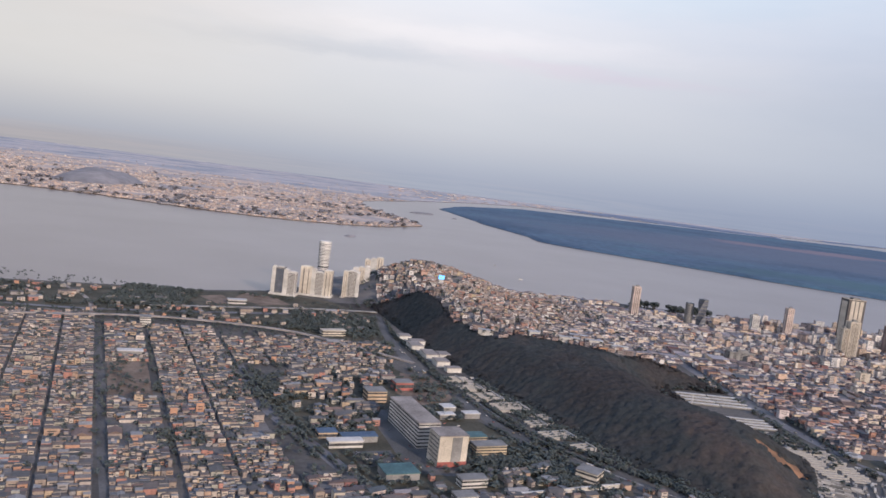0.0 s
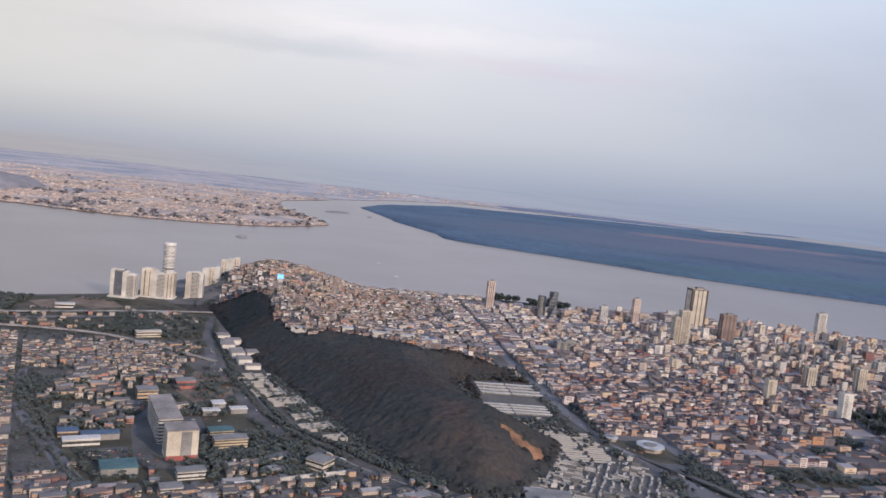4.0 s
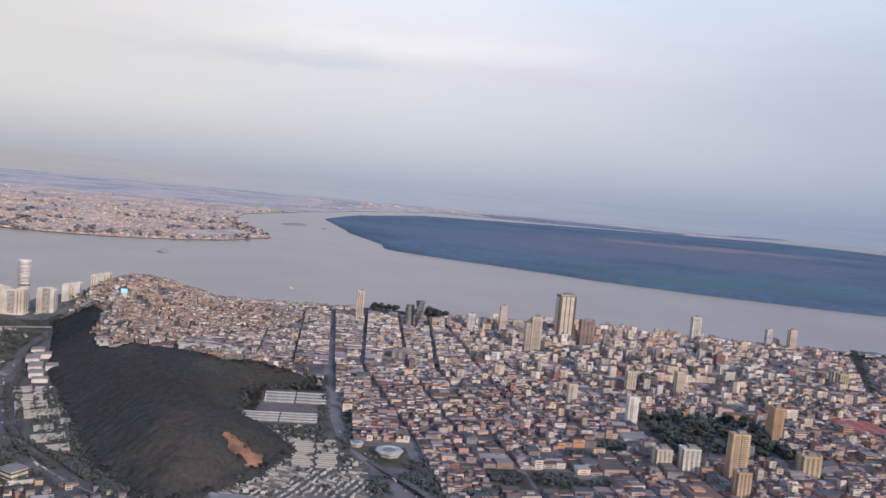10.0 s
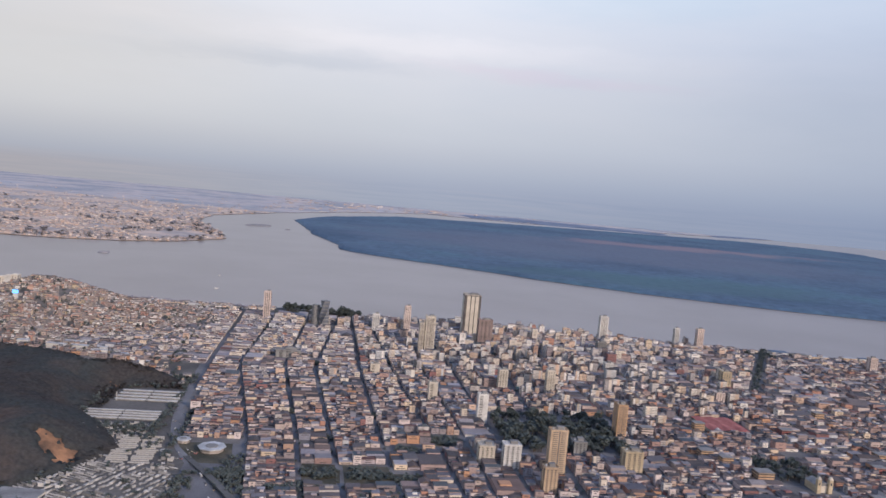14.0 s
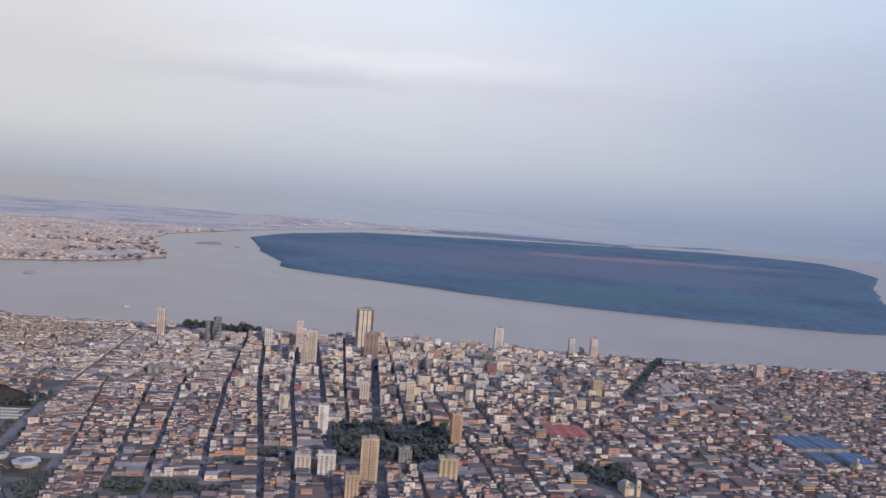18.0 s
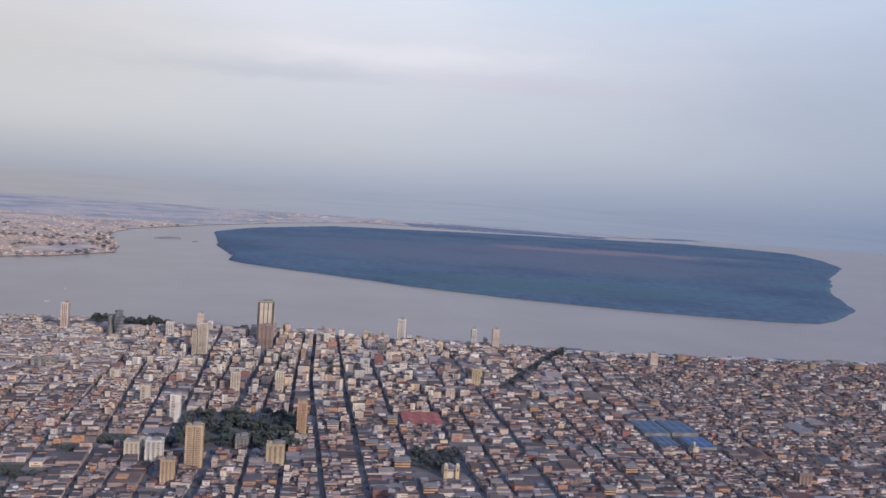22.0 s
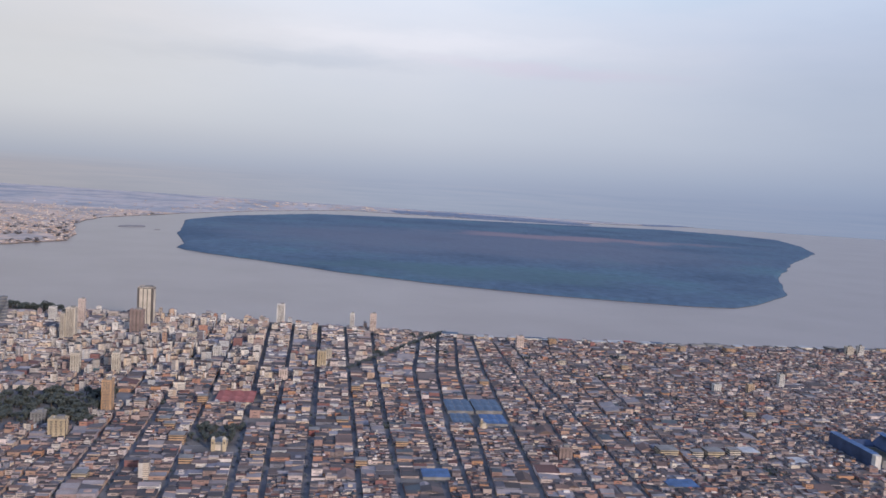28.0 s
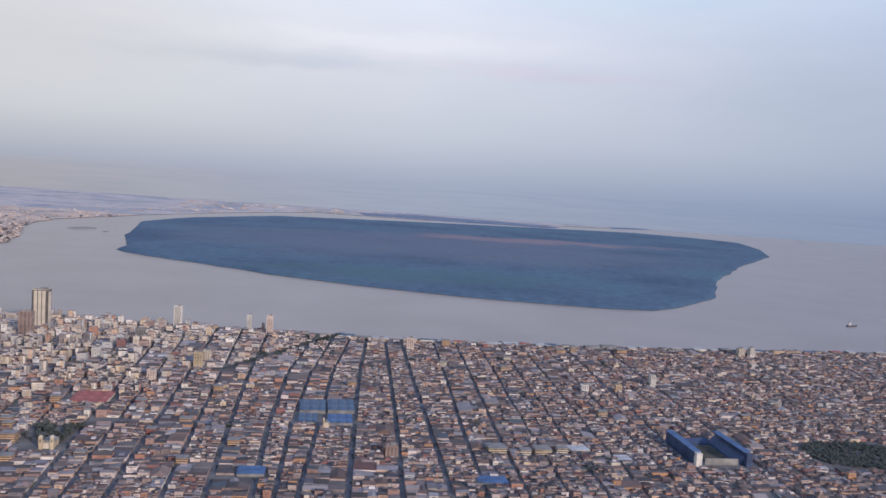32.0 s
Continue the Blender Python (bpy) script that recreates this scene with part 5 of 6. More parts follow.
def stadium():
    cx, cy, w, d = 1308, 370, 49, 55
    t = base("stadium", cx, cy, 0.05, "blue football stadium with two tall side stands round a green pitch", "stadium")
    b = Batch()
    b.box(0, 0, 0, w * 0.56, d * 0.72, 0.15)
    part("pitch", b.mesh("pitch", [GRASS]), t, "green pitch")

    def stand(px, py, length, along, facing, deep, low, high, name="stand"):
        b, q = Batch(), length / 2
        prof = ((0, 0.0), (deep, 0.0), (deep, high), (0, low))
        ends = [[(px + e, py + facing * o, z) if along == "x" else (px + facing * o, py + e, z) for o, z in prof] for e in (-q, q)]
        b.add(ends[0] + ends[1], [(0, 1, 2, 3), (7, 6, 5, 4), (0, 4, 5, 1), (1, 5, 6, 2), (2, 6, 7, 3), (3, 7, 4, 0)], [0] * 6)
        return part(name, b.mesh(name, [BLUE]), t)

    for sx in (-1, 1):
        stand(sx * w * 0.3, 0, d, "y", sx, w * 0.2, 1.5, 10.5)
        b = Batch()
        b.box(sx * w * 0.45, 0, 11.1, w * 0.14, d, 0.35)
        part("stand_roof", b.mesh("stand_roof", [BLUEROOF]), t)
        for k in range(7):
            b = Batch()
            b.box(sx * w * 0.49, -d / 2 + d * (k + 0.5) / 7, 0, 0.5, 0.7, 11.1)
            part("post", b.mesh("post", [BLUE]), t)
        b = Batch()
        b.box(sx * w * 0.45, -d / 2 - 2.4, 0, 5.0, 4.4, 11.0)
        part("stair_tower", b.mesh("stair_tower", [FLATS if sx < 0 else BLUE]), t, "white stair tower" if sx < 0 else "")
    stand(0, -d * 0.40, w * 0.58, "x", -1, 5, 1.2, 5.0, "end_stand")
    stand(0, d * 0.40, w * 0.58, "x", 1, 5, 1.2, 5.0, "end_stand")
    b = Batch()
    b.box(0, -d * 0.40 - 5.4, 0, w * 0.6, 0.5, 5.6)
    part("front_wall", b.mesh("front_wall", [GREY]), t, "grey front wall")


stadium()
t = base("covered_court", 774, 485, 0.05, "wide flat dull red sheet roof over a court", "hall")
b = Batch()
b.box(0, 0, 0, 31, 34, 3.2)
part("wall", b.mesh("wall", [IVORY]), t)
bay = Batch()
bay.gable(0, 0, 0, 33 / 3, 35, 0.7)
bm_ = bay.mesh("roof_bay", [REDROOF])
for i in range(3):
    part("roof_bay", bm_, t, at=(-33 / 2 + 11 * (i + 0.5), 0, 3.2))
for x, y, w, d, mt, lab in ((931, 313, 19, 15, BLUEROOF, "low hall under a blue sheet roof"), (1105, 300, 22, 14, BLUEROOF, "low hall under a blue sheet roof"),
                            (635, 566, 15, 9, TEAL, "low hall under a teal sheet roof"), (1190, 372, 26, 12, TIN, "long pale metal-roofed warehouse"), (1225, 350, 12, 12, TIN, "small white-roofed hall among houses"), (1240, 795, 30, 14, TIN, "long pale warehouse near the river")):
    slab_block("hall", x, y, w, d, 2.2, GREY, lab, "hall", 0, 0, mt)
    keep(x - w / 2, x + w / 2, y - d / 2, y + d / 2)

wrng = random.Random(17)
for i in range(34):
    x = 1010 + i * 26 + wrng.uniform(-8, 8)
    w, d = wrng.uniform(9, 24), wrng.uniform(7, 13)
    mt = wrng.choice((TIN, TIN, DULLBLUE, GREY, GREY, REDROOF))
    what = {TIN: "pale metal", DULLBLUE: "faded blue", GREY: "grey concrete", REDROOF: "dull red"}[mt]
    slab_block("waterfront_shed", x, shore_y(x) - 9 - wrng.uniform(0, 6), w, d, wrng.uniform(2.6, 5), wrng.choice((IVORY, TAN, FLATS, GREY)), f"waterfront shed with a {what} roof", "warehouse", wrng.uniform(-0.05, 0.05), wrng.choice((0, 0, 2)), mt, "waterfront sheds")
for x, y, w, h, mt in ((1140, 770, 10, 9, ORANGE), (1290, 745, 12, 7, ORANGE), (1310, 752, 8, 9, TAN), (1380, 760, 14, 7, ORANGE), (1205, 690, 9, 7, IVORY), (1190, 640, 8, 7, TAN), (1120, 655, 8, 7, IVORY), (1460, 520, 9, 6, WHITE), (1400, 470, 8, 5, ORANGE), (1250, 470, 9, 6, TAN),
                       (1122, 364, 15, 5.5, YELLOW), (1145, 360, 9, 5, IVORY), (1160, 362, 14, 5.5, YELLOW), (1176, 360, 9, 7, IVORY), (912, 372, 9, 5, ORANGE), (880, 330, 8, 5, ORANGE), (760, 330, 9, 5, ORANGE), (735, 400, 8, 6, ORANGE), (700, 300, 9, 5, YELLOW), (880, 520, 8, 7, ORANGE), (1010, 555, 9, 6, ORANGE), (820, 470, 9, 6, REDROOF), (845, 395, 8, 5, REDROOF), (748, 470, 8, 8, ORANGE), (746, 372, 11, 7, ORANGE), (728, 416, 9, 5, ORANGE), (867, 422, 10, 5.5, ORANGE), (806, 342, 8, 4, ORANGE), (700, 455, 9, 7, PINK), (735, 600, 9, 7, PINK)):
    slab_block("corner_block", x, y, w, w * 0.8, h, mt, "plain coloured corner block standing over low roofs", "apartment block", 0, max(2, int(h / 1.5)), GREY, "coloured corner blocks")
    keep(x - w / 2, x + w / 2, y - w / 2, y + w / 2)

# sheds of the burial ground and its rows of whitewashed tombs
for px, py, w, d, n in ((338, 493, 44, 30, 4), (330, 447, 50, 22, 4)):
    for i in range(n):
        for sx in (-1, 1):
            t = base("niche_wall", px + sx * w / 4, py - d / 2 + d * (i + 0.5) / n, 0.0, "long whitewashed block of burial niches with a flat white roof", "tomb block", "burial niche blocks")
            b = Batch()
            b.box(0, 0, 0, w / 2 - 1.2, d / n * 0.26, 1.0)
            part("wall", b.mesh("wall", [GREY]), t)
            b = Batch()
            b.box(0, 0, 1.0, w / 2 - 0.8, d / n * 0.42, 0.2)
            part("roof_slab", b.mesh("roof_slab", [FLATS]), t)
CEM = [(340, 404), (362, 408), (378, 372), (386, 340), (384, 290), (290, 288), (300, 312), (330, 352), (340, 385)]
crng = random.Random(11)
for i in range(14):
    for j in range(2):
        x, y = 348 + j * 13.5 + crng.uniform(-0.8, 0.8), 362 + i * 3.4
        t = base("niche_wall", x, y, 0.0, "long low whitewashed block of burial niches", "tomb block", "burial niche blocks")
        b = Batch()
        b.box(0, 0, 0, 12.0 - 2.0 * (i % 3 == j), 1.0, 0.75 + 0.1 * (i % 3))
        part("wall", b.mesh("wall", [MARBLE]), t)
tombs = Batch()
for i in range(70):
    for j in range(34):
        x, y = 260 + j * 4.4 + crng.uniform(-0.6, 0.6), 262 + i * 2.5
        k = radians(-26)
        x, y = 335 + (x - 335) * math.cos(k) - (y - 330) * math.sin(k), 330 + (x - 335) * math.sin(k) + (y - 330) * math.cos(k)
        if inside(x, y, CEM) and y < 361 and crng.random() < 0.86:
            lay = noise.noise((x / 14, y / 14, 4.4)) > 0.05
            tombs.box(x, y, -0.2, crng.uniform(3.2, 6.4) if lay else crng.uniform(0.8, 1.2), 0.6 if lay else crng.uniform(1.6, 2.6), crng.uniform(0.6, 1.5), k + crng.uniform(-0.04, 0.04))
        elif inside(x, y, CEM) and (x < 341 or x > 370) and crng.random() < 0.7:
            tombs.box(x, y, -0.2, crng.uniform(1.5, 3.4), crng.uniform(0.6, 1.4), crng.uniform(0.7, 2.2), crng.uniform(-0.3, 0.3))
for i in range(84):
    f = i / 83
    bx, by = np.interp(f, [0, 0.5, 1], [164, 181, 204]), np.interp(f, [0, 0.5, 1], [487, 438, 384])
    for q in range(2):
        x, y = bx + 3.5 + q * 9.0, by + 2 + q * 2.4
        group = noise.noise((f * 9, q * 3.7, 1.5))
        if group > -0.18 and ground_z(x, y) < 6:
            tombs.box(x, y, ground_z(x, y) - 1.6, 7.6 if group > 0.1 else crng.uniform(3, 6), 0.36, 2.0 + crng.uniform(0, 0.3), radians(18) + crng.uniform(-0.02, 0.02))
for i in range(20):
    for j in range(16):
        x, y = 300 + j * 3.5 + crng.uniform(-1, 1), 404 + i * 1.5
        if crng.random() < 0.55 and y < 432:
            tombs.box(x, y, ground_z(x, y) - 0.5, crng.uniform(1.2, 3.2), crng.uniform(0.5, 1.0), 1.2 + crng.uniform(0, 0.6), crng.uniform(-0.1, 0.1))
tagged(new("tombs", tombs.mesh("tombs", [MARBLE])), "crowded rows of small whitewashed tombs", "tombs", kind="stuff")


def station(x, y, r, h, label):
    t = base("station_pavilion", x, y, 0.05, label, "pavilion")
    for nm, rr, z0, dz, mt in (("wall", r * 0.82, 0, h, DUST), ("roof_slab", r, h, 0.5, TIN), ("roof_cap", r * 0.45, h + 0.5, 0.4, GREY)):
        bm = bmesh.new()
        bmesh.ops.create_cone(bm, cap_ends=True, segments=8, radius1=rr, radius2=rr, depth=dz, matrix=Matrix.Translation((0, 0, z0 + dz / 2)))
        me = bpy.data.meshes.new(nm)
        bm.to_mesh(me)
        bm.free()
        me.materials.append(mt)
        part(nm, me, t)


station(379, 400, 4.5, 1.8, "low eight-sided pavilion with a grey-blue flat roof")
station(398, 387, 8.5, 2.4, "eight-sided station hall with a grey-blue flat roof")
slab("pavement", [(374, 408), (408, 408), (412, 366), (392, 366), (378, 392)], -0.2, 0.08, [GRASS], "dry green yard round a station hall", "pavement")


# ---- the houses: the nearest as things, the rest joined by quarter ----
def near(h):
    return h[1] + 0.28 * (h[0] - 100)


srng = random.Random(77)
for _ in range(620):
    x = srng.uniform(150, 1000)
    y = shore_y(x) - srng.uniform(1, 16)
    w, d = srng.uniform(3, 8), srng.uniform(2.5, 5)
    if not taken(x, y, w, d) and street_gap(x, y) > 2 + w / 2 and not (400 < x < 510 and y > 862):
        HOUSES.append((x, y, ground_z(x, y), w, d, srng.uniform(1.6, 3.6), srng.uniform(-0.1, 0.1), srng.choice("ffgs"), "river"))
for _x0, _x1, _y0, _y1 in ((456, 475, 343, 362), (480, 498, 346, 364), (504, 524, 346, 360)):
    slab("ground_cover", [(_x0, _y0), (_x1, _y0), (_x1, _y1), (_x0, _y1)], -0.2, 0.16, [GRASS], "dry green square between the houses", "ground")
picked = sorted((h for h in HOUSES if h[8] != "slope" and near(h) > 296 and -60 < h[0] < 1500 and h[5] < 7), key=near)
step_x = {}
chosen = []
for h in picked:
    cell = int(h[0] / 40)
    if step_x.get(cell, 0) < 9:
        step_x[cell] = step_x.get(cell, 0) + 1
        chosen.append(h)
chosen = set(chosen[:230]) | set(sorted((h for h in HOUSES if h[8] == "slope" and not taken(h[0], h[1], 1.5, 1.5)), key=lambda h: h[1] - float(house_line(h[0])))[:60])
tall_ones = [h for h in HOUSES if h[8] in ("centre", "river") and h[5] >= 8.2]
tall_set = set(sorted(tall_ones, key=near)[:190])


def house_mesh(batch, h, walls, roofs, glass, windows=True):
    x, y, z, w, d, ht, turn, kind, _ = h
    batch.box(x, y, z, w, d, ht, turn, walls, top=False)
    if kind == "f":
        batch.box(x, y, z + ht - 0.02, w + 0.15, d + 0.15, 0.22, turn, roofs)
        if w * d > 9 and rng.random() < 0.5:
            batch.box(x + w * rng.uniform(-0.2, 0.2), y + d * rng.uniform(0, 0.25), z + ht + 0.18, w * 0.4, d * 0.35, 0.9, turn, walls)
    elif kind == "g":
        if w > d:
            batch.gable(x, y, z + ht - 0.01, d + 0.3, w + 0.3, min(w, d) * 0.2, turn + math.pi / 2, roofs)
        else:
            batch.gable(x, y, z + ht - 0.01, w + 0.3, d + 0.3, min(w, d) * 0.2, turn, roofs)
    else:
        batch.gable(x, y, z + ht - 0.01, w + 0.3, d + 0.3, min(w, d) * 0.16, turn, roofs, skew=rng.choice((-1, 1)))
    if windows:
        for f in range(max(1, int(ht / 1.3))):
            for side in ("SWE" if ht > 4.5 else "S"):
                if rng.random() < 0.7:
                    batch.strip(x, y, z + 0.5 + f * 1.3, w, d, 0.42, turn, side, rng.uniform(0.3, 0.75), glass)


def house_thing(h):
    x, y, z, w, d, ht, turn, kind, where = h
    what = {"f": "flat concrete roof", "g": "ridged sheet roof", "s": "single-slope sheet roof"}[kind]
    size = "one-storey" if ht < 2 else ("two-storey" if ht < 3.4 else "three-storey")
    if where == "slope":
        t = base("house", x, y, z, f"small bright hillside house with a {what} above the scrub", "house", "houses on the hillside", turn)
    else:
        t = base("house", x, y, z, f"small {size} rendered town house with a {what}", "house", "low town houses", turn)
    b = Batch()
    b.box(0, 0, 0, w, d, ht, 0, 0, top=False)
    part("wall", b.mesh("wall", [WALL_OB]), t)
    b = Batch()
    if kind == "f":
        b.box(0, 0, ht - 0.02, w + 0.15, d + 0.15, 0.22)
    elif kind == "g" and w > d:
        b.gable(0, 0, ht - 0.01, d + 0.3, w + 0.3, d * 0.2, math.pi / 2)
    else:
        b.gable(0, 0, ht - 0.01, w + 0.3, d + 0.3, min(w, d) * 0.2, 0, 0, 0 if kind == "g" else 1)
    part("roof", b.mesh("roof", [ROOF_OB]), t)
    for f in range(max(1, int(ht / 1.3))):
        n = max(2, min(4, int(w / 1.4)))
        b = Batch()
        b.box(0, -d / 2, 0.45 + f * 1.3, w * 0.8 / n * 0.6, 0.08, 0.55)
        me = b.mesh("window", [GLASS])
        for i in range(n):
            part("window", me, t, at=(-w * 0.4 + w * 0.8 * (i + 0.5) / n, 0, 0))
    return t


def midrise(h):
    x, y, z, w, d, ht, turn, kind, _ = h
    t = base("apartment_block", x, y, z, f"{'cream' if rng.random() < 0.5 else 'pale rendered'} mid-rise block of {int(ht / 1.25)} storeys with a flat roof", "apartment block", "mid-rise blocks of the centre", turn)
    b = Batch()
    b.box(0, 0, 0, w, d, ht)
    part("wall", b.mesh("wall", [WALL_TALL]), t)
    b = Batch()
    b.box(0, 0, ht, w + 0.2, d + 0.2, 0.25)
    b.box(w * 0.1, d * 0.1, ht + 0.25, w * 0.4, d * 0.4, 1.2)
    part("roof", b.mesh("roof", [ROOF_OB]), t)
    row = Batch()
    row.box(0, 0, 0, w + 0.1, d + 0.1, 0.44, top=False)
    up = Batch()
    up.box(rng.choice((-1, 1)) * w * 0.25, -d / 2 - 0.05, 0, w * rng.uniform(0.2, 0.4), 0.25, ht)
    part("stair_bay", up.mesh("stair_bay", [WALL_TALL]), t)
    me = row.mesh("window_band", [TINTED])
    for f in range(int(ht / 1.3)):
        part("window_band", me, t, at=(0, 0, 0.5 + f * 1.3))


rest = {"centre": Batch(), "north": Batch(), "slope": Batch(), "under": Batch(), "river": Batch()}
for h in HOUSES:
    if taken(h[0], h[1], 1.5, 1.5):
        continue
    if h in chosen:
        house_thing(h)
    elif h in tall_set:
        midrise(h)
    else:
        house_mesh(rest[h[8]], h, 0, 1, 2, h[8] != "under")
tagged(new("houses_centre", rest["centre"].mesh("houses_centre", [WALL, ROOF, GLASS])), "dense streets of rendered houses with tin and concrete roofs", "houses", kind="stuff")
tagged(new("houses_riverside", rest["river"].mesh("houses_riverside", [WALL_RIVER, ROOF_RIVER, GLASS])), "dense pale blocks and shops of the riverside centre", "houses", kind="stuff")
tagged(new("houses_south", rest["under"].mesh("houses_south", [WALL, ROOF, GLASS])), "further streets of rendered houses with tin roofs", "houses", kind="stuff")
tagged(new("houses_north", rest["north"].mesh("houses_north", [WALL_NORTH, ROOF_NORTH, GLASS])), "low quarter of small houses with mixed tin roofs", "houses", kind="stuff")
tagged(new("houses_slope", rest["slope"].mesh("houses_slope", [HILLWALL, HILLROOF, GLASS])), "bright orange and pink houses stacked up the hill", "houses", kind="stuff")
tagged(new("pavement", BLOCKS.mesh("pavement", [PAVING])), "dusty paved block ground with kerbs along the streets", "pavement", kind="structure")
STREET = Batch()
STREET.add([(386, 225, 0.03), (2160, 225, 0.03), (2160, 790, 0.03), (386, 790, 0.03)], [(0, 1, 2, 3)], [0])
tagged(new("street", STREET.mesh("street", [ASPHALT])), "worn dark asphalt of the straight city streets", "road", kind="structure")


# ---- trees ----
def crown_batch(b, x, y, z, r, hgt, leaves, rnd, size=0.55, tilt=0.6):
    """A crown of many small tilted leaf clumps round a few lobes."""
    lobes = [(rnd.uniform(-0.5, 0.5) * r, rnd.uniform(-0.5, 0.5) * r, rnd.uniform(0.25, 0.75) * hgt, rnd.uniform(0.45, 0.7) * r) for _ in range(4)]
    verts, faces = [], []
    for _ in range(leaves):
        lx, ly, lz, lr = rnd.choice(lobes)
        a, e = rnd.uniform(0, 2 * math.pi), math.asin(rnd.uniform(-0.5, 1))
        k = lr * rnd.uniform(0.75, 1.1)
        c = (x + lx + k * math.cos(e) * math.cos(a), y + ly + k * math.cos(e) * math.sin(a), z + lz + k * math.sin(e) * 0.8)
        s = size * rnd.uniform(0.6, 1.4)
        n = len(verts)
        for q in range(4):
            w = a + q * math.pi / 2 + rnd.uniform(-0.5, 0.5)
            verts.append((c[0] + s * math.cos(w), c[1] + s * math.sin(w), c[2] + rnd.uniform(-tilt, tilt) * s))
        faces.append((n, n + 1, n + 2, n + 3))
    b.add(verts, faces, [0] * len(faces))


def tree_meshes(seed):
    rnd = random.Random(seed)
    b = Batch()
    crown_batch(b, 0, 0, 1.0, 1.7, 2.6, 170, rnd, 0.42)
    crown = b.mesh("crown", [LEAF])
    b = Batch()
    b.box(0, 0, -0.3, 0.34, 0.34, 1.9, 0, taper=0.6)
    for k in range(4):
        a = k * 1.6 + rnd.random()
        p0, p1 = (0, 0, 1.3), (math.cos(a) * 0.9, math.sin(a) * 0.9, 2.5)
        b.add([(p0[0] - 0.07, p0[1], p0[2]), (p0[0] + 0.07, p0[1], p0[2]), (p1[0] + 0.03, p1[1], p1[2]), (p1[0] - 0.03, p1[1], p1[2]),
               (p0[0], p0[1] - 0.07, p0[2]), (p0[0], p0[1] + 0.07, p0[2]), (p1[0], p1[1] + 0.03, p1[2]), (p1[0], p1[1] - 0.03, p1[2])], [(0, 1, 2, 3), (4, 5, 6, 7)], [0, 0])
    return crown, b.mesh("trunk", [BARK])


KINDS = [tree_meshes(s) for s in (3, 4, 5, 6, 7)]
trng = random.Random(21)


def tree(x, y, k, where, z=None):
    t = base("tree", x, y, ground_z(x, y) if z is None else z, f"broad dark green tree {where}", "tree", f"trees {where}", trng.uniform(0, 6))
    t.scale = (k, k, k * trng.uniform(0.85, 1.2))
    crown, trunk = trng.choice(KINDS)
    part("crown", crown, t)
    part("trunk", trunk, t)


placed = 0
while placed < 190:
    x, y = trng.uniform(586, 674), trng.uniform(407, 488)
    if taken(x, y, 4, 4):
        continue
    tree(x, y, trng.uniform(1.3, 2.3), "in the city park")
    placed += 1
for x0, x1, y0, y1, n in ((408, 440, 878, 893, 16), (452, 500, 864, 884, 26), (950, 985, 765, 790, 12), (754, 790, 372, 410, 46)):
    for _ in range(n):
        tree(trng.uniform(x0, x1), trng.uniform(y0, y1), trng.uniform(1.9, 2.9) if y0 > 860 else trng.uniform(1.0, 1.7), "by the riverside walk" if y0 > 700 else "on the church square")

for _x0, _x1 in ((453.5, 473), (477.5, 505)):
    slab("lawn", [(_x0, 341), (_x1, 341), (_x1 - 1, 371), (_x0 - 1, 371)], 0.0, 0.22, [GRASS, PAVING], "dry dark lawn of a small tree-planted square", "lawn")

# scattered street and yard trees, and woods that nobody could count
woods = Batch()
for _ in range(2600):
    x, y = trng.uniform(430, 1900), trng.uniform(260, 800)
    if y < shore_y(x) - 8 and not taken(x, y, 3, 3):
        near_street = street_gap(x, y) < 2.6
        if near_street or trng.random() < 0.25:
            crown_batch(woods, x, y, 0.2, trng.uniform(0.7, 1.5), 2.2, 26, trng, 0.5)
for x0, y0, r, n in ((985, 700, 14, 40), (1100, 690, 18, 60), (930, 640, 12, 30), (1200, 700, 16, 40), (1452, 372, 50, 620), (1330, 690, 14, 40), (650, 640, 8, 20), (1450, 690, 20, 40),
                     (463, 356, 11, 34), (491, 356, 15, 44), (411, 349, 11, 60), (470, 415, 9, 24), (518, 400, 9, 40), (546, 421, 12, 80), (500, 470, 8, 22), (600, 600, 7, 16), (700, 560, 8, 18), (640, 700, 10, 24), (905, 690, 9, 26), (1150, 600, 10, 24), (1380, 640, 12, 30), (1040, 640, 9, 22), (860, 760, 12, 40), (1250, 730, 14, 34), (430, 560, 8, 18), (400, 470, 7, 16), (330, 700, 9, 22), (295, 740, 10, 26), (265, 690, 8, 20), (345, 780, 9, 22), (300, 810, 10, 24), (385, 690, 7, 16), (400, 760, 8, 20), (240, 800, 10, 24), (330, 630, 9, 24), (395, 600, 7, 18), (440, 470, 8, 20), (455, 620, 7, 16), (520, 640, 8, 18), (720, 470, 8, 20), (760, 560, 8, 18), (900, 420, 9, 22), (1060, 520, 9, 22), (1120, 440, 10, 24), (1200, 520, 10, 24), (465, 352, 9, 12), (490, 354, 9, 12), (514, 352, 10, 14), (450, 330, 16, 50), (500, 318, 16, 50), (1180, 330, 22, 60), (1240, 320, 18, 50), (1510, 640, 16, 40)):
    for _ in range(n):
        a, q = trng.uniform(0, 6.28), r * math.sqrt(trng.random())
        crown_batch(woods, x0 + q * math.cos(a), y0 + q * math.sin(a) * 0.7, 0, trng.uniform(1.2, 2.2), 3.0, 34, trng, 0.6)
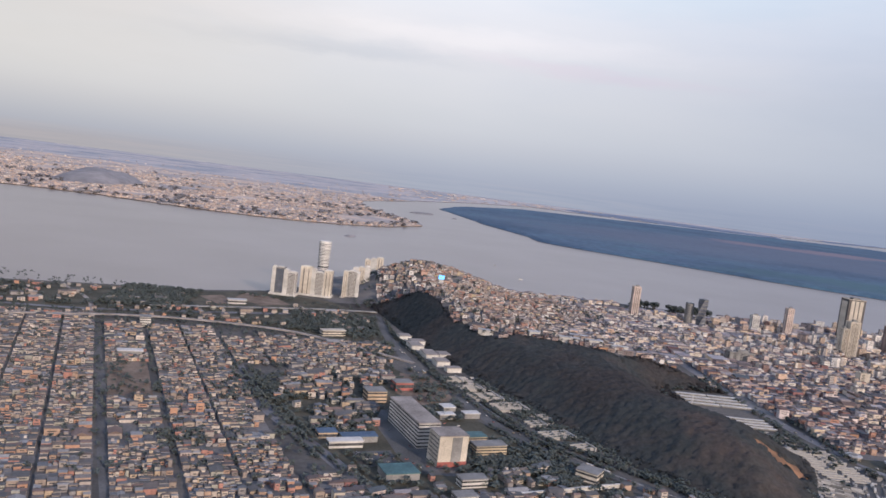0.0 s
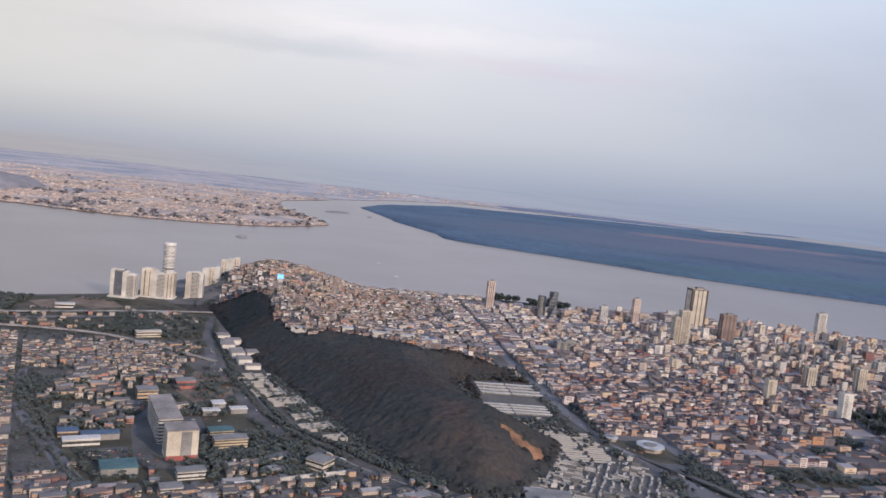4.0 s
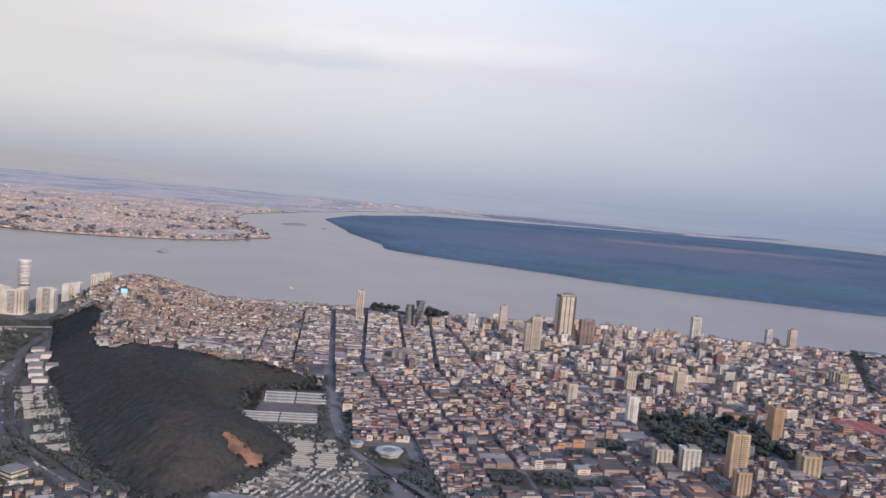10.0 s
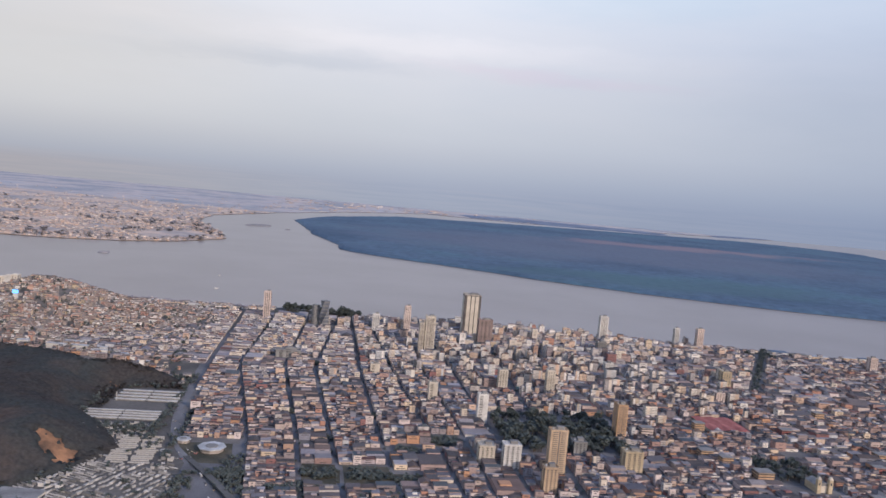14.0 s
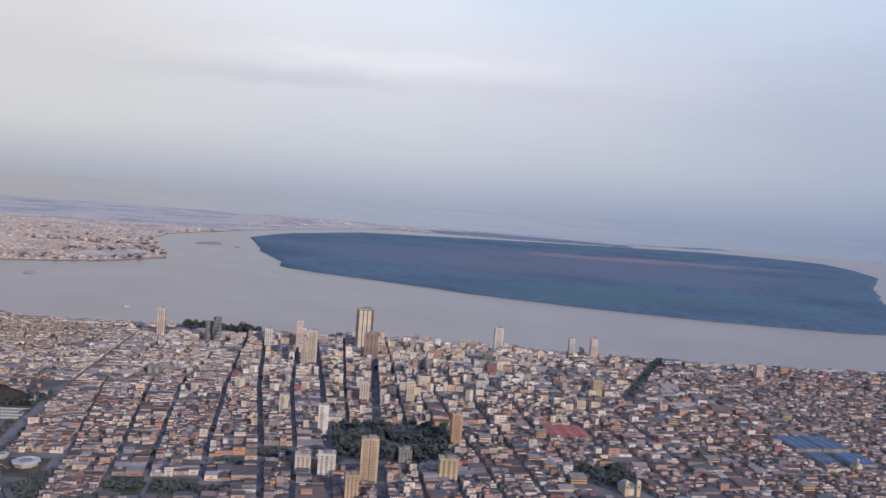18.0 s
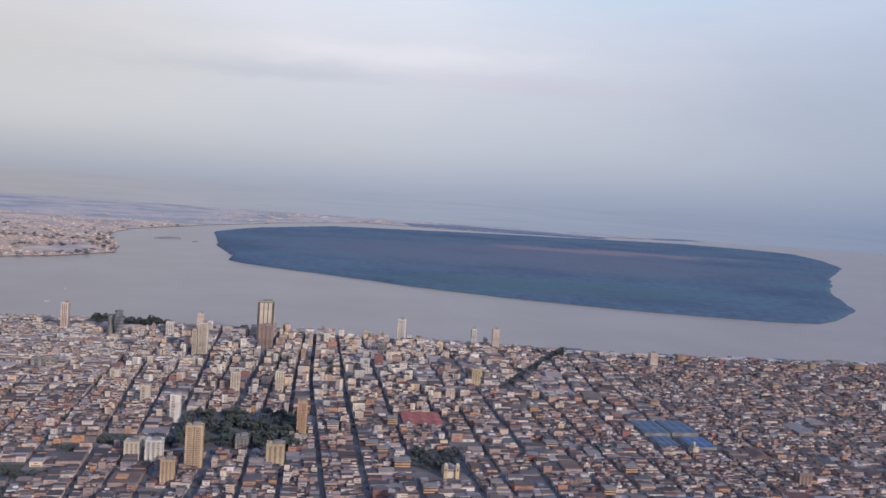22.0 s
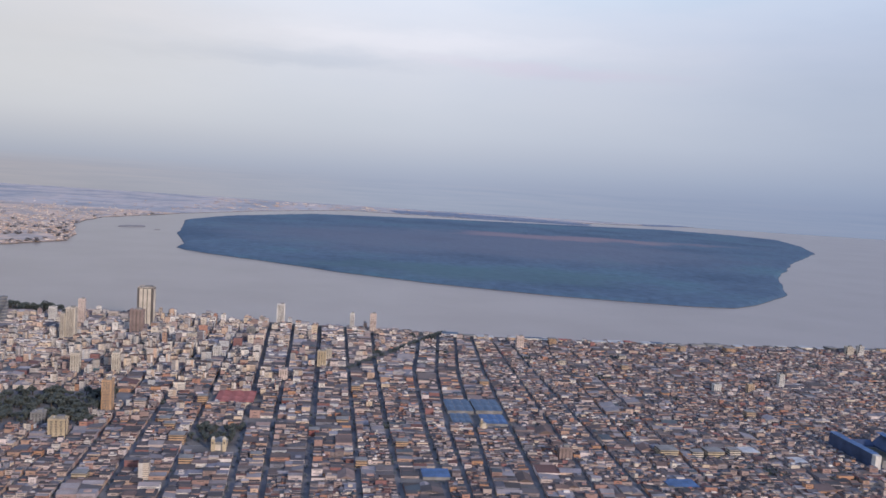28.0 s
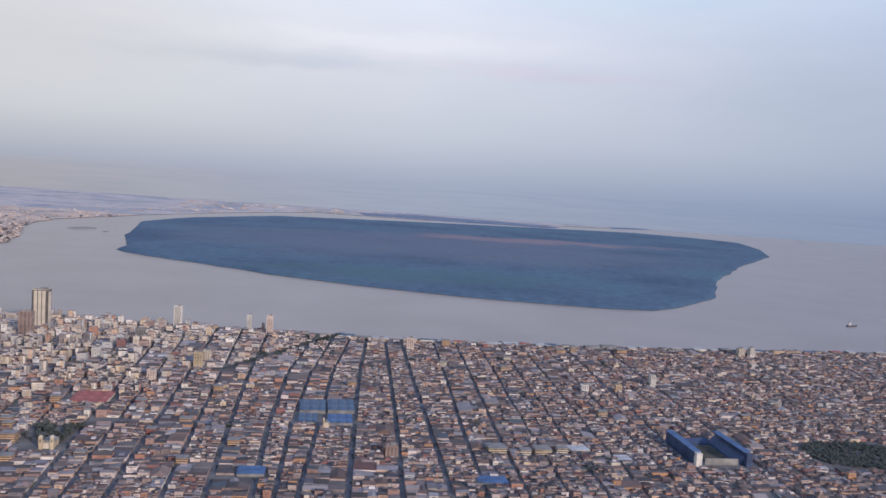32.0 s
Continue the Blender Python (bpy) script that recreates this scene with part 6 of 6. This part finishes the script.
for x0, x1, y0, y1, n in ((318, 358, 512, 556, 90), (300, 358, 404, 430, 130), (296, 308, 440, 510, 40), (356, 362, 380, 560, 60), (384, 396, 290, 350, 60), (286, 384, 286, 410, 50), (372, 376, 366, 400, 14), (408, 422, 322, 380, 80), (418, 428, 250, 330, 70), (372, 380, 402, 470, 40), (395, 660, 868, 882, 120)):
    for _ in range(n):
        crown_batch(woods, trng.uniform(x0, x1), trng.uniform(y0, y1), 0, trng.uniform(1.0, 2.0), 2.8, 30, trng, 0.6)
for _ in range(1700):
    x, y = trng.uniform(95, 345), trng.uniform(540, 890)
    green = noise.noise((x / 13, y / 13, 8.1)) < -0.2
    if y < shore_y(x) - 3 and y > house_line(x) and (trng.random() < (0.95 if green else 0.4) or x < 175 and y > 770):
        crown_batch(woods, x, y, ground_z(x, y) + 0.8, trng.uniform(1.2, 2.4), 3.6, 30, trng, 0.6)
for _ in range(430):
    x, y = trng.uniform(92, 150), trng.uniform(690, 850)
    if y < house_line(x) + 20 and not taken(x, y, 2, 2) and not (112 < x < 120 and y < 716):
        crown_batch(woods, x, y, ground_z(x, y), trng.uniform(1.2, 2.2), 2.8, 28, trng, 0.6)
for i in range(26):
    for k in range(60):
        y = 270 + k * 9.4 + trng.uniform(-3, 3)
        sx = street_x(i, y)
        if y < shore_y(sx) - 6 and trng.random() < 0.62:
            crown_batch(woods, sx + trng.choice((-1.1, 1.1)), y, 0, trng.uniform(0.6, 1.15), 2.0, 20, trng, 0.45)
tagged(new("street_trees", woods.mesh("street_trees", [LEAF])), "scattered dark green street and yard trees", "trees", kind="stuff")

woods = Batch()
for _ in range(6500):
    x, y = trng.uniform(-400, 150), trng.uniform(290, 690)
    edge = float(np.interp(y, [300, 370, 403, 462, 497, 575, 700], [250, 180, 165, 142, 128, 112, 96]))
    if x < edge - 4 and not taken(x, y, 3, 3) and (y < 572 or trng.random() < 0.35):
        crown_batch(woods, x, y, 0, trng.uniform(0.8, 1.8), 2.9, 22, trng, 0.52)
for x0, x1, y0, y1, n in ((-100, -40, 600, 684, 900), (60, 108, 570, 625, 160), (-10, 40, 690, 700, 20), (-300, -150, 596, 640, 260), (100, 125, 520, 560, 60), (44, 84, 400, 450, 70), (120, 160, 395, 412, 40), (160, 190, 330, 350, 40), (85, 112, 362, 395, 90), (30, 60, 395, 440, 60), (136, 160, 415, 480, 70), (20, 40, 330, 345, 40), (150, 204, 318, 372, 260), (44, 112, 575, 650, 330), (-130, 60, 578, 600, 120), (60, 130, 405, 480, 90), (100, 300, 262, 340, 260)):
    for _ in range(n):
        crown_batch(woods, trng.uniform(x0, x1), trng.uniform(y0, y1), 0, trng.uniform(1.2, 2.4), 3.2, 30, trng, 0.65)
for i in range(420):
    y = trng.uniform(318, 450)
    lo, hi = np.interp(y, [310, 340, 369, 403, 462], [262, 228, 200, 181, 159]), np.interp(y, [303, 344, 391, 440, 527], [284, 248, 224, 202, 163])
    x = lo + (hi - lo) * (0.35 + 0.75 * trng.random())
    crown_batch(woods, x, y, ground_z(x, y), trng.uniform(0.9, 1.7), 2.0, 22, trng, 0.5)
for i in range(150):
    f = trng.random()
    x, y = np.interp(f, [0, 0.5, 1], [168, 188, 212]), np.interp(f, [0, 0.5, 1], [486, 438, 384])
    crown_batch(woods, x + trng.choice((-4, 4, 9)) + trng.uniform(-1.5, 1.5), y, ground_z(x, y), 1.1, 2.2, 22, trng, 0.5)
for i in range(420):
    k = trng.randrange(6)
    (ax, ay), (bx, by) = ((113, 650), (122, 575), (138, 497), (152, 462), (174, 403), (193, 369), (222, 340))[k:k + 2]
    f = trng.random()
    q = trng.choice((-6.2, -5.0, 5.0, 6.2)) + trng.uniform(-0.6, 0.6)
    ln = math.hypot(bx - ax, by - ay)
    x, y = ax + (bx - ax) * f - (by - ay) / ln * q, ay + (by - ay) * f + (bx - ax) / ln * q
    if not taken(x, y, 1, 1):
        crown_batch(woods, x, y, 0, trng.uniform(0.9, 1.5), 2.2, 24, trng, 0.5)
for i in range(320):
    f = trng.random()
    x, y = np.interp(f, [0, 0.4, 0.7, 1], [118, 146, 188, 262]), np.interp(f, [0, 0.4, 0.7, 1], [600, 490, 384, 312])
    crown_batch(woods, x + 5 + trng.uniform(-1, 2), y + 3, 0, 1.3, 2.4, 26, trng, 0.5)
for i in range(240):
    f = trng.random()
    x, y = np.interp(f, [0, 0.3, 0.6, 1], [20, 43, 78, 128]), np.interp(f, [0, 0.3, 0.6, 1], [500, 430, 355, 265])
    crown_batch(woods, x + trng.choice((-4.5, 0, 4.5)) + trng.uniform(-0.6, 0.6), y, 0, 1.2, 2.4, 24, trng, 0.5)
tagged(new("woods_north", woods.mesh("woods_north", [LEAF])), "dark green trees between the low houses and along the roads", "trees", kind="stuff")

woods = Batch()
wx, wy = np.meshgrid(np.arange(100, 362, 1.9), np.arange(296, 762, 1.9), indexing="ij")
wrs = np.random.RandomState(8)
wx, wy = wx + wrs.uniform(-0.6, 0.6, wx.shape), wy + wrs.uniform(-0.6, 0.6, wx.shape)
wgap = np.where(inside_all(wx, wy, HILL), edge_gap(wx, wy, HILL), 0)
open_side = wy > house_line(wx) + wrs.uniform(-3, 3, wx.shape)
wooded = (wgap > 0) & ~open_side
for cx, cy, r in CUTS:
    wooded &= (wx - cx) ** 2 + (wy - cy) ** 2 > (r * 0.9 + wrs.uniform(-3, 3, wx.shape)) ** 2
wz = np.maximum(hill_height(wx, wy), 0) + np.where(wooded, np.clip(wgap / 3, 0, 1) * (1.8 + wrs.uniform(-0.75, 0.9, wx.shape)), -1.5)
ni, nj = wx.shape
wf = [(i * nj + j, (i + 1) * nj + j, (i + 1) * nj + j + 1, i * nj + j + 1) for i in range(ni - 1) for j in range(nj - 1) if wooded[i:i + 2, j:j + 2].any()]
woods.add(np.stack([wx, wy, wz], -1).reshape(-1, 3), wf, [0] * len(wf))
bx, by = wrs.uniform(100, 360, 30000), wrs.uniform(295, 760, 30000)
bz = np.maximum(hill_height(bx, by), 0)
grown = (bz > 0.4) & inside_all(bx, by, HILL) & (by < house_line(bx)) & ((edge_gap(bx, by, HILL) < 7) | (by > house_line(bx) - 6))
for cx, cy, r in CUTS:
    grown &= (bx - cx) ** 2 + (by - cy) ** 2 > (r * wrs.uniform(0.3, 1.25, bx.shape)) ** 2
for x, y, z in zip(bx[grown].tolist(), by[grown].tolist(), bz[grown].tolist()):
    crown_batch(woods, x, y, z + 0.9, trng.uniform(1.1, 2.0), 0.8, 9, trng, 0.95, 0.3)
for x0, x1, y0, y1, n in ((312, 356, 516, 552, 160), (297, 314, 458, 514, 130), (306, 318, 424, 436, 30)):
    for _ in range(n):
        crown_batch(woods, trng.uniform(x0, x1), trng.uniform(y0, y1), 0, trng.uniform(1.0, 2.0), 2.4, 26, trng, 0.6)
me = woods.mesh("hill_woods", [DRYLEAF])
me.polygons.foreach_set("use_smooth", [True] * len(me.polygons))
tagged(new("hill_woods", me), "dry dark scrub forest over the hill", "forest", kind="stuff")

# a tree-lined cut from the river into the centre
woods = Batch()
for _ in range(240):
    f = trng.random() ** 0.7
    x, y = 870 + 134 * f + trng.uniform(-3.5, 3.5), 605 + 220 * f + trng.uniform(-3, 3)
    crown_batch(woods, x, y, 0, trng.uniform(1.0, 1.8), 2.0 + 1.6 * f, 26, trng, 0.55)
tagged(new("woods_centre", woods.mesh("woods_centre", [LEAF])), "row of dark trees leading into the centre from the river", "trees", kind="stuff")

# ---- the river island's mangrove canopy ----
def canopy(name, poly, step, tall, mats, label):
    xs, ys = [p[0] for p in poly], [p[1] for p in poly]
    cx, cy = np.meshgrid(np.arange(min(xs), max(xs), step), np.arange(min(ys), max(ys), step), indexing="ij")
    cx = cx + np.random.RandomState(3).uniform(-step * 0.3, step * 0.3, cx.shape)
    cy = cy + np.random.RandomState(4).uniform(-step * 0.3, step * 0.3, cy.shape)
    ins = inside_all(cx, cy, poly)
    gap = edge_gap(cx, cy, poly)
    k = np.where(ins, np.clip(gap / (step * 0.9), 0, 1), 0)
    # the outer ring of places is drawn in onto the outline
    best, sx, sy = np.full(cx.shape, 1e9), cx.copy(), cy.copy()
    for (ax, ay), (bx, by) in zip(poly, poly[1:] + poly[:1]):
        dx, dy = bx - ax, by - ay
        f = np.clip(((cx - ax) * dx + (cy - ay) * dy) / (dx * dx + dy * dy), 0, 1)
        qx, qy = ax + f * dx, ay + f * dy
        d = np.hypot(cx - qx, cy - qy)
        sx, sy, best = np.where(d < best, qx, sx), np.where(d < best, qy, sy), np.minimum(best, d)
    ring = ~ins & (gap < step * 2)
    cx, cy = np.where(ring, sx, cx), np.where(ring, sy, cy)
    bumps = np.random.RandomState(5).uniform(0.8, 1.0, cx.shape)
    cz = -0.9 + k * tall * bumps
    a, b = cx.shape
    faces = []
    for i in range(a - 1):
        for j in range(b - 1):
            if ins[i:i + 2, j:j + 2].any():
                q = i * b + j
                faces.append((q, q + b, q + b + 1, q + 1))
    me = bpy.data.meshes.new(name)
    me.from_pydata(np.stack([cx, cy, cz], -1).reshape(-1, 3).tolist(), [], faces)
    for mt in mats:
        me.materials.append(mt)
    return tagged(new(name, me), label, "forest", kind="stuff")


canopy("mangrove", ISLAND, 14.0, 6.0, [MANGROVE], "dense mangrove canopy painted hazy blue with dry reddish grassland inside the island")
for poly, nm in (([(52, 1352), (58, 1344), (66, 1345), (74, 1352), (76, 1362), (68, 1368), (56, 1364)], "mangrove"), ([(196, 2280), (230, 2272), (275, 2310), (265, 2350), (220, 2340)], "mangrove"),
                 ([(316, 2220), (330, 2220), (336, 2238), (320, 2244)], "mangrove")):
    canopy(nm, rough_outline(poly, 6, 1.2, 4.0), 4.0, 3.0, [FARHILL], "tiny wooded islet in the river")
canopy("mangrove", rough_outline([(1180, 4120), (1600, 4010), (2050, 4000), (2210, 3965), (2290, 4080), (1950, 4340), (1500, 4480), (1150, 4400)], 60, 14, 6.0), 20.0, 6.0, [FARWOOD], "low wooded point painted hazy blue in the back channel")
canopy("mangrove", rough_outline([(2700, 4330), (3300, 4640), (3250, 4740), (2700, 4460)], 60, 14, 7.0), 24.0, 5.0, [FARWOOD], "low wooded strip painted hazy blue along the far shore")

# ---- the far bank: a town of small pale houses, a dark hill, scattered halls ----
frng = random.Random(5)
town = Batch()
count = 0
while count < 11000:
    x, y = frng.uniform(-1900, 900), 1540 + abs(frng.gauss(0, 620))
    if not inside(x, y, FARBANK) or noise.noise((x / 160, y / 160, 1.0)) < -0.22 or x > 250 and y < 3300:
        continue
    if (x + 590) ** 2 / 90 ** 2 + (y - 2020) ** 2 / 170 ** 2 < 1:
        continue
    count += 1
    big = frng.random() < 0.03
    w = frng.uniform(12, 28) if big else frng.uniform(3.5, 7.5)
    town.box(x, y, 0.3, w, frng.uniform(4, 10), frng.uniform(1.4, 3.0), frng.uniform(0, 1.5))
for _ in range(300):
    x, y = frng.uniform(150, 1700), frng.uniform(3300, 4700)
    if inside(x, y, FARBANK):
        town.box(x, y, 0.25, frng.uniform(8, 40), frng.uniform(6, 16), frng.uniform(1.5, 3.5), frng.uniform(0, 1.5))
tagged(new("far_town", town.mesh("far_town", [FARWALL])), "hazy low town of pale houses across the river", "houses", kind="stuff")
woods = Batch()
for _ in range(2600):
    x, y = frng.uniform(-1900, 1200), 1545 + abs(frng.gauss(0, 420))
    if inside(x, y, FARBANK) and (noise.noise((x / 120, y / 120, 7.0)) > 0.1 or edge_gap(np.array([x]), np.array([y]), FARBANK)[0] < 38):
        crown_batch(woods, x, y, 0, frng.uniform(4, 8), 6, 10, frng, 4.0)
tagged(new("far_trees", woods.mesh("far_trees", [FARHILL])), "trees painted hazy grey-brown on the far bank", "trees", kind="stuff")
hx, hy = np.meshgrid(np.linspace(-1, 1, 26), np.linspace(-1, 1, 26), indexing="ij")
hz = np.clip(1 - hx ** 2 - hy ** 2, -0.05, 1) ** 1.0
hz = 30 * np.where(hz > 0, hz, -0.02) * (1 + 0.25 * np.array([noise.noise((a * 3, b * 3, 1)) for a, b in zip(hx.ravel(), hy.ravel())]).reshape(hx.shape))
me = bpy.data.meshes.new("far_hill")
me.from_pydata(np.stack([-585 + hx * 95, 2030 + hy * 170, 0.3 + hz], -1).reshape(-1, 3).tolist(), [], [(i * 26 + j, (i + 1) * 26 + j, (i + 1) * 26 + j + 1, i * 26 + j + 1) for i in range(25) for j in range(25)])
me.materials.append(FARHILL)
tagged(new("far_hill", me), "dark wooded hill painted paler with haze over the far town", "hill", kind="structure")


# ---- boats ----
def boat(x, y, k, turn, label):
    t = base("boat", x, y, -1.2, label, "boat", "boats on the river", turn)
    b = Batch()
    b.add([(-6, -1.4, -0.3), (4, -1.4, -0.3), (6.5, 0, -0.3), (4, 1.4, -0.3), (-6, 1.4, -0.3), (-6.2, -1.7, 1.3), (4.2, -1.7, 1.3), (7.6, 0, 1.7), (4.2, 1.7, 1.3), (-6.2, 1.7, 1.3)],
          [(0, 1, 6, 5), (1, 2, 7, 6), (2, 3, 8, 7), (3, 4, 9, 8), (4, 0, 5, 9), (5, 6, 7, 8, 9)], [0] * 6)
    part("hull", b.mesh("hull", [DARK if k > 1.2 else WHITE]), t)
    b = Batch()
    b.box(-3.6, 0, 1.3, 3.0, 2.4, 2.4, taper=0.9)
    part("wheelhouse", b.mesh("wheelhouse", [WHITE]), t)
    b = Batch()
    b.box(-3.6, 0, 3.7, 0.3, 0.3, 2.0)
    part("mast", b.mesh("mast", [GREY]), t)
    t.scale = (k, k, k)


boat(1959, 1085, 1.7, 0.1, "dark cargo boat with a pale wheelhouse on the river")
boat(304, 1032, 0.5, 0.4, "small white launch on the river")
boat(288, 1166, 0.5, 2.0, "small white launch on the river")
boat(1003, 1462, 0.8, 0.9, "small white boat by the island's shore")


# ---- traffic standing on the roads ----
vrng = random.Random(31)


def car_meshes(length, wide, high, bus):
    b = Batch()
    b.box(0, 0, 0.12, length, wide, high * (0.85 if bus else 0.5))
    body = b
    c = Batch()
    c.box(-length * 0.04, 0, 0.12 + high * (0.85 if bus else 0.5), length * (0.94 if bus else 0.55), wide * 0.9, high * (0.15 if bus else 0.42), taper=0.85)
    w = Batch()
    w.box(0, 0, 0, 0.22, 0.1, 0.24)
    return body, c.mesh("cabin", [GLASS if not bus else WHITE]), w.mesh("wheel", [DARK])


PAINTS = [WHITE, GREY, DARK, TIN, REDROOF, YELLOW]
CAR = [(car_meshes(1.6, 0.66, 0.55, False), 1.6, 0.66), (car_meshes(4.0, 0.95, 1.15, True), 4.0, 0.95)]
BODIES = [[k[0][0].mesh("body", [mt]) for mt in PAINTS] for k in CAR]


def vehicle(x, y, z, turn, bus):
    (bodyb, cabin, wheel), length, wide = CAR[bus]
    colour = vrng.randrange(len(PAINTS))
    name = ("white", "grey", "dark", "silver", "red", "yellow")[colour]
    t = base("bus" if bus else "car", x, y, z, f"small {name} {'city bus' if bus else 'car'} on the asphalt road", "bus" if bus else "car", "traffic on the roads", turn)
    part("body", BODIES[bus][colour], t)
    part("cabin", cabin, t)
    for sx in (-0.32, 0.32):
        for sy in (-0.5, 0.5):
            part("wheel", wheel, t, at=(sx * length, sy * wide, 0.0))


for pts, n in (([(122, 575), (138, 497), (152, 462), (174, 403), (193, 369), (222, 340), (256, 310)], 34), ([(357, 560), (364, 500), (366, 450), (373, 410), (384, 378), (402, 342), (411, 313)], 24)):
    q = np.array(pts, float)
    for _ in range(n):
        i = vrng.randrange(len(q) - 1)
        a, k = q[i] + (q[i + 1] - q[i]) * vrng.random(), q[i + 1] - q[i]
        k = k / np.linalg.norm(k)
        off = vrng.choice((-2.8, -1.4, 1.4, 2.8))
        vehicle(a[0] - k[1] * off, a[1] + k[0] * off, 0.09, math.atan2(k[1], k[0]), vrng.random() < 0.12)
for k in (0, 1, 3, 8, 6, 14, 16, 18):
    for _ in range(7):
        y = vrng.uniform(290, 560)
        vehicle(street_x(k, y) + vrng.choice((-0.8, 0.8)), y, 0.05, math.pi / 2, vrng.random() < 0.1)
for x0, x1, y0, y1, n in ((104, 122, 325, 342, 16), (116, 160, 325, 405, 30), (380, 392, 368, 384, 8)):
    for _ in range(n):
        x, y = vrng.uniform(x0, x1), vrng.uniform(y0, y1)
        if abs(x - 131 + (y - 372) * 0.34) > 8 and math.hypot(x - 145, y - 338) > 11:
            vehicle(x, y, 0.1, TN + vrng.choice((0, math.pi / 2)), 0)
